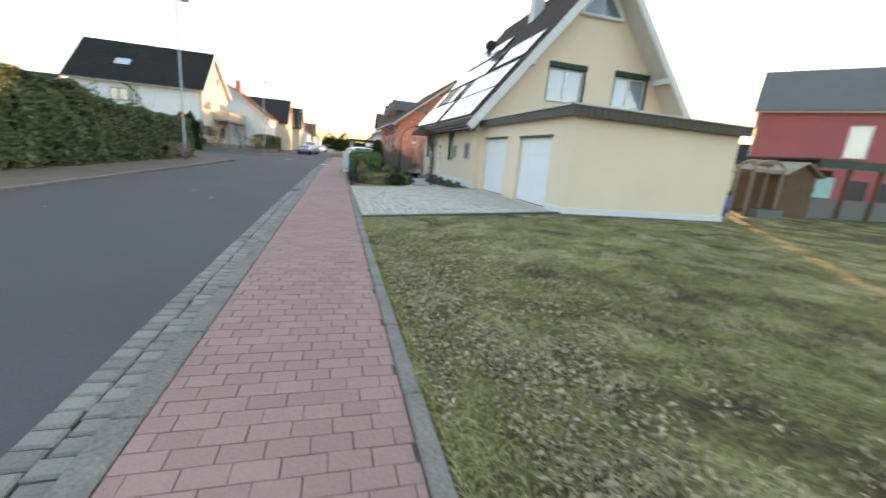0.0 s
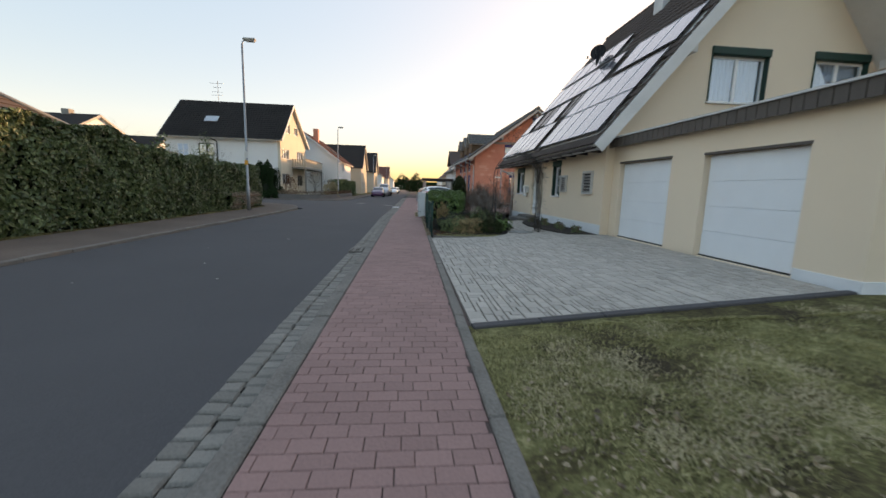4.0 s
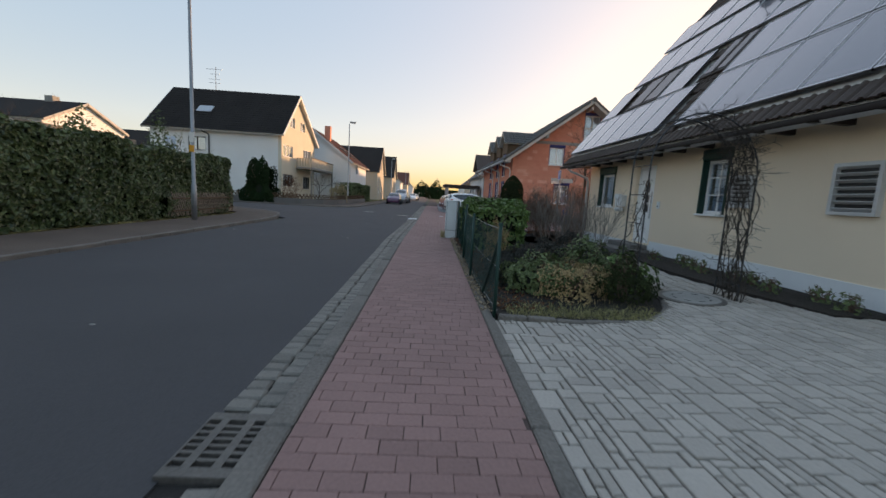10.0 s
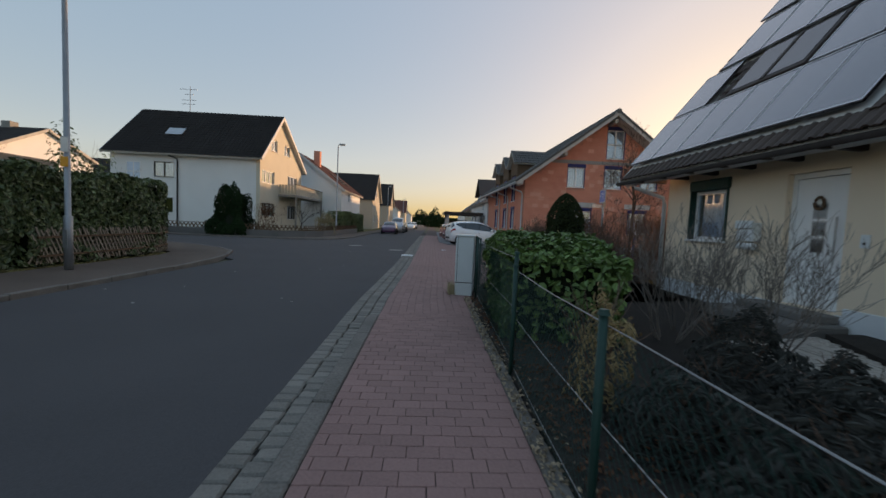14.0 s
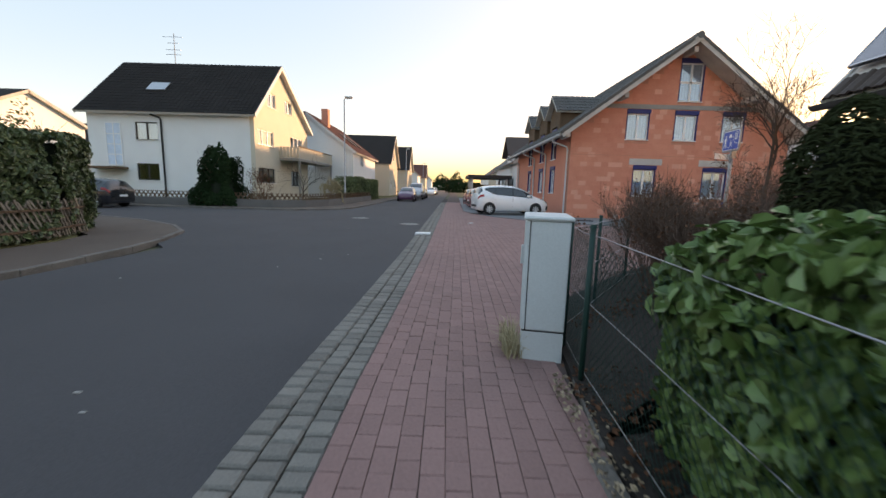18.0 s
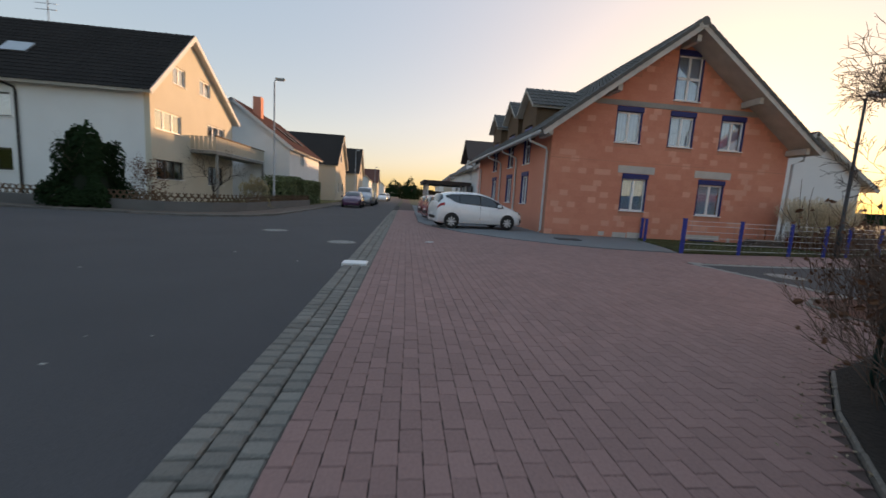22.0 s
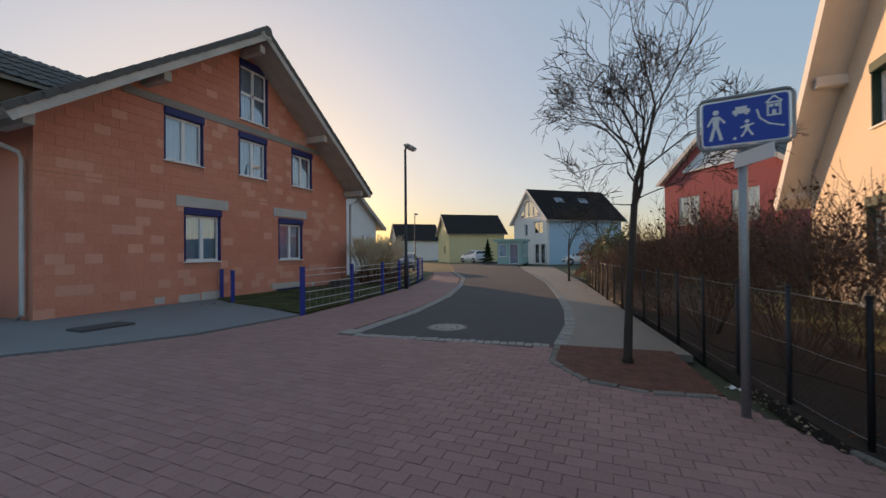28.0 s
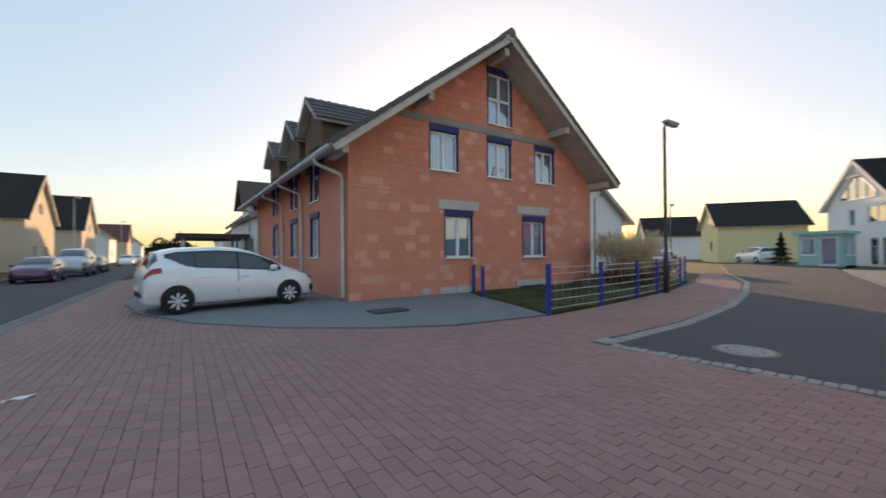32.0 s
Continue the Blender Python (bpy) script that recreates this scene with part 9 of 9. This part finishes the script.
dw = tagged(new("driveway"), "grey mixed-format paving of the driveway", "driveway", kind="structure")
DRIVE = [(0.19, 7.72), (5.46, 8.45), (5.46, 15.05), (4.4, 15.28), (4.1, 16.3), (3.93, 17.9), (4.08, 19.2), (4.5, 20.5), (3.12, 20.4), (3.07, 17.4), (2.97, 16.6), (2.57, 15.68), (2.02, 15.12), (1.2, 14.98), (0.21, 15.12)]
bm = bmesh.new()
poly(bm, [(x, y, ground_z(x, y) - 0.022) for x, y in DRIVE], 0)
db = new("driveway_bed", link("driveway_bed", bm, "djoint"))
db.parent = dw
cells = []
r2 = np.random.default_rng(205)
UNIT = 0.063


def lay(x0, x1, y0, y1):
    """One slab, cut into small stones where the outline crosses it."""
    if all(inside(q, DRIVE) for q in ((x0 + 0.01, y0 + 0.01), (x1 - 0.01, y0 + 0.01), (x1 - 0.01, y1 - 0.01), (x0 + 0.01, y1 - 0.01))):
        cells.append((x0, x1, y0, y1))
        return
    na, nb = max(1, round((x1 - x0) / UNIT)), max(1, round((y1 - y0) / UNIT))
    for i in range(na):
        for j in range(nb):
            q = (x0 + (x1 - x0) * i / na, x0 + (x1 - x0) * (i + 1) / na, y0 + (y1 - y0) * j / nb, y0 + (y1 - y0) * (j + 1) / nb)
            if inside(((q[0] + q[1]) / 2, (q[2] + q[3]) / 2), DRIVE):
                cells.append(q)


# mixed slabs packed on a small grid, as in rough ashlar
SIZES = [(4, 3), (3, 4), (3, 3), (4, 2), (2, 4), (3, 2), (2, 3), (2, 2), (3, 1), (1, 3), (2, 1), (1, 2)]
ODDS = np.array([12, 10, 5, 10, 9, 14, 13, 7, 6, 5, 4, 4]) / 99
NX, NY = int(5.3 / UNIT) + 1, int(13.1 / UNIT) + 1
used = np.zeros((NX + 6, NY + 6), bool)
for j in range(NY):
    for i in range(NX):
        if used[i, j]:
            continue
        for k in r2.choice(len(SIZES), len(SIZES), replace=False, p=ODDS):
            w, d = SIZES[k]
            if not used[i:i + w, j:j + d].any():
                break
        else:
            w, d = 1, 1
        used[i:i + w, j:j + d] = True
        lay(0.2 + UNIT * i, 0.2 + UNIT * (i + w), 7.6 + UNIT * j, 7.6 + UNIT * (j + d))
near = [c for c in cells if 9.0 < c[2] < 14.5 and c[1] < 3.4 and c[1] - c[0] > 0.1]
rest = sorted(set(cells) - set(near[:300]))
tagged(pavers("driveway_slabs", rest, "grey", dw, lambda x, y: ground_z(x, y) + 0.004, 206, gap=0.012, bev=0.006, jit=0.003), kind="stuff")
cache = {}
for a, b, c, d in near[:300]:
    key = (round((b - a) / 0.005), round((d - c) / 0.005))
    if key not in cache:
        cache[key] = piece_mesh("slab", b - a - 0.012, d - c - 0.012, "grey1", 0.04, 0.006)
    ob = new("slab", cache[key])
    ob.parent = dw
    ob.matrix_basis = pose((a + b) / 2, (c + d) / 2, ground_z((a + b) / 2, c) + 0.004 + rng.uniform(-0.003, 0.003), 0, -2.17, 0)
de = thing("driveway_edge", (0.24, 7.66, 0), "dark edging stones between lawn and driveway", "kerb", kind="structure")
fm, ln = base_frame((0.2, 7.6), (5.46, 8.36))
for i in range(7):
    u0, u1 = ln * i / 7, ln * (i + 1) / 7
    mm = fm @ pose((u0 + u1) / 2, 0, ground_z(0.2 + (u0 + u1) / 2, 7.8) + 0.028, 0, -2.1, 0)
    part("edging_stone", box(-ln / 14 + 0.004, ln / 14 - 0.004, -0.02, 0.10, -0.12, 0.0, mm, 0.01), "asphalt", de)

kerb_line("bed_edging", [(0.26, 15.08), (1.2, 14.97), (1.65, 15.02), (2.05, 15.14), (2.35, 15.4), (2.6, 15.72), (2.82, 16.15), (2.98, 16.6), (3.07, 17.4), (3.1, 20.4)], 0.08, -0.05, 0.062, 0.3, "grey edging stones round the front bed", "kerbs")
kerb_line("fence_edging", [(0.27, 22.35), (0.42, 23.5)], -0.08, -0.1, 0.03, 0.5, "low concrete edging along the fence foot", "kerbs")
kerb_line("fence_edging", [(0.5, 24.05), (1.0, 25.38), (1.8, 26.38), (2.6, 27.28), (3.35, 27.93), (4.25, 28.28), (5.0, 28.63)], -0.08, -0.1, 0.03, 0.5, "low concrete edging along the fence foot", "kerbs")
# side street borders
kerb_line("side_kerb", [(7.72, 31.0), (9.5, 31.0), (11.5, 31.2), (15, 31.8), (20, 32.8), (26, 34.4), (33, 36.4)], -0.22, -0.12, 0.0, 0.13, "pale sett border of the side street", "kerbs")
kerb_line("side_kerb", [(7.3, 34.42), (10, 34.5), (13.5, 35.0), (17.5, 36.0), (22.2, 37.5), (29, 40.7)], 0.22, -0.12, 0.0, 0.13, "pale sett border of the side street", "kerbs")
kerb_line("side_kerb", [(7.68, 31.05), (7.32, 34.4)], 0.2, -0.12, 0.0, 0.13, "pale sett strip across the side street", "kerbs")
kerb_line("bed_kerb", [(5.98, 29.2), (5.87, 29.8), (6.03, 30.4), (6.66, 30.84), (7.6, 30.87)], 0.10, -0.1, 0.015, 0.3, "small edging stones round the tree bed", "kerbs")

# clay blocks of the brick house front
fb = bpy.data.objects["brick_house"]
wall_s = [o for o in fb.children if o.name.startswith("wall_south")][0]
inv = HOME["brick_house"].inverted()
mb = [piece_mesh("clay_block", 0.3738, 0.2458, m, 0.02, 0.0008) for m in ("brick1", "brickpale")]
full = [c for c in cells_b if c[1] - c[0] > 0.37 and c[3] < 4.6]
pick = set(map(tuple, full[:300]))
for a, b, c, d in full[:300]:
    ob = new("clay_block", mb[int(rng.uniform() < 0.13)])
    ob.parent = wall_s
    ob.matrix_basis = inv @ pose((a + b) / 2, BS - 0.01 + rng.uniform(-0.001, 0.001), (c + d) / 2, 90, 0, 0)
rest = [c for c in cells_b if tuple(c) not in pick]
pale = [rng.uniform() < 0.13 for c in rest]
for want, mt in ((False, "brick"), (True, "brickpale")):
    v, f = [], []
    for (a, b, c, d), p in zip(rest, pale):
        if p != want:
            continue
        k = len(v)
        g, e = 0.0006, 0.0014
        yy = BS - 0.01
        v += [(a + g, BS, c + g), (b - g, BS, c + g), (b - g, BS, d - g), (a + g, BS, d - g), (a + e, yy, c + e), (b - e, yy, c + e), (b - e, yy, d - e), (a + e, yy, d - e)]
        f.append((k + 4, k + 5, k + 6, k + 7))
        for q in range(4):
            f.append((k + q, k + (q + 1) % 4, k + 4 + (q + 1) % 4, k + 4 + q))
    tagged(raw("block_rest", v, f, mt, wall_s), kind="stuff")
